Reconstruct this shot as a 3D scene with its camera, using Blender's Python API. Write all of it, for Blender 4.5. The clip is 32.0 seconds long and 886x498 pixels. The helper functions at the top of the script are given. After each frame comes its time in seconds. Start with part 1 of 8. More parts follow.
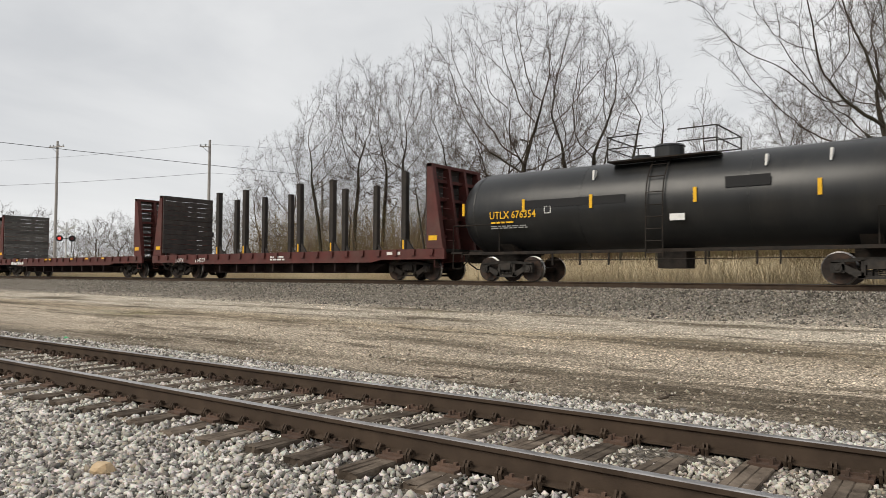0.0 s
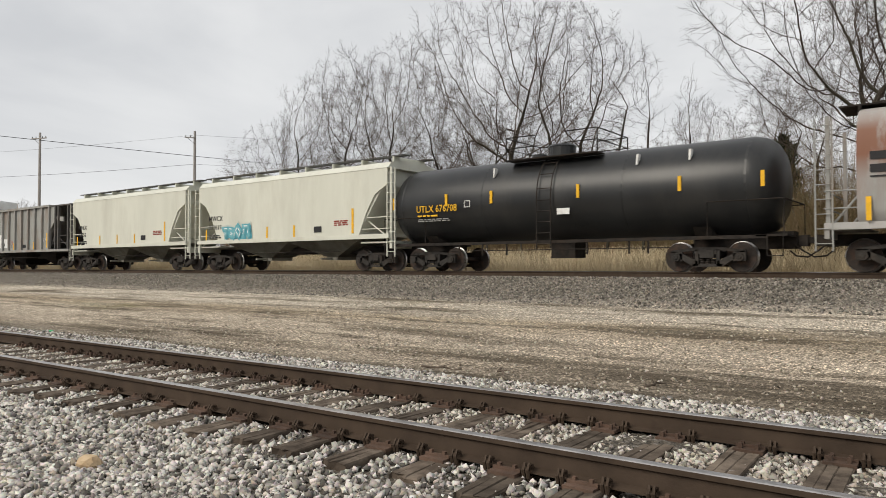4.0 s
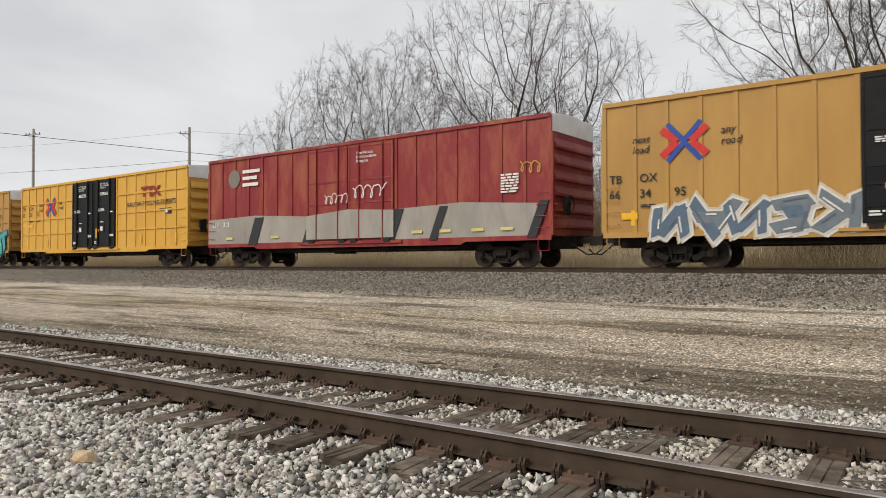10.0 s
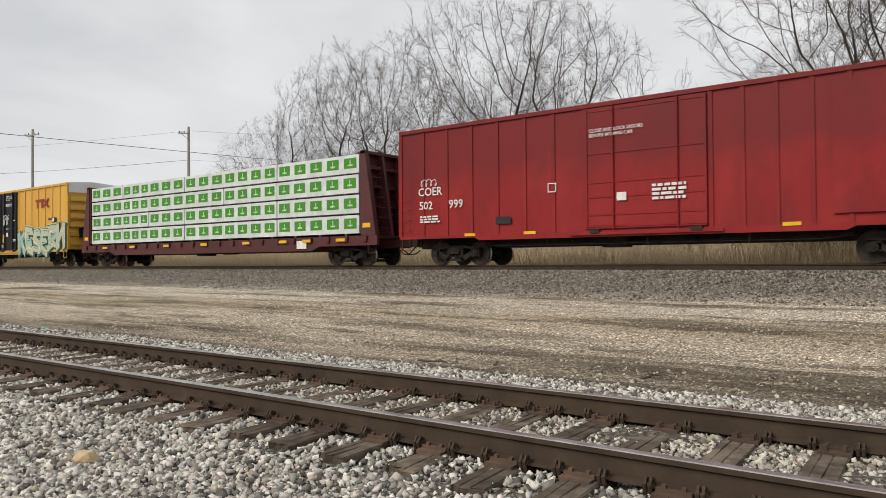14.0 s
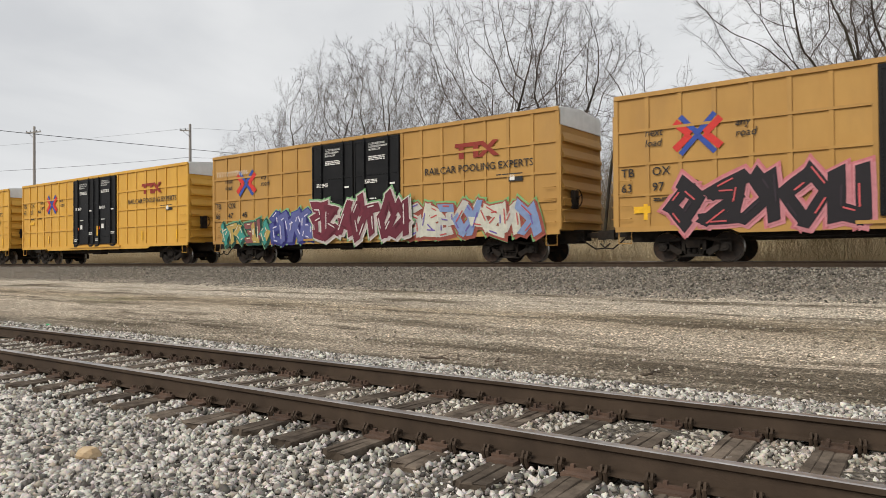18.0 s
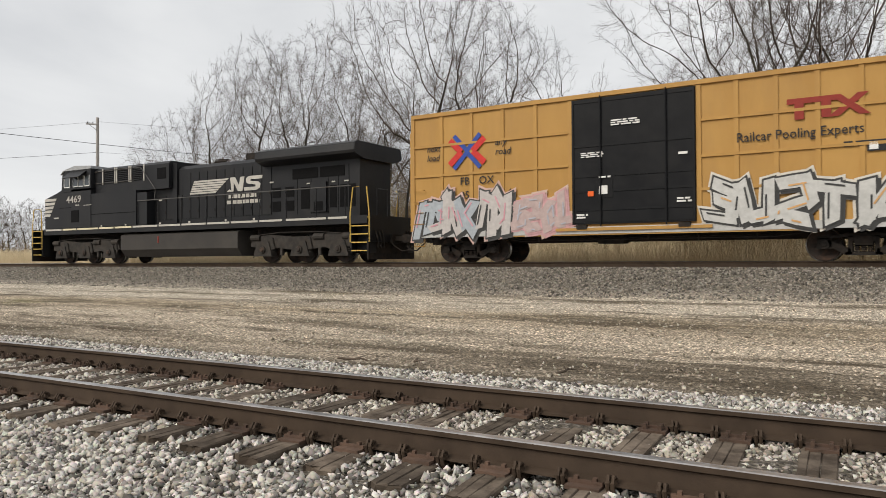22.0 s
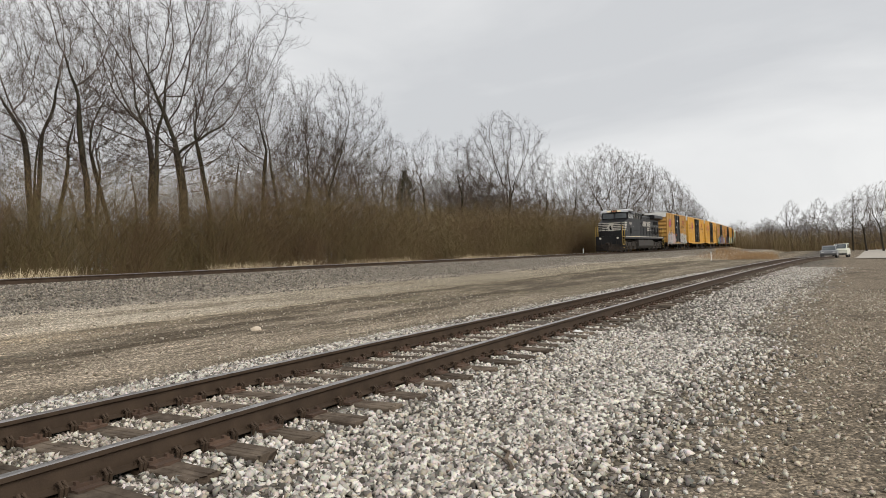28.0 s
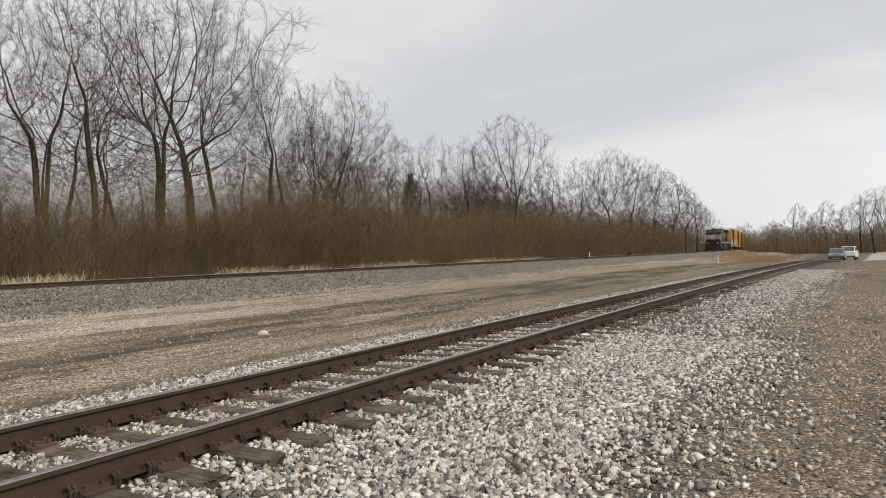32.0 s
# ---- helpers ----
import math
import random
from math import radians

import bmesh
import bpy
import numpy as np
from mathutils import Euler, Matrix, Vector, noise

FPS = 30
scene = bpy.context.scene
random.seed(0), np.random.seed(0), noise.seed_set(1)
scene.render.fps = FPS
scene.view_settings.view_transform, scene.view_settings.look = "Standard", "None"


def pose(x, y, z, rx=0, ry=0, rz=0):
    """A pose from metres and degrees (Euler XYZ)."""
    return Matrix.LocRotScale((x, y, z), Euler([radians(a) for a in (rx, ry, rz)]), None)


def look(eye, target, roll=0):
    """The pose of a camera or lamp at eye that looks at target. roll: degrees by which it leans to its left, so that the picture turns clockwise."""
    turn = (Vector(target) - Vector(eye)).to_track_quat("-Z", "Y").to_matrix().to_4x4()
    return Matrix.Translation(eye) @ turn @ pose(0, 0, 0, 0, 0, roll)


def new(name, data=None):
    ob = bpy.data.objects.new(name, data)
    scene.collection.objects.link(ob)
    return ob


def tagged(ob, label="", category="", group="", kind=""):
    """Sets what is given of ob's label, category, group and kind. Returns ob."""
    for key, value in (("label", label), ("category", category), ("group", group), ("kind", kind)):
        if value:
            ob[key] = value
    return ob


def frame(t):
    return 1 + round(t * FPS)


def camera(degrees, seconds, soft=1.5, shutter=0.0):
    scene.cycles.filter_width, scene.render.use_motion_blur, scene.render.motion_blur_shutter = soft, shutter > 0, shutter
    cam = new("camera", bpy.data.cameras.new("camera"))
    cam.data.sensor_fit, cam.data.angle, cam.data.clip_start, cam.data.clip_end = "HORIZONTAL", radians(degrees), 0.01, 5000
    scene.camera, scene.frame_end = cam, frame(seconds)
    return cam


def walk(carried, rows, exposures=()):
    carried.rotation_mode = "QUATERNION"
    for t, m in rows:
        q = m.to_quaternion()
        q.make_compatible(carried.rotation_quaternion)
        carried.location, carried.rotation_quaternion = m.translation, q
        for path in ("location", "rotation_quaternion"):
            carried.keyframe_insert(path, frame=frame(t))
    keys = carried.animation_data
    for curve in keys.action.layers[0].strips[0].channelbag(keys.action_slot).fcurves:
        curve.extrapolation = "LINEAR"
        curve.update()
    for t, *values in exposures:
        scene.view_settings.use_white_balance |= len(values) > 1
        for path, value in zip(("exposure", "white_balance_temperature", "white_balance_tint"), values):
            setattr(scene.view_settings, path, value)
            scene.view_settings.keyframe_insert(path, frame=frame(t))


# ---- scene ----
# World: x runs along the main line in the train's direction, y away from the camera, z up.
# z = 0 is the top of the siding's rails, y = 0 its near rail.
cam = camera(63.60, 32.0, soft=0.75, shutter=0.06)
PATH = [
    (0, (0.001, -4.006, 1.123), (-3.097, -0.086, 1.312), 0.31),
    (1, (-0.003, -4.006, 1.121), (-3.105, -0.089, 1.304), 0.41),
    (2, (0.004, -4.003, 1.118), (-3.067, -0.060, 1.267), 0.21),
    (3, (0.000, -3.999, 1.120), (-3.048, -0.037, 1.255), 0.04),
    (6, (0.000, -3.998, 1.113), (-3.011, -0.008, 1.212), -0.14),
    (7, (0.001, -4.000, 1.111), (-3.012, -0.011, 1.212), -0.03),
    (8, (-0.002, -3.996, 1.110), (-3.015, -0.006, 1.205), 0.01),
    (9, (-0.000, -4.000, 1.116), (-3.008, -0.007, 1.205), -0.03),
    (10, (-0.004, -3.997, 1.109), (-3.010, -0.003, 1.206), -0.14),
    (11, (-0.005, -3.998, 1.109), (-3.019, -0.010, 1.213), -0.12),
    (12, (-0.003, -4.001, 1.104), (-3.024, -0.019, 1.212), -0.14),
    (13, (-0.001, -4.001, 1.107), (-3.016, -0.014, 1.207), -0.29),
    (14, (-0.003, -3.998, 1.109), (-3.009, -0.003, 1.193), -0.45),
    (17, (-0.007, -3.998, 1.104), (-3.021, -0.010, 1.170), -0.44),
    (18, (-0.002, -4.004, 1.105), (-3.016, -0.015, 1.170), -0.45),
    (19, (-0.006, -3.995, 1.100), (-3.021, -0.006, 1.150), -0.43),
    (20, (-0.010, -4.001, 1.106), (-3.039, -0.023, 1.141), -0.30),
    (21, (-0.004, -3.997, 1.105), (-3.018, -0.008, 1.138), -0.34),
    (21.5, (-0.006, -3.992, 1.103), (-2.915, 0.074, 1.147), -0.38),
    (22, (0.020, -3.982, 1.104), (-2.538, 0.314, 1.166), -0.39),
    (22.5, (0.083, -3.923, 1.108), (-1.728, 0.737, 1.192), -0.21),
    (23, (0.184, -3.880, 1.111), (-0.499, 1.072, 1.233), 0.00),
    (23.5, (0.341, -3.866, 1.118), (0.964, 1.092, 1.272), 0.09),
    (24, (0.524, -3.950, 1.134), (2.352, 0.702, 1.288), -0.45),
    (24.5, (0.613, -3.990, 1.135), (3.444, 0.129, 1.265), -0.58),
    (25, (0.689, -4.027, 1.127), (4.212, -0.480, 1.232), -0.84),
    (25.5, (0.736, -4.059, 1.123), (4.693, -1.004, 1.206), -1.22),
    (26, (0.761, -4.091, 1.117), (4.952, -1.365, 1.187), -1.66),
    (26.5, (0.759, -4.094, 1.115), (5.062, -1.549, 1.180), -1.70),
    (28.5, (0.758, -4.096, 1.120), (5.112, -1.639, 1.175), -2.19),
    (29, (0.768, -4.078, 1.114), (5.122, -1.620, 1.168), -2.28),
    (29.5, (0.760, -4.087, 1.114), (5.113, -1.627, 1.167), -2.36),
    (30, (0.758, -4.076, 1.128), (5.110, -1.613, 1.176), -2.17),
    (30.5, (0.751, -4.095, 1.120), (5.097, -1.623, 1.178), -2.35),
    (31, (0.754, -4.090, 1.119), (5.095, -1.610, 1.185), -2.35),
    (31.5, (0.755, -4.085, 1.118), (5.092, -1.596, 1.194), -2.30),
    (32, (0.759, -4.077, 1.116), (5.092, -1.582, 1.199), -2.32),
]
walk(cam, [(t, look(eye, target, roll)) for t, eye, target, roll in PATH],
     exposures=[(t, e, 6600, 9) for t, e in ((0, 0.64), (21.6, 0.64), (23.2, 0.90), (24.2, 0.90), (25.2, 0.76), (26.2, 0.66), (32, 0.64))])

MAIN_Y = 18.13      # middle of the main line
MAIN_Z = 0.95       # top of its rails
SID_S, SID_C = 0.01092, -0.000525   # slant and bend of the siding
SIDE_Y = 0.75       # middle of the siding

# ---- light ----
world = bpy.data.worlds.new("overcast_sky")
scene.world = world
world.use_nodes = True
wn, wl = world.node_tree.nodes, world.node_tree.links
wn.clear()
w_out = wn.new("ShaderNodeOutputWorld")
w_bg = wn.new("ShaderNodeBackground")
w_sky = wn.new("ShaderNodeTexSky")
w_sky.sky_type = "NISHITA"
w_sky.sun_disc = False
w_sky.sun_elevation = radians(42)
w_sky.sun_rotation = radians(150)
w_co = wn.new("ShaderNodeTexCoord")
w_map = wn.new("ShaderNodeMapping")
w_map.inputs["Scale"].default_value = (1.0, 1.0, 3.2)
w_n1 = wn.new("ShaderNodeTexNoise")
w_n1.inputs["Scale"].default_value = 1.5
w_n1.inputs["Detail"].default_value = 6
w_n1.inputs["Roughness"].default_value = 0.52
w_n1.inputs["Distortion"].default_value = 0.5
w_ramp = wn.new("ShaderNodeValToRGB")
w_ramp.color_ramp.elements[0].position, w_ramp.color_ramp.elements[0].color = 0.36, (0.405, 0.415, 0.435, 1)
w_ramp.color_ramp.elements[1].position, w_ramp.color_ramp.elements[1].color = 0.66, (0.555, 0.56, 0.57, 1)
w_mix = wn.new("ShaderNodeMixRGB")
w_mix.inputs["Fac"].default_value = 0.97
w_scale = wn.new("ShaderNodeMixRGB")
w_scale.blend_type = "MULTIPLY"
w_scale.inputs["Fac"].default_value = 1.0
w_scale.inputs["Color2"].default_value = (0.07, 0.07, 0.07, 1)
wl.new(w_co.outputs["Generated"], w_map.inputs["Vector"])
wl.new(w_map.outputs["Vector"], w_n1.inputs["Vector"])
wl.new(w_n1.outputs["Fac"], w_ramp.inputs["Fac"])
wl.new(w_sky.outputs["Color"], w_scale.inputs["Color1"])
wl.new(w_scale.outputs["Color"], w_mix.inputs["Color1"])
wl.new(w_ramp.outputs["Color"], w_mix.inputs["Color2"])
wl.new(w_mix.outputs["Color"], w_bg.inputs["Color"])
w_bg.inputs["Strength"].default_value = 1.0
wl.new(w_bg.outputs["Background"], w_out.inputs["Surface"])

sun_data = bpy.data.lights.new("sun", "SUN")
sun_data.energy, sun_data.angle, sun_data.color = 1.55, radians(30), (1.0, 0.925, 0.82)
sun = new("sun", sun_data)
sun.matrix_world = look((-28, -72, 62), (0, 0, 0))

# ---- materials ----
def nodes_of(name):
    m = bpy.data.materials.new(name)
    m.use_nodes = True
    n, l = m.node_tree.nodes, m.node_tree.links
    return m, n, l, n["Principled BSDF"]


def surf(name, c1, c2, scale=3.0, rough=0.6, metal=0.0, bump=0.15, dirt=None, dirt_amount=0.4, dirt_scale=0.6, streak=1.0, spec=0.4, grain=60.0, vary=0.0):
    """A paint, metal, wood or stone: two tones in patches, a stain in larger shapes and a fine relief."""
    m, n, l, b = nodes_of(name)
    co = n.new("ShaderNodeTexCoord")
    info = n.new("ShaderNodeObjectInfo")
    add = n.new("ShaderNodeVectorMath")
    add.operation = "MULTIPLY_ADD"
    add.inputs[1].default_value = (37.0, 11.0, 23.0)
    rnd = n.new("ShaderNodeCombineXYZ")
    for i in range(3):
        l.new(info.outputs["Random"], rnd.inputs[i])
    l.new(rnd.outputs[0], add.inputs[0])
    l.new(co.outputs["Object"], add.inputs[2])
    mp = n.new("ShaderNodeMapping")
    mp.inputs["Scale"].default_value = (1.0, 1.0, 1.0 / streak)
    l.new(add.outputs[0], mp.inputs["Vector"])
    n1 = n.new("ShaderNodeTexNoise")
    n1.inputs["Scale"].default_value, n1.inputs["Detail"].default_value, n1.inputs["Roughness"].default_value = scale, 6, 0.6
    l.new(mp.outputs[0], n1.inputs["Vector"])
    r1 = n.new("ShaderNodeValToRGB")
    r1.color_ramp.elements[0].position, r1.color_ramp.elements[1].position = 0.36, 0.64
    r1.color_ramp.elements[0].color, r1.color_ramp.elements[1].color = (*c1, 1), (*c2, 1)
    l.new(n1.outputs["Fac"], r1.inputs["Fac"])
    out = r1.outputs["Color"]
    if dirt:
        n2 = n.new("ShaderNodeTexNoise")
        n2.inputs["Scale"].default_value, n2.inputs["Detail"].default_value, n2.inputs["Roughness"].default_value = dirt_scale, 8, 0.68
        l.new(mp.outputs[0], n2.inputs["Vector"])
        r2 = n.new("ShaderNodeMapRange")
        r2.inputs["From Min"].default_value, r2.inputs["From Max"].default_value = 0.48, 0.72
        r2.inputs["To Max"].default_value = dirt_amount
        l.new(n2.outputs["Fac"], r2.inputs["Value"])
        mx = n.new("ShaderNodeMixRGB")
        mx.inputs["Color2"].default_value = (*dirt, 1)
        l.new(r2.outputs[0], mx.inputs["Fac"])
        l.new(out, mx.inputs["Color1"])
        out = mx.outputs["Color"]
    if vary:
        hs = n.new("ShaderNodeHueSaturation")
        mr = n.new("ShaderNodeMapRange")
        mr.inputs["To Min"].default_value, mr.inputs["To Max"].default_value = 1 - vary, 1 + vary
        l.new(info.outputs["Random"], mr.inputs["Value"])
        l.new(mr.outputs[0], hs.inputs["Value"])
        l.new(out, hs.inputs["Color"])
        out = hs.outputs["Color"]
    l.new(out, b.inputs["Base Color"])
    b.inputs["Metallic"].default_value = metal
    b.inputs["Specular IOR Level"].default_value = spec
    n3 = n.new("ShaderNodeTexNoise")
    n3.inputs["Scale"].default_value, n3.inputs["Detail"].default_value = grain, 4
    l.new(mp.outputs[0], n3.inputs["Vector"])
    rr = n.new("ShaderNodeMapRange")
    rr.inputs["To Min"].default_value, rr.inputs["To Max"].default_value = max(rough - 0.12, 0.02), min(rough + 0.12, 1)
    l.new(n1.outputs["Fac"], rr.inputs["Value"])
    l.new(rr.outputs[0], b.inputs["Roughness"])
    bp = n.new("ShaderNodeBump")
    bp.inputs["Strength"].default_value, bp.inputs["Distance"].default_value = bump, 0.01
    l.new(n3.outputs["Fac"], bp.inputs["Height"])
    l.new(bp.outputs[0], b.inputs["Normal"])
    return m


def tinted(name, c, rough=0.6, spec=0.3):
    """Thin paint: lettering, bars and sprayed shapes."""
    return surf(name, tuple(v * 0.9 for v in c), tuple(min(v * 1.08, 1) for v in c), 6.0, rough, 0, 0.05, dirt=tuple(v * 0.5 for v in c), dirt_amount=0.25, spec=spec)


def glow(name, c, strength):
    m, n, l, b = nodes_of(name)
    b.inputs["Base Color"].default_value = (*c, 1)
    b.inputs["Emission Color"].default_value = (*c, 1)
    b.inputs["Emission Strength"].default_value = strength
    return m


YELLOW = surf("yellow_paint", (0.58, 0.315, 0.044), (0.63, 0.36, 0.06), 0.8, 0.55, dirt=(0.42, 0.22, 0.05), dirt_amount=0.45, dirt_scale=0.5, streak=3)
YELLOW_OLD = surf("faded_yellow_paint", (0.39, 0.212, 0.050), (0.45, 0.255, 0.068), 0.8, 0.6, dirt=(0.30, 0.17, 0.06), dirt_amount=0.55, dirt_scale=0.5, streak=3)
DOOR_BLACK = surf("black_door_paint", (0.007, 0.0075, 0.009), (0.012, 0.0125, 0.014), 2, 0.45, dirt=(0.03, 0.028, 0.026), dirt_amount=0.3, spec=0.15)
RED = surf("oxide_red_paint", (0.23, 0.014, 0.017), (0.28, 0.022, 0.022), 0.7, 0.5, dirt=(0.10, 0.016, 0.016), dirt_amount=0.6, streak=2, spec=0.2)
RED_OLD = surf("worn_red_paint", (0.20, 0.016, 0.020), (0.25, 0.025, 0.025), 0.9, 0.5, dirt=(0.42, 0.20, 0.07), dirt_amount=0.45, dirt_scale=0.9, streak=3)


def sooted(m, z0, z1, colour, amount):
    """Old soot on the upper part of a side, with a wavering lower edge."""
    n, l = m.node_tree.nodes, m.node_tree.links
    b = next(q for q in n if q.type == "BSDF_PRINCIPLED")
    src = b.inputs["Base Color"].links[0].from_socket
    co = n.new("ShaderNodeTexCoord")
    sep = n.new("ShaderNodeSeparateXYZ")
    l.new(co.outputs["Object"], sep.inputs[0])
    tx = n.new("ShaderNodeTexNoise")
    tx.inputs["Scale"].default_value, tx.inputs["Detail"].default_value = 0.9, 5
    l.new(co.outputs["Object"], tx.inputs["Vector"])
    ad = n.new("ShaderNodeMath")
    ad.operation = "MULTIPLY_ADD"
    ad.inputs[1].default_value = 1.6
    l.new(tx.outputs["Fac"], ad.inputs[0])
    l.new(sep.outputs["Z"], ad.inputs[2])
    mr = n.new("ShaderNodeMapRange")
    mr.inputs["From Min"].default_value, mr.inputs["From Max"].default_value, mr.inputs["To Max"].default_value = z0 + 0.8, z1 + 0.8, amount
    l.new(ad.outputs[0], mr.inputs["Value"])
    mx = n.new("ShaderNodeMixRGB")
    mx.inputs["Color2"].default_value = (*colour, 1)
    l.new(mr.outputs[0], mx.inputs["Fac"])
    l.new(src, mx.inputs["Color1"])
    l.new(mx.outputs[0], b.inputs["Base Color"])


sooted(RED, 2.5, 3.5, (0.12, 0.016, 0.018), 0.6)
GREY_PRIMER = surf("grey_overpaint", (0.27, 0.25, 0.225), (0.38, 0.355, 0.32), 1.6, 0.7, dirt=(0.13, 0.09, 0.07), dirt_amount=0.7, dirt_scale=0.8, streak=3)
FLAT_RED = surf("flatcar_red", (0.065, 0.016, 0.013), (0.095, 0.022, 0.018), 1.5, 0.65, dirt=(0.09, 0.05, 0.04), dirt_amount=0.7)
MAROON = surf("maroon_paint", (0.065, 0.012, 0.013), (0.085, 0.018, 0.016), 1.5, 0.6, dirt=(0.05, 0.03, 0.025), dirt_amount=0.6)
TANK_BLACK = surf("tank_black", (0.012, 0.013, 0.014), (0.02, 0.021, 0.022), 0.7, 0.36, dirt=(0.045, 0.042, 0.038), dirt_amount=0.5, dirt_scale=0.8, streak=4, bump=0.05)
LOCO_BLACK = surf("locomotive_black", (0.0095, 0.010, 0.0115), (0.015, 0.0155, 0.0175), 1.0, 0.46, dirt=(0.032, 0.029, 0.026), dirt_amount=0.45, dirt_scale=0.7, streak=2, bump=0.06, spec=0.28)
UNDER = surf("grimy_steel", (0.018, 0.016, 0.015), (0.036, 0.031, 0.027), 5, 0.85, 0.0, 0.3, dirt=(0.055, 0.036, 0.024), dirt_amount=0.5, dirt_scale=2, spec=0.15)
BOGIE = surf("grey_bogie_steel", (0.028, 0.026, 0.024), (0.05, 0.046, 0.042), 5, 0.8, 0.0, 0.3, dirt=(0.075, 0.055, 0.042), dirt_amount=0.5, dirt_scale=2, spec=0.15)
WHEEL = surf("wheel_steel", (0.024, 0.019, 0.016), (0.048, 0.034, 0.027), 6, 0.7, 0.2, 0.2, dirt=(0.14, 0.07, 0.04), dirt_amount=0.5, dirt_scale=3)
TREAD = surf("polished_tread", (0.34, 0.33, 0.32), (0.45, 0.44, 0.43), 8, 0.3, 1.0, 0.05)
CREAM = surf("cream_paint", (0.56, 0.565, 0.49), (0.62, 0.625, 0.545), 0.8, 0.5, dirt=(0.36, 0.34, 0.28), dirt_amount=0.4, dirt_scale=0.6, streak=4)
WHITE = surf("white_paint", (0.66, 0.67, 0.66), (0.76, 0.77, 0.76), 1.5, 0.5, dirt=(0.45, 0.43, 0.40), dirt_amount=0.4)
GREY_HOPPER = surf("weathered_grey_paint", (0.25, 0.25, 0.235), (0.31, 0.312, 0.295), 1.0, 0.65, dirt=(0.19, 0.105, 0.062), dirt_amount=0.9, dirt_scale=0.55, streak=3)
RUST_HOPPER = surf("rusted_grey_paint", (0.35, 0.36, 0.35), (0.44, 0.45, 0.44), 1.2, 0.6, dirt=(0.22, 0.12, 0.085), dirt_amount=0.6, dirt_scale=0.6, streak=2.5)
def rusted(m, z0, z1, colour):
    """Rust on the shoulder of a barrel: strongest in a long band, broken by the plates and by streaks that run down from it."""
    n, l = m.node_tree.nodes, m.node_tree.links
    b = next(q for q in n if q.type == "BSDF_PRINCIPLED")
    src = b.inputs["Base Color"].links[0].from_socket
    co = n.new("ShaderNodeTexCoord")
    mp = n.new("ShaderNodeMapping")
    mp.inputs["Scale"].default_value = (2.4, 0.6, 0.6)
    l.new(co.outputs["Object"], mp.inputs["Vector"])
    tx = n.new("ShaderNodeTexNoise")
    tx.inputs["Scale"].default_value, tx.inputs["Detail"].default_value, tx.inputs["Roughness"].default_value = 1.1, 7, 0.65
    l.new(mp.outputs[0], tx.inputs["Vector"])
    sep = n.new("ShaderNodeSeparateXYZ")
    l.new(co.outputs["Object"], sep.inputs[0])
    band = n.new("ShaderNodeValToRGB")
    while len(band.color_ramp.elements) < 5:
        band.color_ramp.elements.new(0.5)
    for e, (p, v) in zip(band.color_ramp.elements, ((0.0, 0.12), (0.3, 0.3), (0.55, 0.95), (0.8, 0.9), (1.0, 0.15))):
        e.position, e.color = p, (v, v, v, 1)
    mz = n.new("ShaderNodeMapRange")
    mz.inputs["From Min"].default_value, mz.inputs["From Max"].default_value = z0, z1
    l.new(sep.outputs["Z"], mz.inputs["Value"])
    l.new(mz.outputs[0], band.inputs["Fac"])
    mr = n.new("ShaderNodeMapRange")
    mr.inputs["From Min"].default_value, mr.inputs["From Max"].default_value = 0.33, 0.52
    l.new(tx.outputs["Fac"], mr.inputs["Value"])
    mul = n.new("ShaderNodeMath")
    mul.operation = "MULTIPLY"
    l.new(mr.outputs[0], mul.inputs[0])
    l.new(band.outputs["Color"], mul.inputs[1])
    mx = n.new("ShaderNodeMixRGB")
    mx.inputs["Color2"].default_value = (*colour, 1)
    l.new(mul.outputs[0], mx.inputs["Fac"])
    l.new(src, mx.inputs["Color1"])
    l.new(mx.outputs[0], b.inputs["Base Color"])


rusted(RUST_HOPPER, 1.6, 4.1, (0.22, 0.095, 0.055))
DARK_GREY = surf("dark_grey_paint", (0.055, 0.054, 0.052), (0.085, 0.083, 0.08), 2, 0.65, dirt=(0.12, 0.085, 0.06), dirt_amount=0.5)
OLD_WOOD = surf("weathered_boards", (0.085, 0.08, 0.076), (0.15, 0.142, 0.132), 4, 0.85, bump=0.5, dirt=(0.05, 0.045, 0.04), dirt_amount=0.6, streak=0.2, vary=0.25)
STAKE = surf("dark_stake", (0.018, 0.015, 0.013), (0.034, 0.028, 0.024), 4, 0.8, bump=0.4, dirt=(0.05, 0.036, 0.028), dirt_amount=0.4)
TIE = surf("creosote_timber", (0.062, 0.048, 0.037), (0.145, 0.116, 0.092), 5, 0.88, bump=0.8, dirt=(0.19, 0.155, 0.12), dirt_amount=0.6, dirt_scale=2.5, grain=35, vary=0.35, spec=0.1)
RAIL = surf("rail_rust", (0.050, 0.035, 0.025), (0.075, 0.053, 0.038), 4, 0.75, 0.2, 0.2, dirt=(0.09, 0.062, 0.042), dirt_amount=0.5, dirt_scale=1.5, spec=0.2)
RAIL_TOP = surf("rail_head_worn", (0.34, 0.32, 0.31), (0.52, 0.50, 0.49), 3, 0.34, 1.0, 0.05, dirt=(0.30, 0.22, 0.18), dirt_amount=0.4)
PLATE = surf("rusty_tie_plate", (0.070, 0.046, 0.034), (0.125, 0.078, 0.055), 8, 0.85, 0.2, 0.3, dirt=(0.10, 0.06, 0.045), dirt_amount=0.6, dirt_scale=4, vary=0.3)
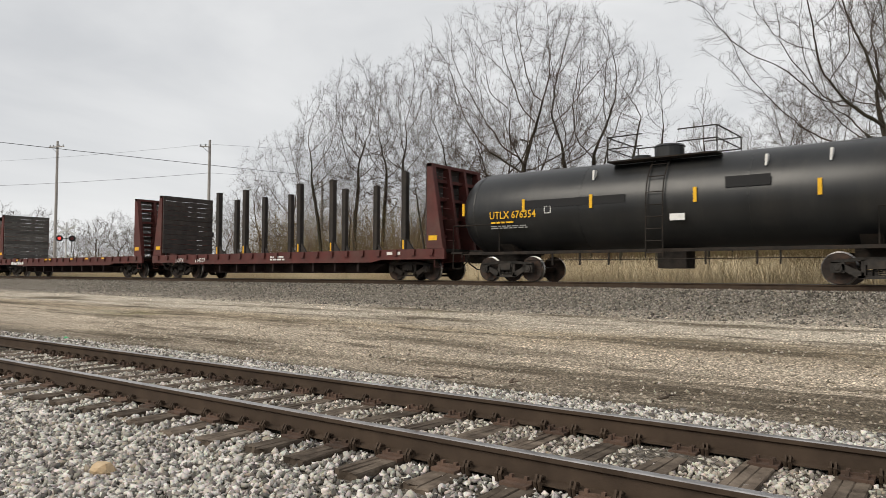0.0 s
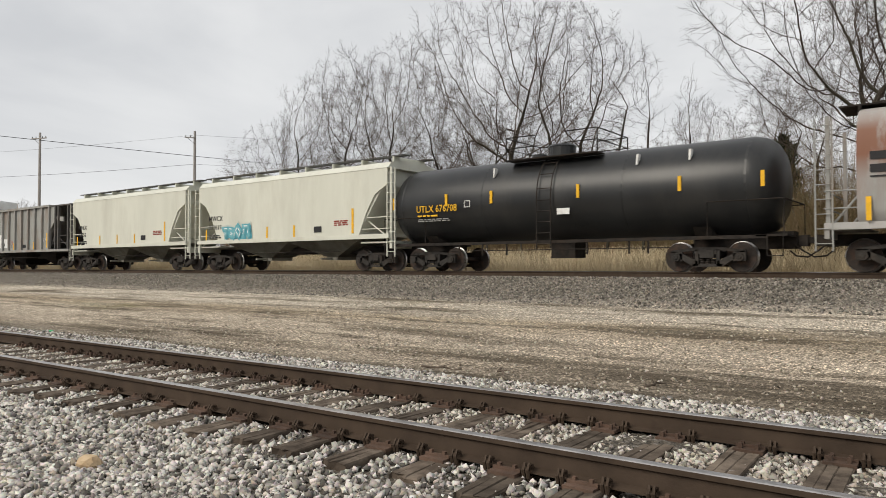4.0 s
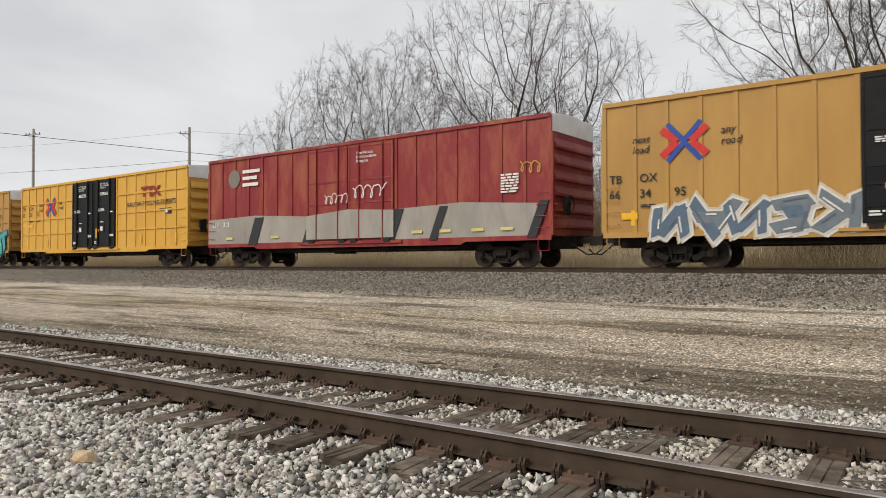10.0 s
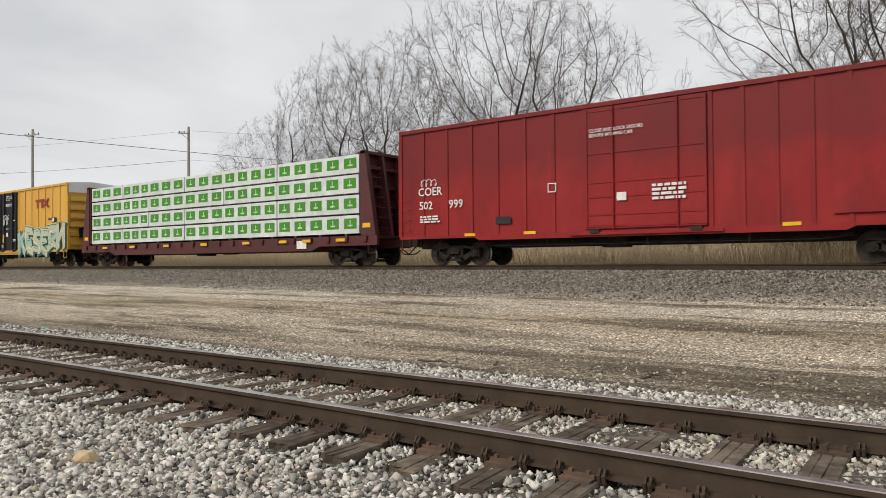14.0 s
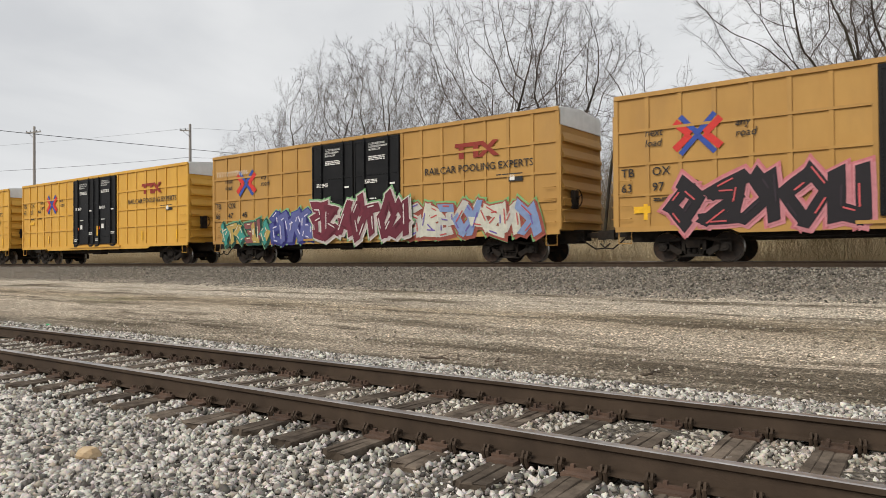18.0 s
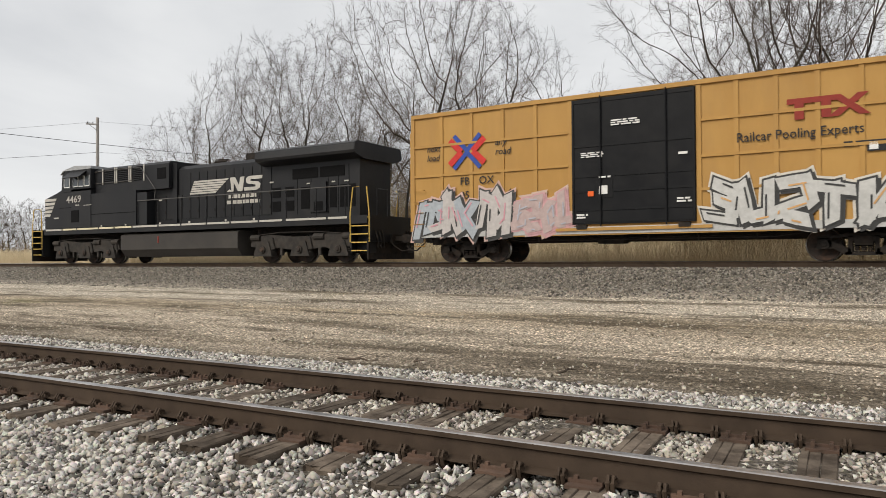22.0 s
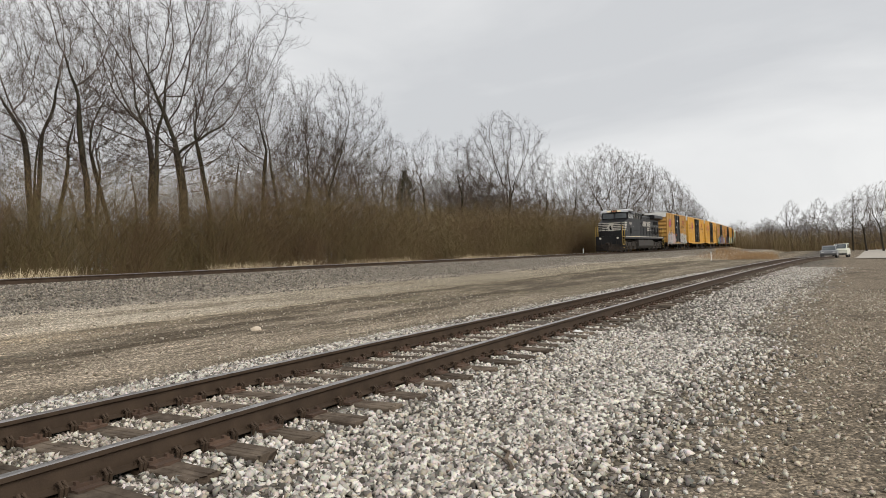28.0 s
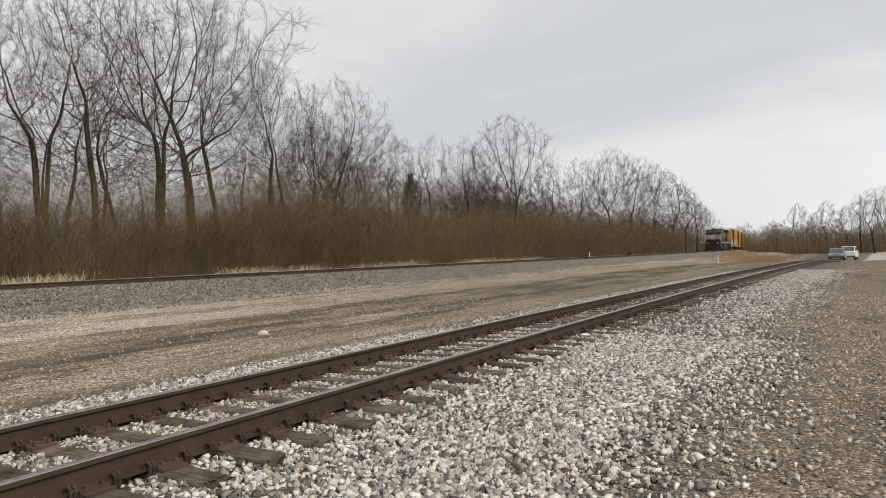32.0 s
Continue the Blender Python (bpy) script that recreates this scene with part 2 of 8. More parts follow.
BARK = surf("bark", (0.030, 0.026, 0.021), (0.062, 0.053, 0.043), 3, 0.95, bump=0.9, dirt=(0.065, 0.068, 0.038), dirt_amount=0.5, dirt_scale=0.7, streak=3, spec=0.1, vary=0.2)
TWIG = surf("twig_bark", (0.068, 0.054, 0.044), (0.110, 0.088, 0.073), 1.5, 0.95, bump=0.0, spec=0.1, vary=0.2)
POLE_WOOD = surf("grey_pole_wood", (0.27, 0.255, 0.24), (0.37, 0.35, 0.33), 3, 0.9, bump=0.5, streak=6)
GLASS = surf("cab_glass", (0.05, 0.06, 0.065), (0.08, 0.09, 0.095), 1, 0.06, spec=0.8, bump=0)
P_YEL = tinted("yellow_marking", (0.75, 0.42, 0.02), 0.4)
P_WHITE = tinted("white_marking", (0.70, 0.70, 0.68))
P_BLACK = tinted("black_marking", (0.02, 0.02, 0.022))
P_RED = tinted("red_marking", (0.55, 0.035, 0.03))
P_DKRED = tinted("dark_red_marking", (0.25, 0.03, 0.02))
P_BLUE = tinted("blue_marking", (0.03, 0.07, 0.32))
P_ORANGE = tinted("orange_marking", (0.75, 0.12, 0.02))
P_GREEN = tinted("green_print", (0.055, 0.24, 0.025))
PAINTS = {}


def paint(c):
    key = tuple(round(v, 3) for v in c)
    if key not in PAINTS:
        PAINTS[key] = tinted("sprayed_paint", key, 0.5)
    return PAINTS[key]


# ---- mesh building ----
class Geo:
    """Collects vertices and faces for one mesh."""

    def __init__(self):
        self.v, self.f, self.mi = [], [], []

    def quad(self, pts, mi=0):
        k = len(self.v)
        self.v += [tuple(p) for p in pts]
        self.f.append(tuple(range(k, k + len(pts))))
        self.mi.append(mi)
        return self

    def box(self, x0, x1, y0, y1, z0, z1, mi=0, bev=0.0):
        k = len(self.v)
        if bev:
            return self.prism([(x0 + bev, z0), (x1 - bev, z0), (x1, z0 + bev), (x1, z1 - bev), (x1 - bev, z1), (x0 + bev, z1), (x0, z1 - bev), (x0, z0 + bev)], y0, y1, mi)
        self.v += [(x0, y0, z0), (x1, y0, z0), (x1, y1, z0), (x0, y1, z0), (x0, y0, z1), (x1, y0, z1), (x1, y1, z1), (x0, y1, z1)]
        for f in ((3, 2, 1, 0), (4, 5, 6, 7), (0, 1, 5, 4), (1, 2, 6, 5), (2, 3, 7, 6), (3, 0, 4, 7)):
            self.f.append(tuple(k + i for i in f))
            self.mi.append(mi)
        return self

    def prism(self, poly, y0, y1, mi=0):
        """A polygon in x and z, anticlockwise as seen from -y, drawn out along y."""
        k, n = len(self.v), len(poly)
        self.v += [(x, y0, z) for x, z in poly] + [(x, y1, z) for x, z in poly]
        self.f += [tuple(range(k, k + n)), tuple(range(k + 2 * n - 1, k + n - 1, -1))]
        self.f += [(k + (i + 1) % n, k + i, k + n + i, k + n + (i + 1) % n) for i in range(n)]
        self.mi += [mi] * (n + 2)
        return self

    def prism_x(self, poly, x0, x1, mi=0):
        """A polygon in y and z drawn out along x."""
        k, n = len(self.v), len(poly)
        self.v += [(x0, y, z) for y, z in poly] + [(x1, y, z) for y, z in poly]
        self.f += [tuple(range(k + n - 1, k - 1, -1)), tuple(range(k + n, k + 2 * n))]
        self.f += [(k + i, k + (i + 1) % n, k + n + (i + 1) % n, k + n + i) for i in range(n)]
        self.mi += [mi] * (n + 2)
        return self

    def tube(self, pts, radii, n=6, mi=0, caps=True):
        """A round bar along a line of points."""
        pts = [Vector(p) for p in pts]
        if not isinstance(radii, (list, tuple)):
            radii = [radii] * len(pts)
        k = len(self.v)
        for i, p in enumerate(pts):
            d = (pts[min(i + 1, len(pts) - 1)] - pts[max(i - 1, 0)]).normalized()
            a = d.cross(Vector((0, 0, 1)) if abs(d.z) < 0.9 else Vector((1, 0, 0))).normalized()
            b = d.cross(a)
            for j in range(n):
                w = 2 * math.pi * j / n
                self.v.append(tuple(p + radii[i] * (math.cos(w) * a + math.sin(w) * b)))
        for i in range(len(pts) - 1):
            for j in range(n):
                q = k + i * n
                self.f.append((q + j, q + n + j, q + n + (j + 1) % n, q + (j + 1) % n))
                self.mi.append(mi)
        if caps:
            e = k + (len(pts) - 1) * n
            self.f += [tuple(range(k, k + n)), tuple(range(e + n - 1, e - 1, -1))]
            self.mi += [mi, mi]
        return self

    def lathe_y(self, profile, cx, cz, n=20, mi=0):
        """Rings of (y, radius) about an axis along y."""
        return self.tube([(cx, y, cz) for y, _ in profile], [max(r, 0.001) for _, r in profile], n, mi)

    def mesh(self, name, mats, smooth=False):
        me = bpy.data.meshes.new(name)
        me.from_pydata(self.v, [], self.f)
        for m in mats if isinstance(mats, (list, tuple)) else [mats]:
            me.materials.append(m)
        if any(self.mi):
            me.polygons.foreach_set("material_index", self.mi)
        if smooth:
            me.polygons.foreach_set("use_smooth", [True] * len(self.f))
        me.update()
        return me


def part(name, geo, mats, parent=None, label="", smooth=False):
    """One mesh object under a thing or under a part."""
    ob = new(name, geo.mesh(name, mats, smooth))
    ob.parent = parent
    if label:
        tagged(ob, label)
    return ob


def thing(name, label, category, group="", kind="", at=(0, 0, 0)):
    ob = new(name)
    ob.empty_display_size = 0.3
    ob.location = at
    return tagged(ob, label, category, group, kind)


def lettering(parent, text, x, z, size, mat, y, width=None, italic=0.0, name="lettering"):
    """Painted words on a side that faces -y; x is their left end, z their base line."""
    cu = bpy.data.curves.new(name, "FONT")
    cu.body, cu.size, cu.shear, cu.extrude = text, size, italic, 0.001
    cu.space_line = 1.0
    cu.offset = 0.008 * size
    cu.resolution_u = 2
    cu.materials.append(mat)
    ob = new(name, cu)
    ob.parent = parent
    ob.location, ob.rotation_euler = (x, y, z), (radians(90), 0, 0)
    if width:
        n = max(len(s) for s in text.split("\n"))
        ob.scale.x = width / (0.56 * size * n)
    return ob

# ---- ground ----
def smooth(a, b, v):
    t = np.clip((v - a) / (b - a), 0, 1)
    return t * t * (3 - 2 * t)


def siding_y(x):
    """How far the siding's near rail lies off y = 0."""
    return SID_S * x + SID_C * x * x - 0.00055 * np.maximum(x - 62, 0) ** 2


def fall(x):
    """The yard sinks gently far to the right."""
    return -0.75 * smooth(55, 120, x)


LEVELS = [(-400, -0.55), (-30, -0.52), (-9, -0.48), (-4.2, -0.42), (-2.6, -0.34), (-1.3, -0.30), (-0.62, -0.252), (-0.25, -0.226), (0.2, -0.214), (2.2, -0.205), (3.2, -0.25), (4.4, -0.34), (7.0, -0.22), (11.0, -0.02), (13.4, 0.10), (14.6, 0.28), (15.9, 0.62), (16.5, 0.745), (19.5, 0.745), (20.3, 0.58), (21.4, 0.42), (24.0, 0.60), (28, 0.78), (34, 0.92), (60, 0.7), (3000, -1.5)]


def ground_z(x, y):
    y0 = y - siding_y(np.clip(x, -70, 85)) * (1 - smooth(4, 12, y))
    y0 = y0 - 0.00029 * np.clip(x - 60.0, 0, 400) ** 2 * smooth(6, 14, y)
    z = np.interp(y0, [a for a, _ in LEVELS], [b for _, b in LEVELS])
    return z + fall(x) * (1 - smooth(10, 15, y))


def ground_material():
    m, n, l, b = nodes_of("yard_gravel")
    geo = n.new("ShaderNodeNewGeometry")
    sep = n.new("ShaderNodeSeparateXYZ")
    l.new(geo.outputs["Position"], sep.inputs[0])

    def noise_tex(scale, detail, stretch=(1, 1, 1), rough=0.55):
        mp = n.new("ShaderNodeMapping")
        mp.inputs["Scale"].default_value = stretch
        l.new(geo.outputs["Position"], mp.inputs["Vector"])
        t = n.new("ShaderNodeTexNoise")
        t.inputs["Scale"].default_value, t.inputs["Detail"].default_value, t.inputs["Roughness"].default_value = scale, detail, rough
        l.new(mp.outputs[0], t.inputs["Vector"])
        return t.outputs["Fac"]

    def ramp(value, stops):
        r = n.new("ShaderNodeValToRGB")
        while len(r.color_ramp.elements) < len(stops):
            r.color_ramp.elements.new(0.5)
        for e, (p, c) in zip(r.color_ramp.elements, stops):
            e.position, e.color = p, (*c, 1) if len(c) == 3 else c
        l.new(value, r.inputs["Fac"])
        return r.outputs["Color"]

    def math_node(op, a, bb):
        q = n.new("ShaderNodeMath")
        q.operation = op
        for i, v in enumerate((a, bb)):
            if isinstance(v, (int, float)):
                q.inputs[i].default_value = v
            else:
                l.new(v, q.inputs[i])
        return q.outputs[0]

    def mix(fac, c1, c2, mode="MIX"):
        q = n.new("ShaderNodeMixRGB")
        q.blend_type = mode
        for s, v in (("Fac", fac), ("Color1", c1), ("Color2", c2)):
            if isinstance(v, (int, float)):
                q.inputs[s].default_value = v
            elif isinstance(v, tuple):
                q.inputs[s].default_value = (*v, 1)
            else:
                l.new(v, q.inputs[s])
        return q.outputs[0]

    # bands across the yard, their edges wavering
    wave = noise_tex(0.22, 5, (0.45, 1, 1))
    y = math_node("ADD", sep.outputs["Y"], math_node("MULTIPLY", math_node("SUBTRACT", wave, 0.5), 2.6))
    band = math_node("DIVIDE", math_node("ADD", y, 12.0), 40.0)

    def at(v):
        return (v + 12.0) / 40.0

    base = ramp(band, [
        (at(-9), (0.25, 0.205, 0.155)), (at(-3.6), (0.25, 0.205, 0.155)), (at(-2.6), (0.17, 0.15, 0.125)), (at(-1.5), (0.12, 0.108, 0.095)),
        (at(2.4), (0.13, 0.115, 0.10)), (at(3.4), (0.20, 0.168, 0.13)), (at(4.4), (0.54, 0.455, 0.355)), (at(7.2), (0.66, 0.56, 0.44)),
        (at(9.2), (0.54, 0.44, 0.315)), (at(10.4), (0.68, 0.60, 0.49)), (at(13.0), (0.70, 0.62, 0.51)), (at(14.3), (0.22, 0.20, 0.172)), (at(20), (0.22, 0.20, 0.172)), (at(21.0), (0.50, 0.42, 0.285)), (at(28), (0.42, 0.34, 0.22))])
    # wheel ruts and dark damp patches, drawn out along the yard
    ruts = noise_tex(0.75, 9, (0.16, 1.0, 1), 0.66)
    lot = math_node("MULTIPLY", math_node("GREATER_THAN", y, 3.2), math_node("LESS_THAN", y, 13.4))
    dark = n.new("ShaderNodeMapRange")
    dark.inputs["From Min"].default_value, dark.inputs["From Max"].default_value, dark.inputs["To Max"].default_value = 0.48, 0.62, 0.9
    l.new(ruts, dark.inputs["Value"])
    col = mix(math_node("MULTIPLY", dark.outputs[0], lot), base, (0.10, 0.076, 0.048))
    patch = noise_tex(0.35, 6, (0.5, 1.2, 1), 0.65)
    pale = n.new("ShaderNodeMapRange")
    pale.inputs["From Min"].default_value, pale.inputs["From Max"].default_value, pale.inputs["To Max"].default_value = 0.55, 0.75, 0.6
    l.new(patch, pale.inputs["Value"])
    col = mix(math_node("MULTIPLY", pale.outputs[0], lot), col, (0.56, 0.52, 0.43))
    dull = n.new("ShaderNodeMapRange")
    dull.inputs["From Min"].default_value, dull.inputs["From Max"].default_value, dull.inputs["To Max"].default_value = 7.0, 26.0, 0.75
    l.new(sep.outputs["X"], dull.inputs["Value"])
    col = mix(math_node("MULTIPLY", dull.outputs[0], lot), col, (0.31, 0.265, 0.19))
    # narrow wheel tracks, dark in the middle of the yard
    track = noise_tex(1.5, 8, (0.07, 1.0, 1), 0.7)
    tr = n.new("ShaderNodeMapRange")
    tr.inputs["From Min"].default_value, tr.inputs["From Max"].default_value, tr.inputs["To Max"].default_value = 0.54, 0.64, 0.85
    l.new(track, tr.inputs["Value"])
    middle = math_node("MULTIPLY", math_node("GREATER_THAN", y, 4.0), math_node("LESS_THAN", y, 10.6))
    col = mix(math_node("MULTIPLY", tr.outputs[0], middle), col, (0.085, 0.064, 0.042))
    # grass and moss in a few places
    moss = noise_tex(0.16, 7, (0.6, 1.3, 1), 0.7)
    mo = n.new("ShaderNodeMapRange")
    mo.inputs["From Min"].default_value, mo.inputs["From Max"].default_value, mo.inputs["To Max"].default_value = 0.58, 0.68, 0.6
    l.new(moss, mo.inputs["Value"])
    col = mix(math_node("MULTIPLY", mo.outputs[0], lot), col, (0.22, 0.20, 0.075))
    # black cinders beside the siding's far rail
    cin = noise_tex(0.55, 8, (0.35, 1.5, 1), 0.68)
    ci = n.new("ShaderNodeMapRange")
    ci.inputs["From Min"].default_value, ci.inputs["From Max"].default_value, ci.inputs["To Max"].default_value = 0.34, 0.56, 0.92
    l.new(cin, ci.inputs["Value"])
    right = n.new("ShaderNodeMapRange")
    right.inputs["From Min"].default_value, right.inputs["From Max"].default_value, right.inputs["To Min"].default_value = -7.5, -3.0, 0.1
    l.new(sep.outputs["X"], right.inputs["Value"])
    gone = n.new("ShaderNodeMapRange")
    gone.inputs["From Min"].default_value, gone.inputs["From Max"].default_value = 3.5, 7.0
    gone.inputs["To Min"].default_value, gone.inputs["To Max"].default_value = 1.0, 0.4
    l.new(sep.outputs["X"], gone.inputs["Value"])
    strip_near = math_node("MULTIPLY", math_node("GREATER_THAN", y, 2.9), math_node("LESS_THAN", y, 5.6))
    strip_far = math_node("MULTIPLY", math_node("GREATER_THAN", y, 5.6), math_node("LESS_THAN", y, 9.6))
    far_amount = math_node("MULTIPLY", math_node("SUBTRACT", 1.25, gone.outputs[0]), 1.1)
    near = math_node("MULTIPLY", right.outputs[0], math_node("ADD", math_node("MULTIPLY", strip_near, gone.outputs[0]), math_node("MULTIPLY", strip_far, far_amount)))
    col = mix(math_node("MULTIPLY", ci.outputs[0], near), col, (0.075, 0.058, 0.040))
    verge = noise_tex(0.55, 7, (0.5, 1.0, 1), 0.62)
    ve = n.new("ShaderNodeMapRange")
    ve.inputs["From Min"].default_value, ve.inputs["From Max"].default_value, ve.inputs["To Max"].default_value = 0.5, 0.66, 0.8
    l.new(verge, ve.inputs["Value"])
    col = mix(math_node("MULTIPLY", ve.outputs[0], math_node("LESS_THAN", y, -2.9)), col, (0.11, 0.088, 0.065))
    # single stones
    vo = n.new("ShaderNodeTexVoronoi")
    vo.inputs["Scale"].default_value = 24.0
    l.new(geo.outputs["Position"], vo.inputs["Vector"])
    vo2 = n.new("ShaderNodeTexVoronoi")
    vo2.inputs["Scale"].default_value = 48.0
    l.new(geo.outputs["Position"], vo2.inputs["Vector"])
    sc = n.new("ShaderNodeSeparateColor")
    l.new(vo.outputs["Color"], sc.inputs[0])
    sc2 = n.new("ShaderNodeSeparateColor")
    l.new(vo2.outputs["Color"], sc2.inputs[0])
    tone = math_node("ADD", math_node("MULTIPLY", math_node("POWER", sc.outputs[0], 2.2), 1.0), math_node("MULTIPLY", math_node("POWER", sc2.outputs[0], 2.0), 1.15))
    tone = math_node("ADD", tone, 0.32)
    tn = n.new("ShaderNodeCombineColor")
    for i in range(3):
        l.new(tone, tn.inputs[i])
    col = mix(1.0, col, tn.outputs[0], "MULTIPLY")
    # shade in the crevices between stones, painted as a dark brown
    gaps = n.new("ShaderNodeMapRange")
    gaps.inputs["From Min"].default_value, gaps.inputs["From Max"].default_value = 0.55, 0.95
    gaps.inputs["To Max"].default_value = 0.6
    l.new(math_node("MULTIPLY", vo.outputs["Distance"], 1.6), gaps.inputs["Value"])
    col = mix(gaps.outputs[0], col, (0.09, 0.075, 0.055))
    l.new(col, b.inputs["Base Color"])
    b.inputs["Roughness"].default_value = 0.95
    b.inputs["Specular IOR Level"].default_value = 0.15
    bp = n.new("ShaderNodeBump")
    bp.inputs["Strength"].default_value, bp.inputs["Distance"].default_value = 0.8, 0.03
    bp.invert = True
    l.new(math_node("ADD", vo.outputs["Distance"], math_node("MULTIPLY", vo2.outputs["Distance"], 0.5)), bp.inputs["Height"])
    l.new(bp.outputs[0], b.inputs["Normal"])
    return m


def make_ground():
    xs = np.r_[-3000, -1200, -500, -250, np.arange(-150, -30, 4.0), np.arange(-30, 40, 0.5), np.arange(40, 160, 4.0), np.arange(170, 420, 15.0), 500, 1200, 3000]
    ys = np.r_[-2000, -600, -200, -80, -40, np.arange(-24, -6, 2.0), np.arange(-6, 24.2, 0.3), np.arange(25, 90, 2.0), 110, 200, 600, 1500, 3000]
    gx, gy = np.meshgrid(xs, ys, indexing="ij")
    gz = ground_z(gx, gy)
    rng = np.random.default_rng(4)
    near = (np.abs(gx) < 60) & (gy > -6) & (gy < 24)
    gz = gz + np.where(near, rng.normal(0, 0.012, gz.shape), 0)
    g = Geo()
    g.v = list(map(tuple, np.stack([gx, gy, gz], -1).reshape(-1, 3)))
    ny = len(ys)
    g.f = [(i * ny + j, (i + 1) * ny + j, (i + 1) * ny + j + 1, i * ny + j + 1) for i in range(len(xs) - 1) for j in range(ny - 1)]
    g.mi = [0] * len(g.f)
    ob = new("ground", g.mesh("ground", ground_material(), True))
    tagged(ob, "grey and tan gravel yard with wheel ruts and ballast banks", "ground", kind="structure")


make_ground()


def stone_material(name, c1, c2, c3):
    m, n, l, b = nodes_of(name)
    geo = n.new("ShaderNodeNewGeometry")
    r = n.new("ShaderNodeValToRGB")
    r.color_ramp.elements.new(0.5)
    r.color_ramp.elements.new(0.8)
    for e, (p, c) in zip(r.color_ramp.elements, ((0.0, c1), (0.45, c2), (0.8, c3), (1.0, (0.33, 0.26, 0.18)))):
        e.position, e.color = p, (*c, 1)
    l.new(geo.outputs["Random Per Island"], r.inputs["Fac"])
    tx = n.new("ShaderNodeTexNoise")
    tx.inputs["Scale"].default_value, tx.inputs["Detail"].default_value = 40, 5
    l.new(geo.outputs["Position"], tx.inputs["Vector"])
    mx = n.new("ShaderNodeMixRGB")
    mx.blend_type = "MULTIPLY"
    mx.inputs["Fac"].default_value = 0.55
    l.new(r.outputs["Color"], mx.inputs["Color1"])
    l.new(tx.outputs["Color"], mx.inputs["Color2"])
    hs = n.new("ShaderNodeHueSaturation")
    hs.inputs["Saturation"].default_value, hs.inputs["Value"].default_value = 0.75, 1.25
    l.new(mx.outputs[0], hs.inputs["Color"])
    l.new(hs.outputs[0], b.inputs["Base Color"])
    b.inputs["Roughness"].default_value = 0.9
    b.inputs["Specular IOR Level"].default_value = 0.2
    bp = n.new("ShaderNodeBump")
    bp.inputs["Strength"].default_value, bp.inputs["Distance"].default_value = 0.5, 0.006
    l.new(tx.outputs["Fac"], bp.inputs["Height"])
    l.new(bp.outputs[0], b.inputs["Normal"])
    return m


STONE = stone_material("crushed_limestone", (0.075, 0.066, 0.057), (0.42, 0.385, 0.335), (0.80, 0.755, 0.68))
STONE_MAIN = stone_material("dark_ballast", (0.08, 0.07, 0.058), (0.215, 0.19, 0.155), (0.43, 0.38, 0.31))
STONE_CRIB = stone_material("dirty_limestone", (0.09, 0.074, 0.056), (0.37, 0.32, 0.26), (0.72, 0.66, 0.565))
STONE_LOT = stone_material("yard_stone", (0.17, 0.135, 0.09), (0.38, 0.315, 0.22), (0.58, 0.51, 0.40))


def scatter(name, label, mat, x, y, size, seed, lift=0.3, flat=0.75):
    """Loose broken stones, each of eight jittered corners, at the given places."""
    rng = np.random.default_rng(seed)
    k = len(x)
    base = np.array([(-1, -1, -1), (1, -1, -1), (1, 1, -1), (-1, 1, -1), (-1, -1, 1), (1, -1, 1), (1, 1, 1), (-1, 1, 1)], float) * 0.5
    v = base[None] + rng.uniform(-0.40, 0.40, (k, 8, 3))
    v *= rng.uniform(0.65, 1.2, (k, 1, 3)) * size[:, None, None] * np.array([1, 1, flat])
    q = rng.normal(size=(k, 4))
    q[:, 1:3] *= 0.5
    q /= np.linalg.norm(q, axis=1)[:, None]
    w, a, b2, c = q.T
    rot = np.stack([np.stack([1 - 2 * (b2 * b2 + c * c), 2 * (a * b2 - c * w), 2 * (a * c + b2 * w)], -1), np.stack([2 * (a * b2 + c * w), 1 - 2 * (a * a + c * c), 2 * (b2 * c - a * w)], -1), np.stack([2 * (a * c - b2 * w), 2 * (b2 * c + a * w), 1 - 2 * (a * a + b2 * b2)], -1)], 1)
    v = np.einsum("kij,knj->kni", rot, v)
    v += np.stack([x, y, ground_z(x, y) + size * lift], -1)[:, None]
    f = np.array([(3, 2, 1, 0), (4, 5, 6, 7), (0, 1, 5, 4), (1, 2, 6, 5), (2, 3, 7, 6), (3, 0, 4, 7)])
    faces = (np.arange(k)[:, None, None] * 8 + f[None]).reshape(-1, 4)
    me = bpy.data.meshes.new(name)
    me.vertices.add(k * 8)
    me.vertices.foreach_set("co", v.ravel().astype(np.float32))
    me.loops.add(faces.size)
    me.loops.foreach_set("vertex_index", faces.ravel().astype(np.int32))
    me.polygons.add(len(faces))
    me.polygons.foreach_set("loop_start", np.arange(0, faces.size, 4, dtype=np.int32))
    me.update(calc_edges=True)
    me.validate()
    me.materials.append(mat)
    return tagged(new(name, me), label, "gravel", kind="stuff")


TIES = []
_r, _x = random.Random(3), -45.0
while _x < 78:
    TIES.append(_x)
    _x += _r.uniform(0.50, 0.57)
TIES = np.array(TIES)


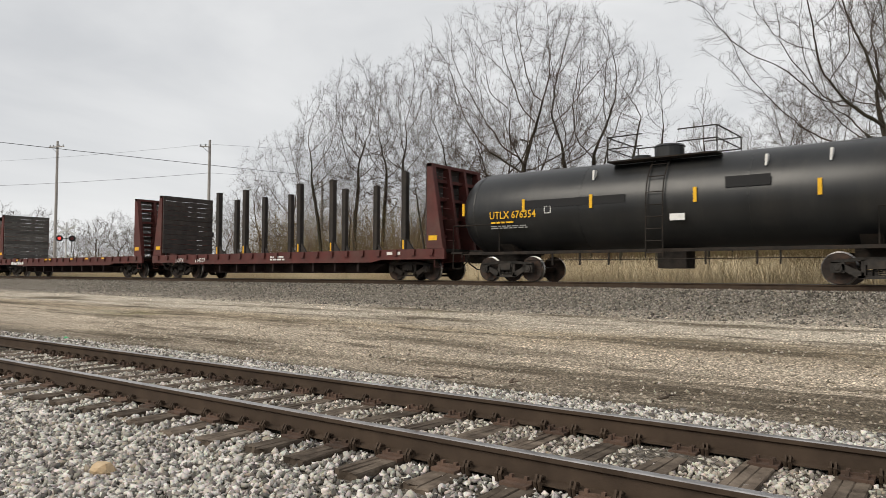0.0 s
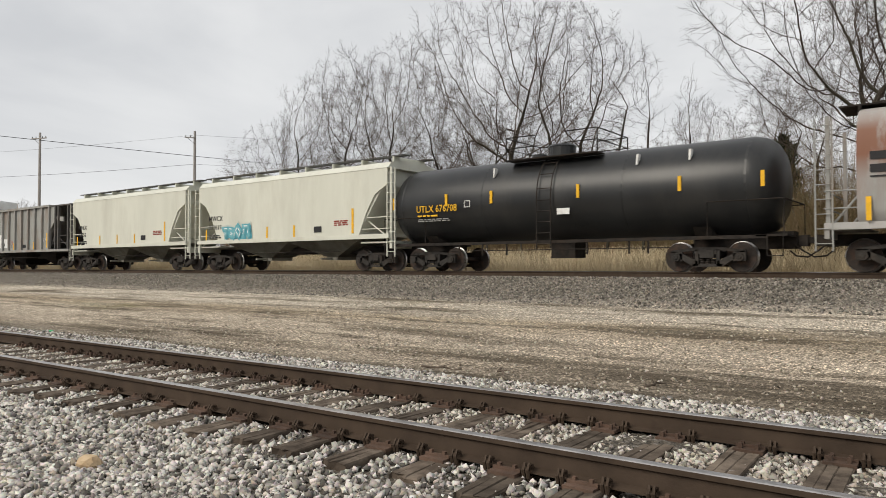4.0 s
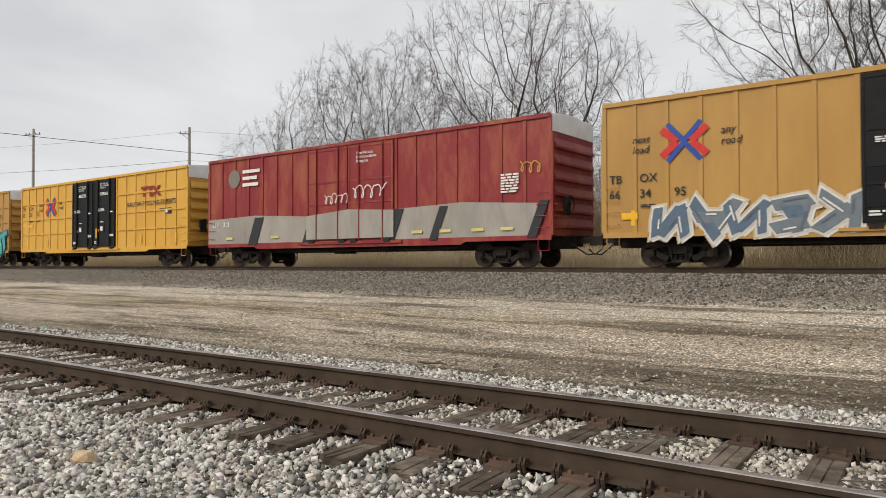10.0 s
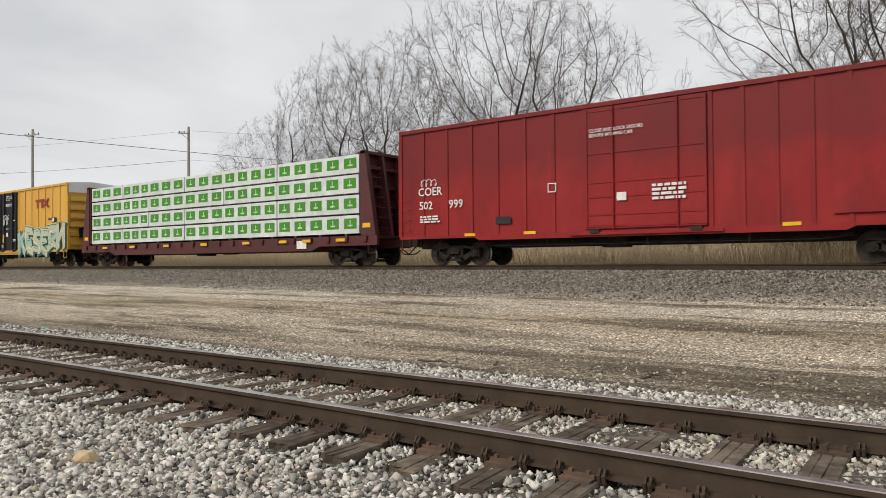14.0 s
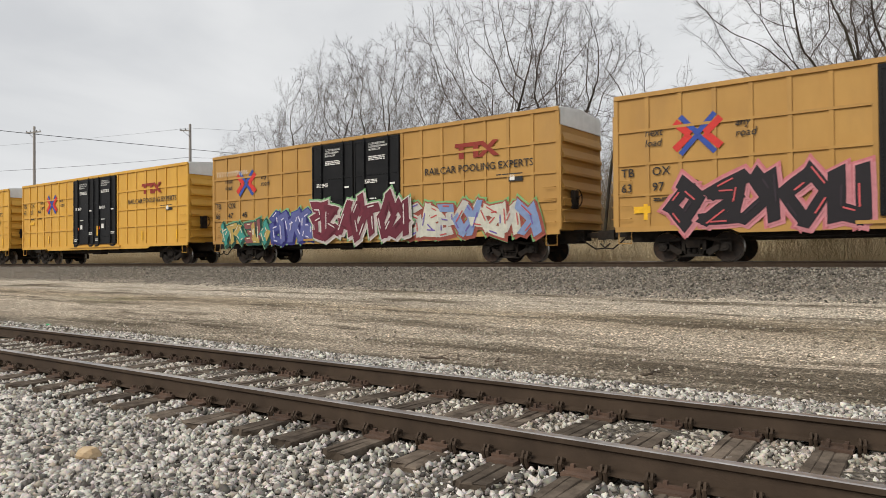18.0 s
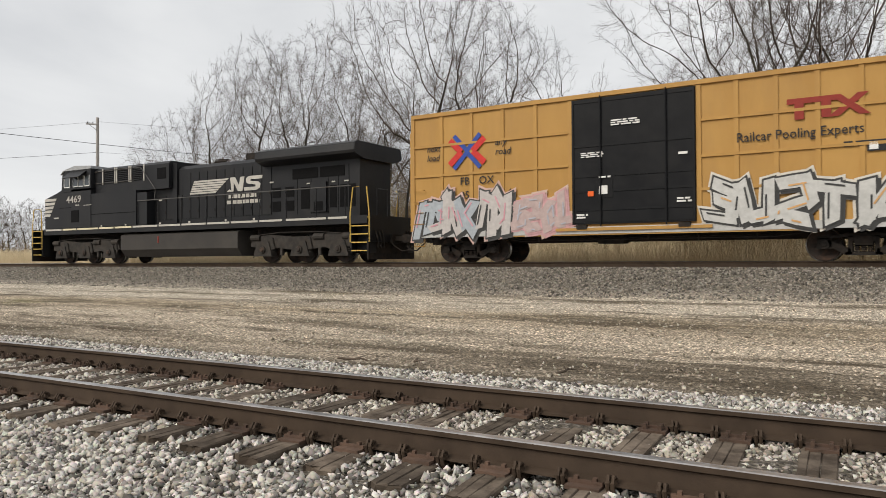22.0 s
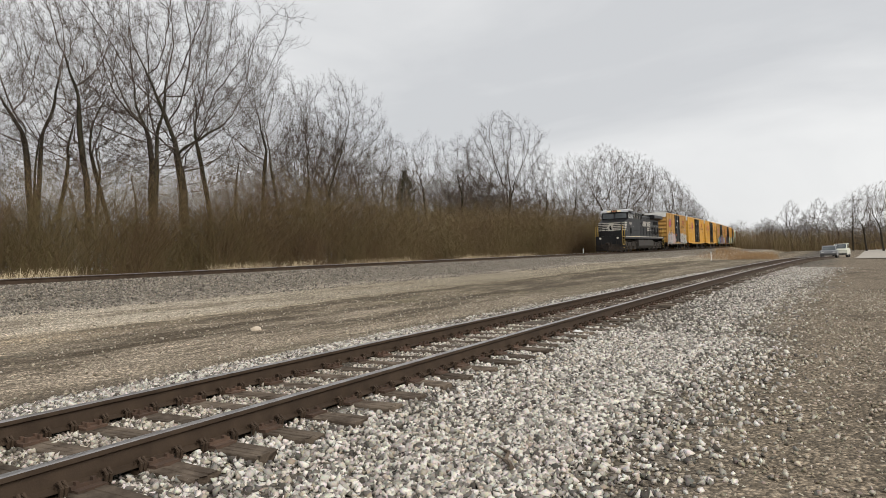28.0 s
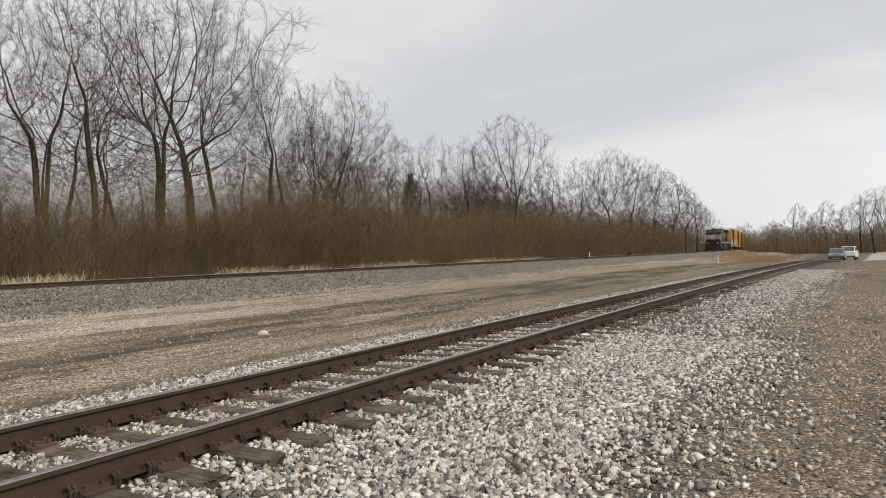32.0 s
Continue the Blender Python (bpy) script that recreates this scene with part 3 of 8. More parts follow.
def make_stones():
    rng = np.random.default_rng(8)
    n = 235000
    x = np.where(rng.random(n) < 0.74, rng.uniform(-13, 13, n), np.where(rng.random(n) < 0.35, rng.uniform(-26, -13, n), rng.uniform(13, 48, n)))
    d = np.where(rng.random(n) < 0.8, rng.uniform(-2.4, 3.3, n), rng.normal(-2.2, 0.7, n).clip(-4.2, 2.5))
    y = d + siding_y(x)
    off = np.abs(d - SIDE_Y)
    keep = (rng.random(n) < np.where(off < 1.7, 0.9, np.clip(1.3 - (off - 2.4) * np.where(d > 0, 1.4, 0.45), 0.08, 1))) & (np.hypot(x, y + 4.0) > 0.9)
    gap = np.abs(x[:, None] - TIES[None, (TIES > -27) & (TIES < 49)]).min(1)
    on_tie = (gap < 0.118) & (off < 1.34)
    keep &= ~on_tie | (rng.random(n) < 0.02)
    keep &= (d < 2.45) | (rng.random(n) < np.clip(1.25 - 0.55 * (d - 2.4) - 0.5 * np.sin(x * 0.8) * np.sin(x * 0.31 + 1), 0, 1))
    keep &= (np.abs(d) > 0.06) & (np.abs(d - 1.505) > 0.06)
    x, y, off = x[keep], y[keep], off[keep]
    crib = off < 0.70
    scatter("crib_ballast", "small brown-stained stones between the rails of the siding", STONE_CRIB, x[crib], y[crib], 0.014 + 0.026 * rng.random(int(crib.sum())) ** 1.6, 6, lift=0.25)
    x, y = x[~crib], y[~crib]
    scatter("siding_ballast", "loose pale grey crushed limestone ballast round the siding", STONE, x, y, 0.016 + 0.029 * rng.random(len(x)) ** 1.5, 1, lift=0.3)
    x = rng.normal(2, 24, 40000).clip(-75, 80)
    y = 17.2 - 4.0 * rng.random(40000) ** 1.3
    scatter("main_line_ballast", "dark grey broken ballast on the main line bank", STONE_MAIN, x, y, rng.uniform(0.022, 0.052, len(x)), 2)
    x = rng.uniform(-16, 24, 16000)
    y = 3.0 + 10.5 * rng.random(16000) ** 1.3
    scatter("yard_gravel", "small pale stones scattered over the yard", STONE_LOT, x, y, 0.010 + 0.028 * rng.random(len(x)) ** 2, 3, 0.2)
    x = -3 + 30 * rng.random(26000) ** 1.5
    y = rng.uniform(-8.5, -2.4, 26000)
    ok = np.hypot(x, y + 4.3) > 1.0
    scatter("verge_gravel", "tan gravel beside the siding ballast", STONE_LOT, x[ok], y[ok], rng.uniform(0.010, 0.034, 26000)[ok], 5, 0.2)


make_stones()

# ---- tracks ----
RAIL_PROFILE = [(-0.075, -0.172), (0.075, -0.172), (0.075, -0.162), (0.014, -0.146), (0.009, -0.05), (0.036, -0.036), (0.037, -0.006), (0.03, 0.0), (-0.03, 0.0), (-0.037, -0.006), (-0.036, -0.036), (-0.009, -0.05), (-0.014, -0.146), (-0.075, -0.162)]


def rail_geo(xs, ys, zs):
    g = Geo()
    n = len(RAIL_PROFILE)
    for x, y, z in zip(xs, ys, zs):
        g.v += [(x, y + a, z + b) for a, b in RAIL_PROFILE]
    for i in range(len(xs) - 1):
        for j in range(n):
            g.f.append((i * n + j, i * n + (j + 1) % n, (i + 1) * n + (j + 1) % n, (i + 1) * n + j))
            g.mi.append(1 if j in (6, 7, 8) else 0)
    return g


def tie_mesh(seed, length=2.6, wide=0.225, deep=0.18):
    """A split, weathered cross-tie along y."""
    rng = random.Random(seed)
    g = Geo()
    n = 9
    for i in range(n):
        y = -length / 2 + length * i / (n - 1)
        for sx, z in ((-1, -deep), (1, -deep), (1, -0.012), (0.93, 0), (0.25, 0), (0.18, -0.014), (0.12, 0), (-0.4, 0), (-0.46, -0.011), (-0.52, 0), (-0.93, 0), (-1, -0.012)):
            e = 0.02 if i in (0, n - 1) else 0
            g.v.append((sx * wide / 2 * rng.uniform(0.95, 1.03), y + (rng.uniform(-0.02, 0.02) if e else 0), z + rng.uniform(-0.006, 0.005) - e * 0.4))
    for i in range(n - 1):
        for j in range(12):
            a = i * 12
            g.f.append((a + j, a + (j + 1) % 12, a + 12 + (j + 1) % 12, a + 12 + j))
            g.mi.append(0)
    g.f += [tuple(range(11, -1, -1)), tuple(range((n - 1) * 12, n * 12))]
    g.mi += [0, 0]
    return g.mesh("tie", TIE)


def make_siding():
    track = thing("siding_track", "rusty siding rails on weathered wooden cross-ties in pale ballast", "railway track", kind="structure")
    xs = np.r_[np.arange(-70, 62, 2.0), np.arange(62, 84, 1.0)]
    for off, label in ((0.0, "near rail with a worn bright head"), (1.505, "far rail with a worn bright head")):
        part("rail", rail_geo(xs, siding_y(xs) + off - 0.035 + 0.035, fall(xs)), [RAIL, RAIL_TOP], track, label)
    rng = random.Random(3)
    meshes = [tie_mesh(s) for s in range(10)]
    plate = Geo().box(-0.10, 0.10, -0.19, 0.17, -0.012, 0.012).box(-0.10, 0.10, -0.105, -0.078, 0.012, 0.03).box(-0.10, 0.10, 0.078, 0.105, 0.012, 0.03)
    for sx in (-0.055, 0.055):
        for sy in (-0.09, 0.09, -0.15):
            plate.box(sx - 0.012, sx + 0.012, sy - 0.014, sy + 0.014, 0.01, 0.05)
    plate_me = plate.mesh("tie_plate", PLATE)
    # a spring anchor that grips the rail's foot beside the tie
    anchor = Geo().tube([(0.0, -0.10, -0.02), (0.0, -0.115, 0.03), (0.0, -0.09, 0.06), (0.0, -0.055, 0.045), (0.0, -0.05, 0.01)], 0.013, 6)
    anchor.tube([(0.03, -0.10, -0.02), (0.03, -0.115, 0.03), (0.03, -0.09, 0.06), (0.03, -0.055, 0.045), (0.03, -0.05, 0.01)], 0.013, 6)
    anchor.box(-0.01, 0.04, -0.09, 0.09, -0.05, -0.025)
    anchor_me = anchor.mesh("rail_anchor", RAIL)
    for x in map(float, TIES):
        yo = float(siding_y(np.array(x)))
        zf = float(fall(np.array(x)))
        slope = math.degrees(SID_S + 2 * SID_C * x)
        o = new("tie", rng.choice(meshes))
        o.parent = track
        o.matrix_local = pose(x, yo + SIDE_Y + rng.uniform(-0.06, 0.06), -0.186 + zf + rng.uniform(-0.008, 0.004), 0, 0, slope + rng.uniform(-2.5, 2.5))
        if -13 < x < 22:
            for off in (0.0, 1.505):
                p = new("tie_plate", plate_me)
                p.parent = track
                p.matrix_local = pose(x, yo + off, -0.182 + zf, 0, 0, slope + (0 if off else 180))
                for d in (-0.16, 0.13):
                    if rng.random() < 0.9:
                        a = new("rail_anchor", anchor_me)
                        a.parent = track
                        a.matrix_local = pose(x + d, yo + off, -0.172 + zf, 0, 0, slope)


def main_y(x):
    """The main line bends away beyond the yard."""
    return MAIN_Y + 0.00029 * np.maximum(x - 60.0, 0) ** 2


def make_main_line():
    track = thing("main_line_track", "main line rails on a dark ballast bank behind the yard", "railway track", kind="structure")
    xs = np.r_[-900, np.arange(-200, 50, 25.0), np.arange(50, 420, 10.0)]
    for off in (-0.7525, 0.7525):
        part("rail", rail_geo(xs, main_y(xs) + off, 0 * xs + MAIN_Z), [RAIL, RAIL_TOP], track, "dark rusty rail with a bright head")
    rng = random.Random(5)
    meshes = [tie_mesh(s + 50) for s in range(4)]
    x = -75.0
    while x < 90:
        o = new("tie", rng.choice(meshes))
        o.parent = track
        o.matrix_local = pose(x, float(main_y(np.array(x))), MAIN_Z - 0.186, 0, 0, rng.uniform(-1, 1))
        x += 0.56


make_siding()
make_main_line()

# ---- rolling stock: shared parts ----
WHEELS = []          # (wheelset, its place in the truck, radius)
CARS = []            # (car, offset of its middle along the train)


def wheelset_geo(r, gauge=1.435, near_only=False):
    g = Geo()
    for s in (-1, 1):
        y = s * gauge / 2
        prof = [(y - s * 0.03, r + 0.03), (y, r + 0.026), (y + s * 0.015, r), (y + s * 0.115, r - 0.006), (y + s * 0.12, r - 0.02), (y + s * 0.11, r - 0.075), (y + s * 0.07, r - 0.11), (y + s * 0.05, 0.19), (y + s * 0.10, 0.15), (y + s * 0.10, 0.002)]
        if s > 0:
            prof = prof[::-1]
            k = len(g.f)
            g.lathe_y(prof, 0, 0, 22)
        else:
            k = len(g.f)
            g.lathe_y(prof[::-1], 0, 0, 22)
        ring = (1, 2, 3) if s < 0 else (6, 7)
        # the rim shines where it runs on the rail
        rows = len(prof) - 1
        for i in range(rows):
            a, b = (prof[::-1] if s < 0 else prof)[i:i + 2]
            if min(a[1], b[1]) > r - 0.012:
                for j in range(22):
                    g.mi[k + i * 22 + j] = 1
    g.tube([(0, -1.06, 0), (0, 1.06, 0)], 0.085, 10)
    return g


WHEELSET = {}


def add_wheelset(parent, x, r):
    if r not in WHEELSET:
        WHEELSET[r] = wheelset_geo(r).mesh("wheelset", [WHEEL, TREAD])
    o = new("wheelset", WHEELSET[r])
    o.parent = parent
    o.location = (x, 0, r)
    WHEELS.append((o, (x, 0, r), r))
    return o


def side_frame(s, mat_y=1.02, base=0.89, r=0.43):
    """The cast side frame of a freight truck, with its openings, at y = s * 1.02."""
    g = Geo()
    y0, y1 = s * mat_y - 0.075, s * mat_y + 0.075
    t = 0.09
    g.prism([(-base - 0.16, r + 0.13), (-base - 0.16, r + 0.20), (-0.36, r + 0.29), (0.36, r + 0.29), (base + 0.16, r + 0.20), (base + 0.16, r + 0.13), (0.36, r + 0.19), (-0.36, r + 0.19)][::-1], y0, y1)
    for q in (-1, 1):
        lower = [(q * (base - 0.12), r + 0.12), (q * (base - 0.02), r + 0.02), (q * 0.42, r - 0.27), (q * 0.28, r - 0.25), (q * 0.28, r - 0.12)]
        g.prism(lower if q < 0 else lower[::-1], y0, y1)
        g.prism([(q * 0.30 - 0.05, r - 0.25), (q * 0.30 + 0.05, r - 0.25), (q * 0.30 + 0.05, r + 0.22), (q * 0.30 - 0.05, r + 0.22)], y0, y1)
        # bearing box and cap
        g.prism([(q * base - 0.17, r - 0.12), (q * base + 0.17, r - 0.12), (q * base + 0.17, r + 0.17), (q * base - 0.17, r + 0.17)], y0, y1)
        g.tube([(q * base, s * mat_y, r), (q * base, s * (mat_y + 0.13), r)], [0.13, 0.12], 12)
        g.tube([(q * base, s * (mat_y + 0.13), r), (q * base, s * (mat_y + 0.15), r)], [0.07, 0.06], 8)
    g.box(-0.42, 0.42, y0, y1, r - 0.28, r - 0.20)
    return g


def springs(s, r=0.43):
    g = Geo()
    for x in (-0.16, 0.0, 0.16):
        for k in range(5):
            z = r - 0.19 + k * 0.055
            g.tube([(x, s * 1.02, z), (x, s * 1.02, z + 0.032)], 0.072, 8)
    g.box(-0.27, 0.27, s * 1.02 - 0.10, s * 1.02 + 0.10, r + 0.08, r + 0.19)
    return g


TRUCK = {}


def add_truck(car, x, mat=None, r=0.43, base=0.89):
    mat = mat or UNDER
    key = (mat.name, r, base)
    if key not in TRUCK:
        body = Geo().box(-0.2, 0.2, -1.15, 1.15, r - 0.02, r + 0.2).box(-0.3, 0.3, -0.3, 0.3, r + 0.15, r + 0.32)
        for q in (-1, 1):
            body.box(q * 0.48 - 0.04, q * 0.48 + 0.04, -0.95, 0.95, r - 0.14, r - 0.02)
        TRUCK[key] = (body.mesh("truck", mat), [side_frame(s, base=base, r=r).mesh("side_frame", mat) for s in (-1, 1)], [springs(s, r).mesh("spring_nest", mat) for s in (-1, 1)])
    body, frames, coils = TRUCK[key]
    t = new("truck", body)
    t.parent = car
    t.location = (x, 0, 0)
    for me in frames:
        o = new("side_frame", me)
        o.parent = t
    for me in coils:
        o = tagged(new("spring_nest", me), kind="stuff")
        o.parent = t
    for q in (-1, 1):
        add_wheelset(t, q * base, r)
    return t


def add_coupler(car, x, s, reach=0.95):
    """Draft gear, knuckle and the air hose that hangs below it."""
    g = Geo()
    a = x
    g.box(min(a, a + s * reach * 0.6), max(a, a + s * reach * 0.6), -0.09, 0.09, 0.80, 0.97)
    k = a + s * reach * 0.6
    g.prism([(k, 0.72), (k + s * 0.34, 0.74), (k + s * 0.40, 0.88), (k + s * 0.34, 1.02), (k, 1.04)][::s], -0.17, 0.15)
    g.box(a - 0.12, a + 0.12, -0.28, 0.28, 0.70, 1.04)
    o = part("coupler", g, UNDER, car)
    h = Geo().tube([(a + s * 0.05, -0.35, 0.80), (a + s * 0.25, -0.36, 0.62), (a + s * 0.55, -0.3, 0.42), (a + s * 0.85, -0.25, 0.45), (a + s * 1.02, -0.22, 0.60)], 0.026, 6)
    part("air_hose", h, UNDER, car)
    return o


def ladder(g, x0, x1, y, z0, z1, n, bar=0.014):
    for x in (x0, x1):
        g.box(x - 0.02, x + 0.02, y - 0.035, y + 0.01, z0, z1)
    for i in range(n):
        z = z0 + (z1 - z0) * (i + 0.5) / n
        g.tube([(x0, y - 0.03, z), (x1, y - 0.03, z)], bar, 5)
    return g


def grabs(car, xs, y, zs, half, mat, name="grab_iron"):
    for x in xs:
        for z in zs:
            part(name, Geo().tube([(x - half, y + 0.01, z), (x - half, y - 0.07, z), (x + half, y - 0.07, z), (x + half, y + 0.01, z)], 0.012, 5), mat, car)


def marks(car, y, bars, mat, name="marking"):
    """Flat painted bars: (x0, x1, z0, z1)."""
    if name == "reflector":
        for x0, x1, z0, z1 in bars:
            part(name, Geo().box(x0, x1, y - 0.004, y + 0.004, z0, z1), mat, car)
        return None
    g = Geo()
    for x0, x1, z0, z1 in bars:
        g.box(x0, x1, y - 0.004, y + 0.004, z0, z1)
    return part(name, g, mat, car)


def fine_print(car, y, x0, z0, lines, width, mat, size=0.07, seed=1):
    """Lines of writing too small to read, as bars."""
    rng = random.Random(seed)
    bars = []
    for i in range(lines):
        x = x0
        while x < x0 + width - 0.05:
            w = min(rng.uniform(0.10, 0.32), x0 + width - x)
            z = z0 - i * size * 1.6
            bars.append((x, x + w, z, z + size))
            x += w + 0.05
    return tagged(marks(car, y, bars, mat, "fine_print"), kind="stuff")


SKELETONS = (
    (((0.0, 0.0), (0.35, 1.0)), ((0.35, 1.0), (0.9, 0.0)), ((0.1, 0.35), (0.8, 0.4))),
    (((0.15, 0.0), (0.1, 1.0)), ((0.1, 0.95), (0.85, 0.8)), ((0.85, 0.8), (0.2, 0.5)), ((0.2, 0.5), (0.95, 0.1)), ((0.95, 0.1), (0.1, 0.05))),
    (((0.9, 0.9), (0.2, 0.95)), ((0.2, 0.95), (0.15, 0.55)), ((0.15, 0.55), (0.85, 0.45)), ((0.85, 0.45), (0.8, 0.05)), ((0.8, 0.05), (0.05, 0.05))),
    (((0.1, 0.0), (0.15, 1.0)), ((0.15, 0.95), (0.8, 0.05)), ((0.8, 0.0), (0.9, 1.0))),
    (((0.1, 1.0), (0.2, 0.1)), ((0.2, 0.08), (0.8, 0.12)), ((0.8, 0.1), (0.9, 1.0))),
    (((0.1, 0.0), (0.2, 1.0)), ((0.2, 0.45), (0.9, 1.0)), ((0.3, 0.5), (0.95, 0.0))),
    (((0.9, 0.95), (0.15, 0.85)), ((0.15, 0.9), (0.1, 0.05)), ((0.1, 0.05), (0.9, 0.1)), ((0.15, 0.5), (0.7, 0.52))),
    (((0.0, 0.95), (0.95, 0.9)), ((0.5, 0.95), (0.4, 0.0))),
    (((0.5, 1.0), (0.05, 0.5)), ((0.05, 0.5), (0.45, 0.0)), ((0.45, 0.0), (0.95, 0.5)), ((0.95, 0.5), (0.5, 1.0))),
)


def stroke(a, b, half, end):
    """A thick straight stroke with slanted ends, as a polygon."""
    d = Vector((b[0] - a[0], b[1] - a[1])).normalized()
    n = Vector((-d.y, d.x)) * half
    p, q = Vector(a) - d * end, Vector(b) + d * end
    c = d * half * 0.5
    return [tuple(p - n), tuple(p * 0.5 + q * 0.5 - n * 1.12), tuple(q - n + c), tuple(q + n - c), tuple(p * 0.5 + q * 0.5 + n * 1.05), tuple(p + n - c)]


def graffiti(car, x0, x1, z0, z1, y, halo, outline, fills, inner, seed, letters=None):
    """A sprayed piece: thick interlocking strokes with a halo, a dropped shadow, an outline and thin lights inside; no word can be read."""
    rng = random.Random(seed)
    n = max(3, round((letters or 4) * 1.2))
    step = (x1 - x0) / n
    tall = z1 - z0
    gh, go, gf, gi = Geo(), Geo(), Geo(), Geo()
    k = 0
    w = min(0.085 * tall + 0.03 * step, 0.2)
    last = None
    for i in range(n):
        sk = rng.choice([q for q in range(len(SKELETONS)) if q != last])
        last = sk
        lean, drop = rng.uniform(-0.12, 0.22), rng.uniform(-0.05, 0.05) * tall
        wide, high = step * rng.uniform(0.88, 1.12), tall * rng.uniform(0.74, 0.92) - 2 * w * 0.6
        fill = rng.randrange(len(fills))
        turn_x, turn_z = rng.choice(((True, False), (False, True), (True, True), (True, False)))
        skew = rng.uniform(-0.22, 0.22)

        def at(p):
            u, v = (1 - p[0] if turn_x else p[0]), (1 - p[1] if turn_z else p[1])
            v = min(max(v + skew * (u - 0.5), 0.0), 1.0)
            return (x0 + step * i + 0.04 * step + u * wide * 0.96 + lean * v * high + rng.uniform(-0.12, 0.12) * step, z0 + 0.1 * tall + w * 0.5 + v * high + drop + rng.uniform(-0.09, 0.09) * tall)
        for a, b in SKELETONS[sk]:
            a, b = at(a), at(b)
            k += 1
            d = 0.00035 * k
            half = w * rng.uniform(0.85, 1.25)
            gh.prism(stroke(a, b, half + 0.11, half * 0.5 + 0.09), y - 0.004 - d, y - 0.003 - d)
            go.prism(stroke((a[0] + 0.07, a[1] - 0.07), (b[0] + 0.07, b[1] - 0.07), half + 0.045, half * 0.5 + 0.04), y - 0.020 - d, y - 0.019 - d)
            go.prism(stroke(a, b, half + 0.05, half * 0.5 + 0.045), y - 0.036 - d, y - 0.035 - d)
            gf.prism(stroke(a, b, half, half * 0.5), y - 0.052 - d, y - 0.051 - d, fill if rng.random() < 0.8 else rng.randrange(len(fills)))
            m = Vector(a).lerp(Vector(b), rng.uniform(0.2, 0.4))
            e = Vector(a).lerp(Vector(b), rng.uniform(0.6, 0.95))
            off = Vector((-(b[1] - a[1]), b[0] - a[0])).normalized() * half * rng.choice((-0.55, 0.5))
            gi.prism(stroke(tuple(m + off), tuple(e + off), 0.022, 0.02), y - 0.068 - d, y - 0.067 - d, rng.randrange(len(inner)))
    piece = tagged(part("graffiti", go, paint(outline), car, "sprayed graffiti piece in thick outlined letters"), kind="stuff")
    tagged(part("halo", gh, paint(tuple(0.7 * v + 0.3 * q for v, q in zip(halo, (0.42, 0.30, 0.14)))), piece), kind="stuff")
    tagged(part("fill", gf, [paint(tuple(v * 0.72 for v in c)) for c in fills], piece), kind="stuff")
    tagged(part("stroke_work", gi, [paint(c) for c in inner], piece), kind="stuff")


def scrawl(car, x0, z0, w, h, y, mat, seed, name="scribble"):
    """A thin sprayed scribble."""
    rng = random.Random(seed)
    g = Geo()
    loops = max(2, w / h * 1.6)
    n = int(loops * 14)
    pts, ph, amp = [], 0.0, 1.0
    for i in range(n):
        f = i / n
        ph += 2 * math.pi * loops / n * rng.uniform(0.6, 1.4)
        amp = 0.85 * amp + 0.15 * rng.uniform(0.3, 1.1) if i % 5 else rng.uniform(0.5, 1.0)
        pts.append(Vector((x0 + w * f + math.sin(ph) * h * 0.28 * amp, y - 0.006 - 0.00005 * i, z0 + h * (0.5 + 0.5 * math.cos(ph * 0.98) * amp))))
    for a, b in zip(pts, pts[1:]):
        d = b - a
        q = Vector((-d.z, 0, d.x)).normalized() * h * 0.03
        g.quad([a - q, b - q, b + q, a + q])
    return part(name, g, mat, car)


# ---- box cars ----
def arrow_emblem(car, cx, cz, w, h, y):
    """Two nested chevrons that meet point to point, red inside blue, with arrow tips."""
    def limb(q, v, x_tip, t, out, up):
        a = (x_tip, cz)
        b = (cx + q * w * out, cz + v * up * h)
        d = Vector((b[0] - a[0], b[1] - a[1])).normalized()
        n = Vector((-d.y, d.x)) * t / 2
        return [(a[0] - n.x, a[1] - n.y), (b[0] - n.x, b[1] - n.y), (b[0] + n.x, b[1] + n.y), (a[0] + n.x, a[1] + n.y)]

    for q in (-1, 1):
        for v in (-1, 1):
            lift = 0.0008 * (1 + v) + 0.0004 * (1 + q)
            part("emblem_arm", Geo().prism(limb(q, v, cx - q * 0.02 * w, 0.13 * h, 0.42, 0.48), y - 0.003 - lift, y), P_BLUE, car)
            part("emblem_arm", Geo().prism(limb(q, v, cx + q * 0.18 * w, 0.18 * h, 0.56, 0.35), y - 0.006 - lift, y), P_RED, car)


def owner_emblem(car, x, z, w, h, y, mat):
    """The owner's mark as a block shape: a long bar with two stems, and a cross."""
    g = Geo()
    g.box(x, x + 0.72 * w, y - 0.006, y, z + 0.74 * h, z + h)
    for a in (0.10, 0.46):
        g.box(x + a * w, x + (a + 0.13) * w, y - 0.006, y, z, z + 0.74 * h)
    c = x + 0.82 * w
    for s in (-1, 1):
        g.prism([(c - s * 0.20 * w - 0.07 * w, z), (c - s * 0.20 * w + 0.07 * w, z), (c + s * 0.18 * w + 0.07 * w, z + h), (c + s * 0.18 * w - 0.07 * w, z + h)], y - 0.010 + 0.003 * s, y - 0.005 + 0.003 * s)
    part("owner_mark", g, mat, car)


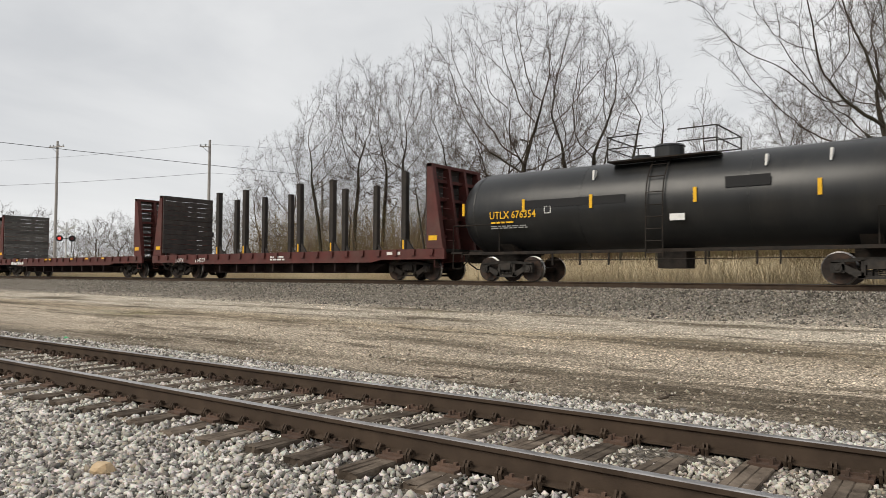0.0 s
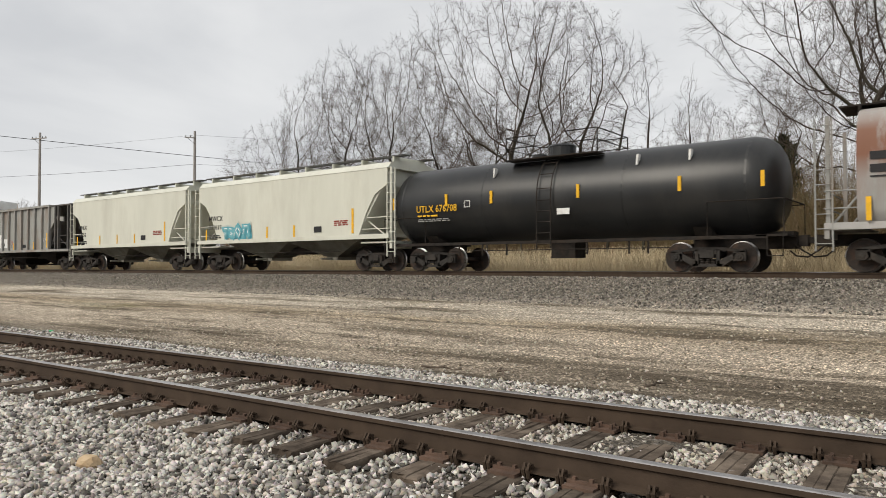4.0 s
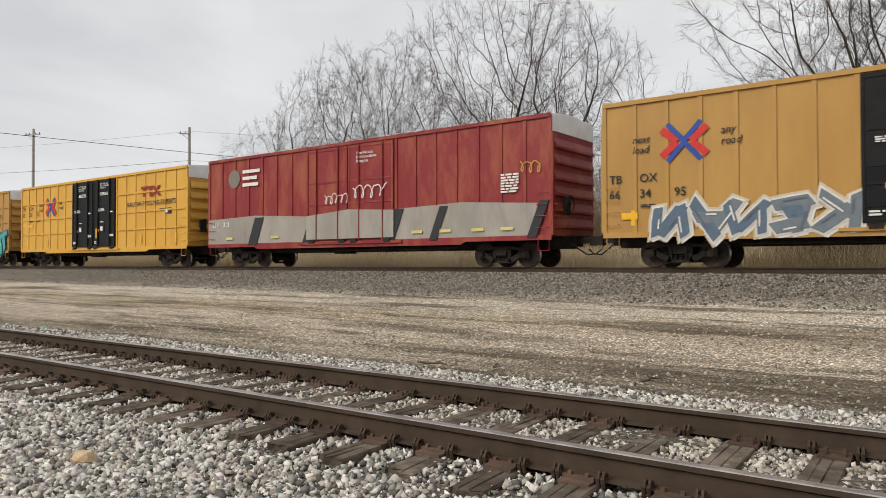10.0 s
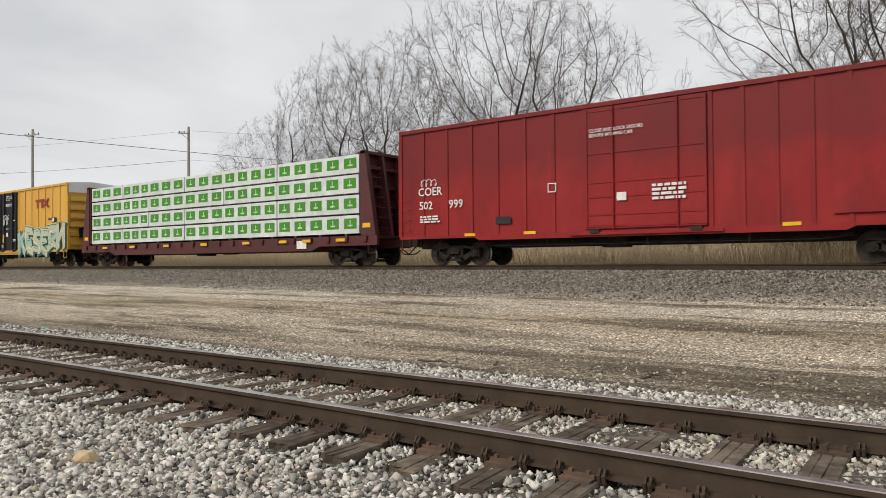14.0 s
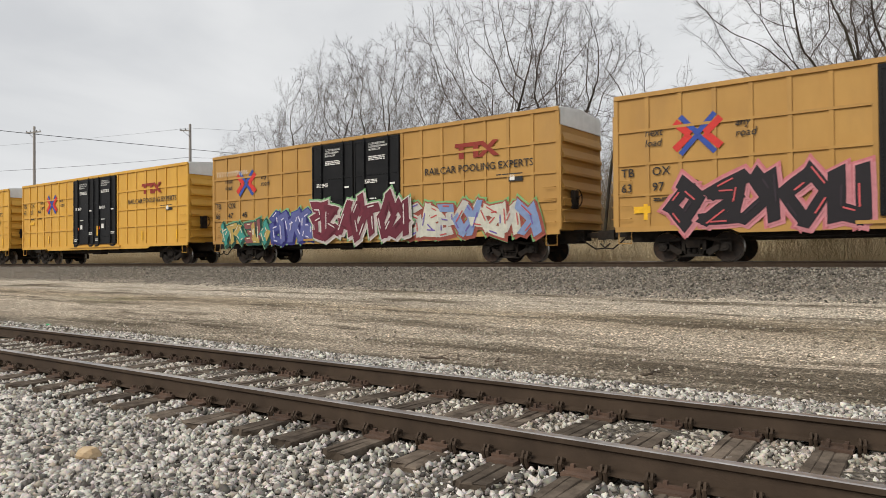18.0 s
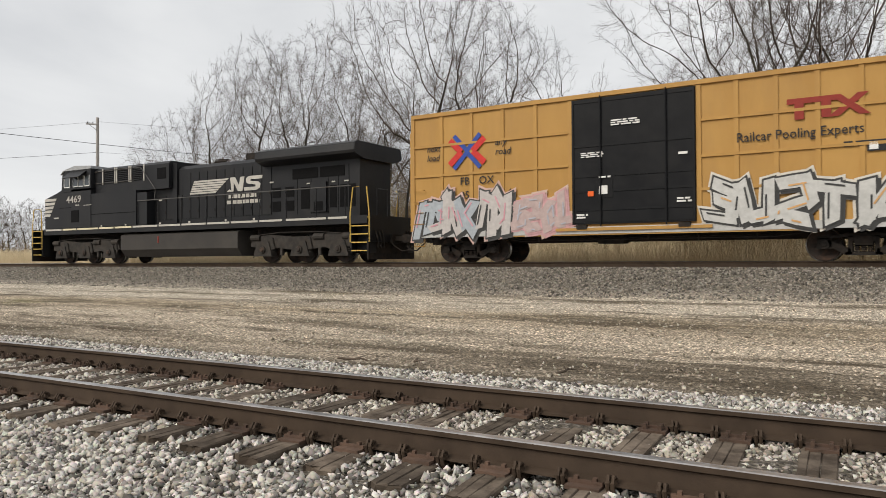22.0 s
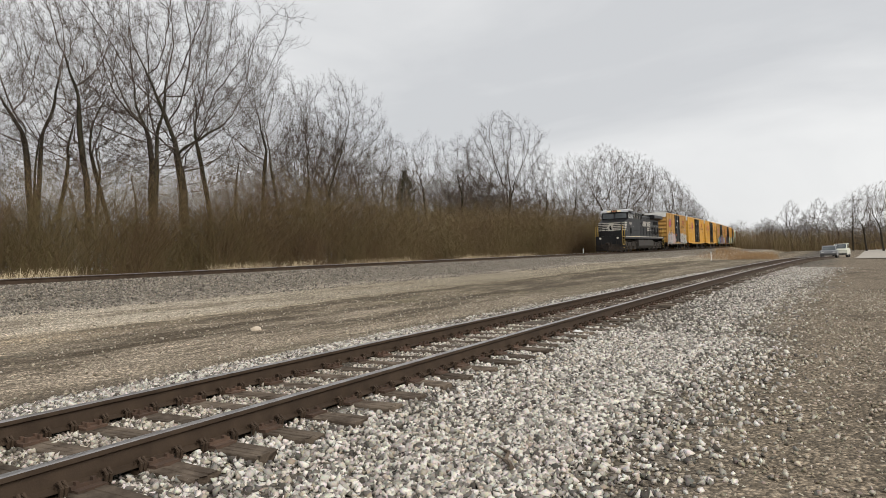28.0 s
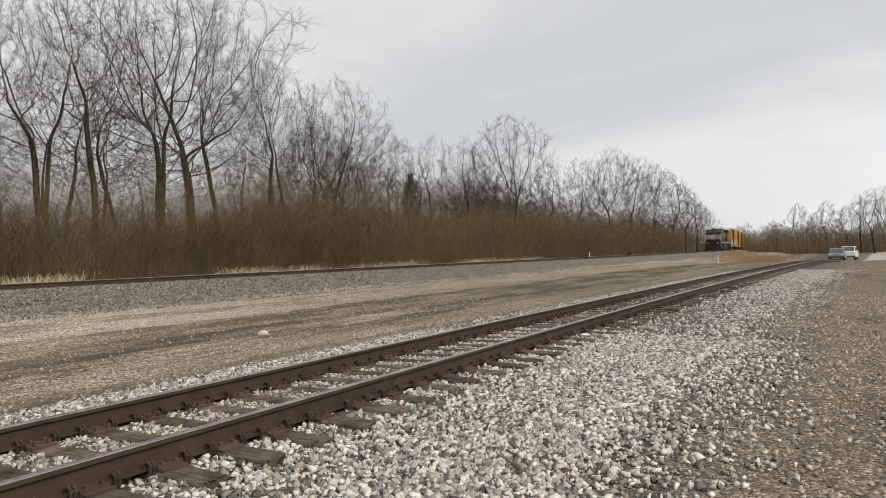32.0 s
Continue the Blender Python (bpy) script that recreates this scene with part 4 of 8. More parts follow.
def box_car(label, off, paint_mat, length=18.4, door=(6.9, 11.73), door_mat=None, ribs="grid", top=5.03, number=None, slogan=None, emblem=True, end_top=True, leaves=2, sill=0.80, truck=2.2, group="box cars of the train", deco=True, small=True, low=None, fresh=False):
    door_mat = door_mat or DOOR_BLACK
    car = thing("box_car", label, "box car", group)
    CARS.append((car, off + length / 2))
    h = length / 2
    Y = -1.55
    b = Geo().box(-h, h, Y, 1.55, 1.05, top - 0.06)
    part("body", b, paint_mat, car)
    # side sill, deeper between the trucks
    g = Geo().box(-h, h, Y - 0.05, Y - 0.002, sill + 0.10, 1.06)
    g.prism([(-h + truck + 1.4, sill), (h - truck - 1.4, sill), (h - truck - 1.2, sill + 0.10), (-h + truck + 1.2, sill + 0.10)], Y - 0.05, Y - 0.01)
    part("side_sill", g, paint_mat, car)
    g = Geo().box(-h, h, Y - 0.065, Y - 0.002, top - 0.13, top)
    part("top_rail", g, paint_mat, car)
    g = Geo().prism_x([(-1.50, top - 0.02), (1.50, top - 0.02), (1.50, top + 0.02), (0, top + 0.13), (-1.50, top + 0.02)], -h, h)
    for i in range(14):
        x = -h + 0.3 + (length - 0.6) * i / 13
        g.prism_x([(-1.48, top + 0.02), (0, top + 0.13), (1.48, top + 0.02), (1.48, top + 0.05), (0, top + 0.16), (-1.48, top + 0.05)], x - 0.04, x + 0.04)
    part("roof", g, WHITE if end_top else paint_mat, car, "pale galvanised roof")
    d0, d1 = door[0] - h, door[1] - h
    # posts and belt rails
    zs = (2.0, 2.92, 3.92) if ribs == "grid" else ()
    for lo, hi, n in ((-h, d0, max(3, round((d0 + h) / 1.06))), (d1, h, max(3, round((h - d1) / 0.92)))):
        for i in range(n + 1):
            x = lo + 0.05 + (hi - lo - 0.1) * i / n
            w = 0.06 if 0 < i < n else 0.065
            part("side_post", Geo().box(x - w, x + w, Y - 0.038, Y - 0.001, 1.06, top - 0.13), paint_mat, car)
        for z in zs:
            part("belt_rail", Geo().box(lo + 0.1, hi - 0.1, Y - 0.050, Y - 0.001, z - 0.04, z + 0.04), paint_mat, car)
    if low:
        # the lower half painted over, post by post
        for lo, hi in ((-h + 0.02, d0), (d1, h - 0.5)):
            part("overpaint", Geo().prism([(lo, 0.92), (hi, 0.92), (hi, 2.12), ((lo + hi) / 2, 2.3), (lo, 2.2)], Y - 0.048, Y - 0.044), low, car, "dull grey overpaint on the lower side")
        part("overpaint", Geo().prism([(d0, 1.14), (d1, 1.14), (d1, 2.18), ((d0 + d1) / 2, 2.3), (d0, 2.12)], Y - 0.122, Y - 0.118), low, car)
    # doors
    for k in range(leaves):
        a = d0 + (d1 - d0) * k / leaves + 0.03
        c = d0 + (d1 - d0) * (k + 1) / leaves - 0.03
        o = part("door", Geo().box(a, c, Y - 0.085, Y - 0.002, 1.12, top - 0.17), door_mat, car, "closed plug door with locking bars")
        g = Geo()
        for x in (a + 0.04, c - 0.04, a + (c - a) * 0.25, a + (c - a) * 0.78):
            g.box(x - 0.03, x + 0.03, Y - 0.115, Y - 0.086, 1.16, top - 0.2)
        for z in (1.2, 1.55, 2.1, 2.55, 3.45, top - 0.26):
            g.box(a + 0.05, c - 0.05, Y - 0.105, Y - 0.086, z - 0.03, z + 0.03)
        part("door_frame", g, door_mat, o)
        for x in (a + (c - a) * 0.25, a + (c - a) * 0.78):
            part("locking_bar", Geo().tube([(x, Y - 0.14, 1.05), (x, Y - 0.14, top - 0.12)], 0.022, 6), door_mat, o)
        for x in (a + 0.3, c - 0.3):
            part("door_roller", Geo().box(x - 0.16, x + 0.16, Y - 0.15, Y - 0.03, 0.98, 1.10), UNDER, o)
        if deco:
            part("gear_plate", Geo().box(a + 0.75, a + 1.25, Y - 0.10, Y - 0.086, 1.9, 2.4), door_mat, o)
            marks(o, Y - 0.118, [(a + 0.5, a + 0.68, 1.95, 2.1)], P_ORANGE, "placard")
            marks(o, Y - 0.118, [(a + 0.85, a + 1.1, 2.0, 2.25)], P_WHITE, "placard")
            fine_print(o, Y - 0.118, a + 0.3 + 0.25 * k, 3.22, 3, 0.7, P_WHITE, 0.035, k + 3)
            marks(o, Y - 0.118, [(c - 0.45, c - 0.2, 3.0, 3.07)], P_WHITE, "label")
            fine_print(o, Y - 0.118, a + 0.85, 2.48, 1, 0.35, P_WHITE, 0.05, k + 9)
            fine_print(o, Y - 0.118, a + (c - a) * 0.34, 4.12, 3, 0.85, P_WHITE, 0.04, k + 15)
            if k == 1:
                marks(o, Y - 0.118, [(a + 0.32, a + 0.46, 1.6, 2.15)], P_YEL, "reflector")
            fine_print(o, Y - 0.118, a + 0.15, 1.38, 2, 0.35, P_WHITE, 0.05, k + 5)
            fine_print(o, Y - 0.118, c - 0.5, 1.75, 2, 0.4, P_WHITE, 0.05, k + 7)
    g = Geo().box(d0 - 0.5, d1 + 0.4, Y - 0.12, Y - 0.04, 0.93, 1.02)
    part("door_track", g, paint_mat, car)
    if deco and leaves == 2:
        c0 = (d0 + d1) / 2
        lettering(car, "CLOSE THIS DOOR\nBEFORE CLOSING\nMAIN DOOR", d0 + 0.82, 4.56, 0.115, P_WHITE, Y - 0.125, 0.85)
        lettering(car, "CLOSE AND LOCK\nBOTH DOORS BEFORE\nMOVING CAR", c0 + 0.85, 4.60, 0.115, P_WHITE, Y - 0.125, 0.95)
    # ends: ridges across, a white band at the top
    for s in (-1, 1):
        for i in range(6):
            z = 1.45 + i * 0.52
            part("end_ridge", Geo().prism([(s * (h + 0.002), z - 0.17), (s * (h + 0.11), z - 0.13), (s * (h + 0.11), z - 0.05), (s * (h + 0.002), z + 0.2)][::s], -1.42, 1.42), paint_mat, car)
        part("end_panel", Geo().box(min(s * (h + 0.002), s * (h + 0.04)), max(s * (h + 0.002), s * (h + 0.04)), -1.5, 1.5, top - 0.58, top - 0.02), WHITE if end_top else paint_mat, car)
        part("end_post", Geo().box(min(s * (h + 0.002), s * (h + 0.06)), max(s * (h + 0.002), s * (h + 0.06)), -1.58, -1.46, 1.06, top - 0.6), paint_mat, car)
        for i in range(4):
            z = 1.3 + i * 0.38
            part("end_rung", Geo().tube([(s * (h + 0.06), -1.5, z), (s * (h + 0.14), -1.5, z), (s * (h + 0.14), -1.0, z), (s * (h + 0.06), -1.0, z)], 0.014, 5), paint_mat, car)
        grabs(car, (s * (h - 0.32),), Y - 0.05, (1.3, 1.68, 2.06, 2.44), 0.2, paint_mat)
        # step below the corner
        x = s * (h - 0.3)
        part("sill_step", Geo().tube([(x - 0.2, Y, 0.95), (x - 0.2, Y - 0.02, 0.55), (x + 0.2, Y - 0.02, 0.55), (x + 0.2, Y, 0.95)], 0.02, 5), paint_mat, car)
        part("end_platform", Geo().box(min(s * h, s * (h + 0.35)), max(s * h, s * (h + 0.35)), -0.6, 0.6, 1.02, 1.06), UNDER, car)
        add_coupler(car, s * (h + 0.1), s)
        add_truck(car, s * (h - truck))
    rim = [(h + 0.26, -0.75 + 0.27 * math.cos(q), 2.1 + 0.27 * math.sin(q)) for q in np.linspace(0, 2 * math.pi, 15)]
    wheel = Geo().tube(rim, 0.02, 6)
    for q in (0.5, 2.6, 4.7):
        wheel.tube([(h + 0.24, -0.75, 2.1), (h + 0.26, -0.75 + 0.26 * math.cos(q), 2.1 + 0.26 * math.sin(q))], 0.016, 5)
    part("brake_wheel", wheel.tube([(h + 0.1, -0.75, 2.1), (h + 0.28, -0.75, 2.1)], 0.05, 8), UNDER, car, "dark spoked hand-brake wheel")
    part("brake_box", Geo().box(h + 0.08, h + 0.20, -0.93, -0.6, 1.75, 2.35, bev=0.02), UNDER, car)
    part("center_sill", Geo().box(-h, h, -0.25, 0.25, 0.62, 1.04), UNDER, car)
    g = Geo()
    for y, z in ((-1.2, 0.72), (-1.35, 0.66)):
        g.tube([(-h + truck + 1.3, y, z + 0.1), (-h + truck + 2, y, z), (h - truck - 2, y, z), (h - truck - 1.3, y, z + 0.1)], 0.016, 5)
    g.box(-1.3, -0.5, -1.0, -0.5, 0.55, 0.95)
    g.tube([(0.6, -0.8, 0.75), (1.6, -0.8, 0.75)], 0.16, 10)
    for x in (-3.1, 0.3, 3.2):
        g.box(x - 0.03, x + 0.03, -1.36, -1.30, 0.62, 0.95)
    part("brake_rigging", g, UNDER, car)
    if emblem:
        e = -h + 3.98 if fresh else d0 - 4.5 if length > 17 else d0 - 3.7
        arrow_emblem(car, e + 0.1, 3.64, 1.16, 1.14, Y - 0.042)
        lettering(car, "next\nload", e - 1.45, 3.72, 0.31, P_BLACK, Y - 0.042, 0.66, 0.2)
        lettering(car, "any\nroad", e + 1.12, 3.76, 0.31, P_BLACK, Y - 0.042, 0.66, 0.2)
        owner_emblem(car, d1 + 2.55 * (h - d1) / 6.7, 3.66, 1.72, 0.55, Y - 0.042, P_DKRED)
    if slogan:
        lettering(car, slogan, d1 + 1.15 * (h - d1) / 6.7, 3.20, 0.36, P_BLACK, Y - 0.042, (h - d1) * 0.69)
    if number:
        z = 3.55 if fresh else 2.55
        for line in number:
            for dx, word in line:
                lettering(car, word, -h + dx, z, 0.36, P_BLACK, Y - 0.042)
            z -= 0.40 if fresh else 0.46
    if small:
        fine_print(car, Y - 0.042, -h + 1.2, 2.86 if fresh else 1.85, 2, 0.45, P_BLACK, 0.035, 11)
        fine_print(car, Y - 0.042, -h + 2.15, 2.86 if fresh else 1.85, 2, 0.45, P_BLACK, 0.035, 13)
        marks(car, Y - 0.042, [(-h + 1.12, -h + 1.66, 2.46, 2.64) if fresh else (-h + 0.6, -h + 1.1, 1.45, 1.65)], P_YEL, "caution_label")
        fine_print(car, Y - 0.042, h - 2.4, 2.95, 2, 0.5, P_BLACK, 0.05, 12)
        marks(car, Y - 0.042, [(h - 1.9, h - 1.35, 2.72, 3.0)], P_BLACK, "data_panel")
        marks(car, Y - 0.046, [(h - 1.85, h - 1.66, 2.76, 2.96)], P_WHITE, "data_panel")
        marks(car, Y - 0.042, [(-h + x, -h + x + 0.12, 1.25, 1.72) for x in (0.9, 3.6)] + [(h - x, h - x + 0.12, 1.25, 1.72) for x in (1.0, 4.2)], P_YEL, "reflector")
    return car


def boxes_of_train():
    NEW = "clean yellow box car with black double plug doors"
    OLD = "faded yellow box car, black doors, bright graffiti along its base"
    S1, S2 = "RAILCAR POOLING EXPERTS", "Railcar Pooling Experts"

    def num(a, b, c, sp=1.0):
        return [[(0.2, "TB"), (1.16, "OX")], [(0.2, a), (1.16, b), (2.2, c)]]

    box_car(NEW, 265.5, YELLOW, number=num("63", "40", "00"), slogan=S1, fresh=True)
    c = box_car(OLD, 245.2, YELLOW_OLD, number=num("64", "46", "31"), slogan=S1, fresh=True)
    Yg = -1.594
    graffiti(c, -7.9, -2.4, 0.95, 2.45, Yg, (0.10, 0.55, 0.58), (0.75, 0.78, 0.75), [(0.015, 0.015, 0.018)], [(0.75, 0.78, 0.75), (0.10, 0.55, 0.58)], 5, 3)
    graffiti(c, 3.0, 7.0, 0.95, 2.5, Yg, (0.05, 0.30, 0.55), (0.25, 0.06, 0.14), [(0.75, 0.68, 0.72)], [(0.6, 0.25, 0.45), (0.8, 0.8, 0.8)], 6, 4)
    graffiti(c, 6.8, 8.9, 0.95, 2.2, Yg - 0.02, (0.35, 0.20, 0.55), (0.15, 0.08, 0.35), [(0.55, 0.45, 0.70)], [(0.15, 0.08, 0.35)], 7, 3)
    c = box_car(OLD, 224.8, YELLOW_OLD, ribs="vert", number=num("66", "34", "95"), slogan=S2)
    graffiti(c, -7.6, -2.4, 0.82, 2.0, Yg, (0.6, 0.52, 0.42), (0.62, 0.60, 0.56), [(0.13, 0.19, 0.27), (0.20, 0.24, 0.28)], [(0.65, 0.62, 0.58), (0.10, 0.12, 0.15)], 8, 4)
    graffiti(c, 2.6, 9.0, 0.82, 2.3, Yg, (0.6, 0.50, 0.38), (0.62, 0.60, 0.56), [(0.10, 0.11, 0.12), (0.16, 0.23, 0.33), (0.6, 0.52, 0.40)], [(0.65, 0.62, 0.58), (0.08, 0.09, 0.1)], 9, 6)
    c = box_car("worn red box car, lower half painted over in grey", 204.6, RED_OLD, door_mat=RED_OLD, ribs="vert", emblem=False, deco=False, small=False, low=GREY_PRIMER)
    part("crest", Geo().tube([(-7.25, -1.586, 4.05), (-7.25, -1.595, 4.05)], 0.42, 16), paint((0.20, 0.17, 0.15)), c, "round grey crest")
    marks(c, -1.616, [(-6.6, -5.4, 4.25, 4.4), (-6.6, -5.6, 3.95, 4.1), (-6.6, -5.5, 3.65, 3.8)], P_WHITE, "owner_mark")
    lettering(c, "218", -8.85, 1.85, 0.32, P_WHITE, -1.62)
    lettering(c, "313", -8.05, 1.85, 0.32, P_WHITE, -1.62)
    lettering(c, "Close And Lock\nBoth Doors Before\nMoving Car", 0.6, 4.45, 0.16, P_WHITE, -1.68, 1.3)
    scrawl(c, -1.2, 2.5, 1.4, 0.5, -1.70, P_WHITE, 3)
    scrawl(c, 0.4, 2.6, 1.8, 0.7, -1.70, P_WHITE, 4)
    scrawl(c, 8.0, 3.1, 0.9, 0.5, -1.616, paint((0.55, 0.33, 0.05)), 5)
    for x, w in ((-6.2, 0.6), (-2.6, 0.5), (1.9, 0.6), (4.2, 0.35), (8.3, 0.35)):
        part("sprayed_bar", Geo().prism([(x, 0.98), (x + w, 0.98), (x + w + 0.5, 2.2), (x + 0.5, 2.2)], -1.632, -1.618), paint((0.03, 0.03, 0.035)), c)
    marks(c, -1.64, [(x, x + 0.5, 1.25, 1.36) for x in (-7.8, -4.6, 3.4, 4.7, 6.1, 7.3)], paint((0.6, 0.52, 0.2)), "reflector")
    fine_print(c, -1.616, 7.3, 3.1, 7, 0.7, P_WHITE, 0.06, 21)
    box_car(NEW, 184.4, YELLOW, number=num("63", "20", "53"), slogan=S1, fresh=True)
    c = box_car(OLD, 164.1, YELLOW_OLD, number=num("64", "30", "30"), slogan=S1)
    graffiti(c, -7.6, -2.2, 0.85, 1.95, Yg, (0.62, 0.62, 0.66), (0.10, 0.18, 0.34), [(0.62, 0.60, 0.66), (0.45, 0.55, 0.70)], [(0.10, 0.18, 0.34), (0.75, 0.75, 0.75)], 12, 6)
    graffiti(c, 2.7, 8.9, 0.78, 2.3, Yg, (0.35, 0.10, 0.32), (0.01, 0.04, 0.05), [(0.06, 0.50, 0.48), (0.05, 0.42, 0.45)], [(0.35, 0.50, 0.08), (0.01, 0.04, 0.05), (0.3, 0.7, 0.65)], 13, 7)
    c = box_car("plain dark red box car with a single sliding door", 143.6, RED, door=(7.62, 11.4), door_mat=RED, ribs="vert", leaves=1, emblem=False, deco=False, small=False, sill=0.87)
    lettering(c, "COER", -8.3, 2.55, 0.42, P_WHITE, -1.60)
    lettering(c, "502", -8.25, 2.05, 0.42, P_WHITE, -1.60)
    lettering(c, "999", -6.9, 2.05, 0.42, P_WHITE, -1.60)
    fine_print(c, -1.616, -8.2, 1.75, 3, 0.9, P_WHITE, 0.06, 31)
    lettering(c, "CLOSE AND LOCK DOORS\nBEFORE MOVING CAR", -1.4, 4.1, 0.15, P_WHITE, -1.69, 1.6)
    fine_print(c, -1.69, 0.6, 2.3, 4, 1.0, P_WHITE, 0.08, 32)
    marks(c, -1.69, [(-0.5, -0.2, 1.95, 2.2)], P_WHITE, "placard")
    marks(c, -1.616, [(x, x + 0.45, 1.02, 1.12) for x in (-6.2, -3.8, 4.1, 7.6)], P_YEL, "reflector")
    marks(c, -1.60, [(-2.9, -2.6, 2.35, 2.38), (-2.9, -2.6, 2.62, 2.65), (-2.9, -2.87, 2.38, 2.62), (-2.63, -2.6, 2.38, 2.62)], P_WHITE, "inspection_frame")
    scrawl(c, -8.2, 2.85, 0.8, 0.35, -1.60, P_WHITE, 37)
    fine_print(c, -1.60, 7.6, 2.2, 5, 0.5, P_WHITE, 0.05, 38)
    marks(c, -1.616, [(-4.9, -4.3, 1.4, 1.65)], P_BLACK, "data_panel")
    part("raised_panel", Geo().box(5.3, 6.7, -1.63, -1.556, 1.3, 4.7), RED, c)
    c = box_car("yellow box car with black doors and pale green graffiti", 99.2, YELLOW, ribs="vert", number=[[(1.9, "TB"), (2.7, "OX")], [(1.3, "6"), (1.9, "66"), (2.7, "70"), (3.7, "7")]])
    graffiti(c, -8.3, -5.6, 0.95, 2.3, Yg, (0.55, 0.55, 0.45), (0.12, 0.12, 0.10), [(0.70, 0.70, 0.55)], [(0.12, 0.12, 0.10)], 14, 6)
    graffiti(c, -5.3, -2.4, 0.8, 2.3, Yg, (0.35, 0.5, 0.45), (0.10, 0.16, 0.15), [(0.28, 0.45, 0.40)], [(0.6, 0.7, 0.62)], 15, 4)
    graffiti(c, 2.8, 8.9, 0.8, 2.6, Yg, (0.55, 0.60, 0.35), (0.03, 0.10, 0.09), [(0.62, 0.66, 0.48), (0.45, 0.62, 0.52)], [(0.05, 0.22, 0.20), (0.75, 0.75, 0.6)], 16, 5)
    scrawl(c, 0.5, 2.7, 1.0, 0.8, -1.70, P_WHITE, 6)
    scrawl(c, -2.0, 2.6, 1.3, 0.5, -1.70, paint((0.35, 0.35, 0.37)), 7)
    c = box_car(OLD, 78.8, YELLOW_OLD, number=num("63", "97", "53"), slogan=S1)
    graffiti(c, -7.6, -2.4, 0.85, 2.5, Yg, (0.55, 0.10, 0.20), (0.55, 0.22, 0.25), [(0.015, 0.012, 0.018)], [(0.5, 0.09, 0.10), (0.03, 0.02, 0.03)], 17, 4)
    graffiti(c, 2.6, 8.2, 0.85, 2.5, Yg, (0.06, 0.30, 0.22), (0.01, 0.05, 0.04), [(0.10, 0.45, 0.35), (0.55, 0.60, 0.50)], [(0.02, 0.10, 0.08), (0.45, 0.06, 0.06)], 18, 7)
    c = box_car(OLD, 58.5, YELLOW_OLD, number=num("66", "47", "45"), slogan=S1)
    graffiti(c, -8.6, -5.0, 0.82, 1.9, Yg, (0.05, 0.32, 0.18), (0.02, 0.08, 0.06), [(0.30, 0.10, 0.10), (0.55, 0.40, 0.12), (0.06, 0.35, 0.30)], [(0.6, 0.55, 0.4)], 19, 5)
    graffiti(c, -4.9, -2.3, 0.82, 2.2, Yg, (0.10, 0.42, 0.22), (0.03, 0.03, 0.18), [(0.08, 0.10, 0.34), (0.13, 0.15, 0.40)], [(0.6, 0.6, 0.75)], 20, 4)
    graffiti(c, -2.2, 2.9, 0.85, 2.6, -1.70, (0.06, 0.38, 0.18), (0.55, 0.50, 0.48), [(0.16, 0.024, 0.045), (0.20, 0.03, 0.055)], [(0.6, 0.55, 0.55), (0.08, 0.01, 0.02)], 21, 6)
    graffiti(c, 2.9, 8.4, 0.8, 2.2, Yg, (0.08, 0.42, 0.16), (0.30, 0.08, 0.06), [(0.70, 0.70, 0.60), (0.25, 0.35, 0.60), (0.6, 0.6, 0.55)], [(0.15, 0.10, 0.35), (0.45, 0.08, 0.08)], 22, 7)
    scrawl(c, -8.9, 4.0, 2.4, 0.3, -1.62, P_WHITE, 8)
    box_car(NEW, 38.0, YELLOW, number=num("63", "20", "44"), slogan=S1, fresh=True)
    box_car(NEW, 17.5, YELLOW, number=num("63", "20", "59"), slogan=S1, fresh=True)
    c = box_car("shorter yellow box car with one black door and white graffiti", 0.0, YELLOW_OLD, length=15.35, door=(5.77, 9.41), leaves=1, slogan=S2, number=[[(1.9, "FB"), (2.6, "OX")], [(1.3, "5"), (1.9, "05"), (2.7, "97"), (3.6, "4")]], truck=2.0)
    graffiti(c, -7.5, -4.0, 0.85, 2.3, Yg, (0.62, 0.42, 0.42), (0.06, 0.06, 0.06), [(0.66, 0.62, 0.60), (0.50, 0.55, 0.60)], [(0.06, 0.06, 0.06), (0.6, 0.3, 0.35)], 23, 5)
    graffiti(c, -3.9, -2.0, 0.9, 2.2, Yg, (0.6, 0.45, 0.42), (0.55, 0.32, 0.33), [(0.62, 0.48, 0.46)], [(0.4, 0.4, 0.45)], 24, 3)
    graffiti(c, 1.9, 7.3, 0.85, 2.2, Yg, (0.68, 0.68, 0.66), (0.05, 0.05, 0.05), [(0.70, 0.70, 0.68)], [(0.05, 0.05, 0.05), (0.6, 0.35, 0.15)], 25, 5)
    part("grimy_base", Geo().box(-7.66, 7.66, -1.616, -1.604, 0.84, 1.05), paint((0.45, 0.45, 0.44)), c)


boxes_of_train()

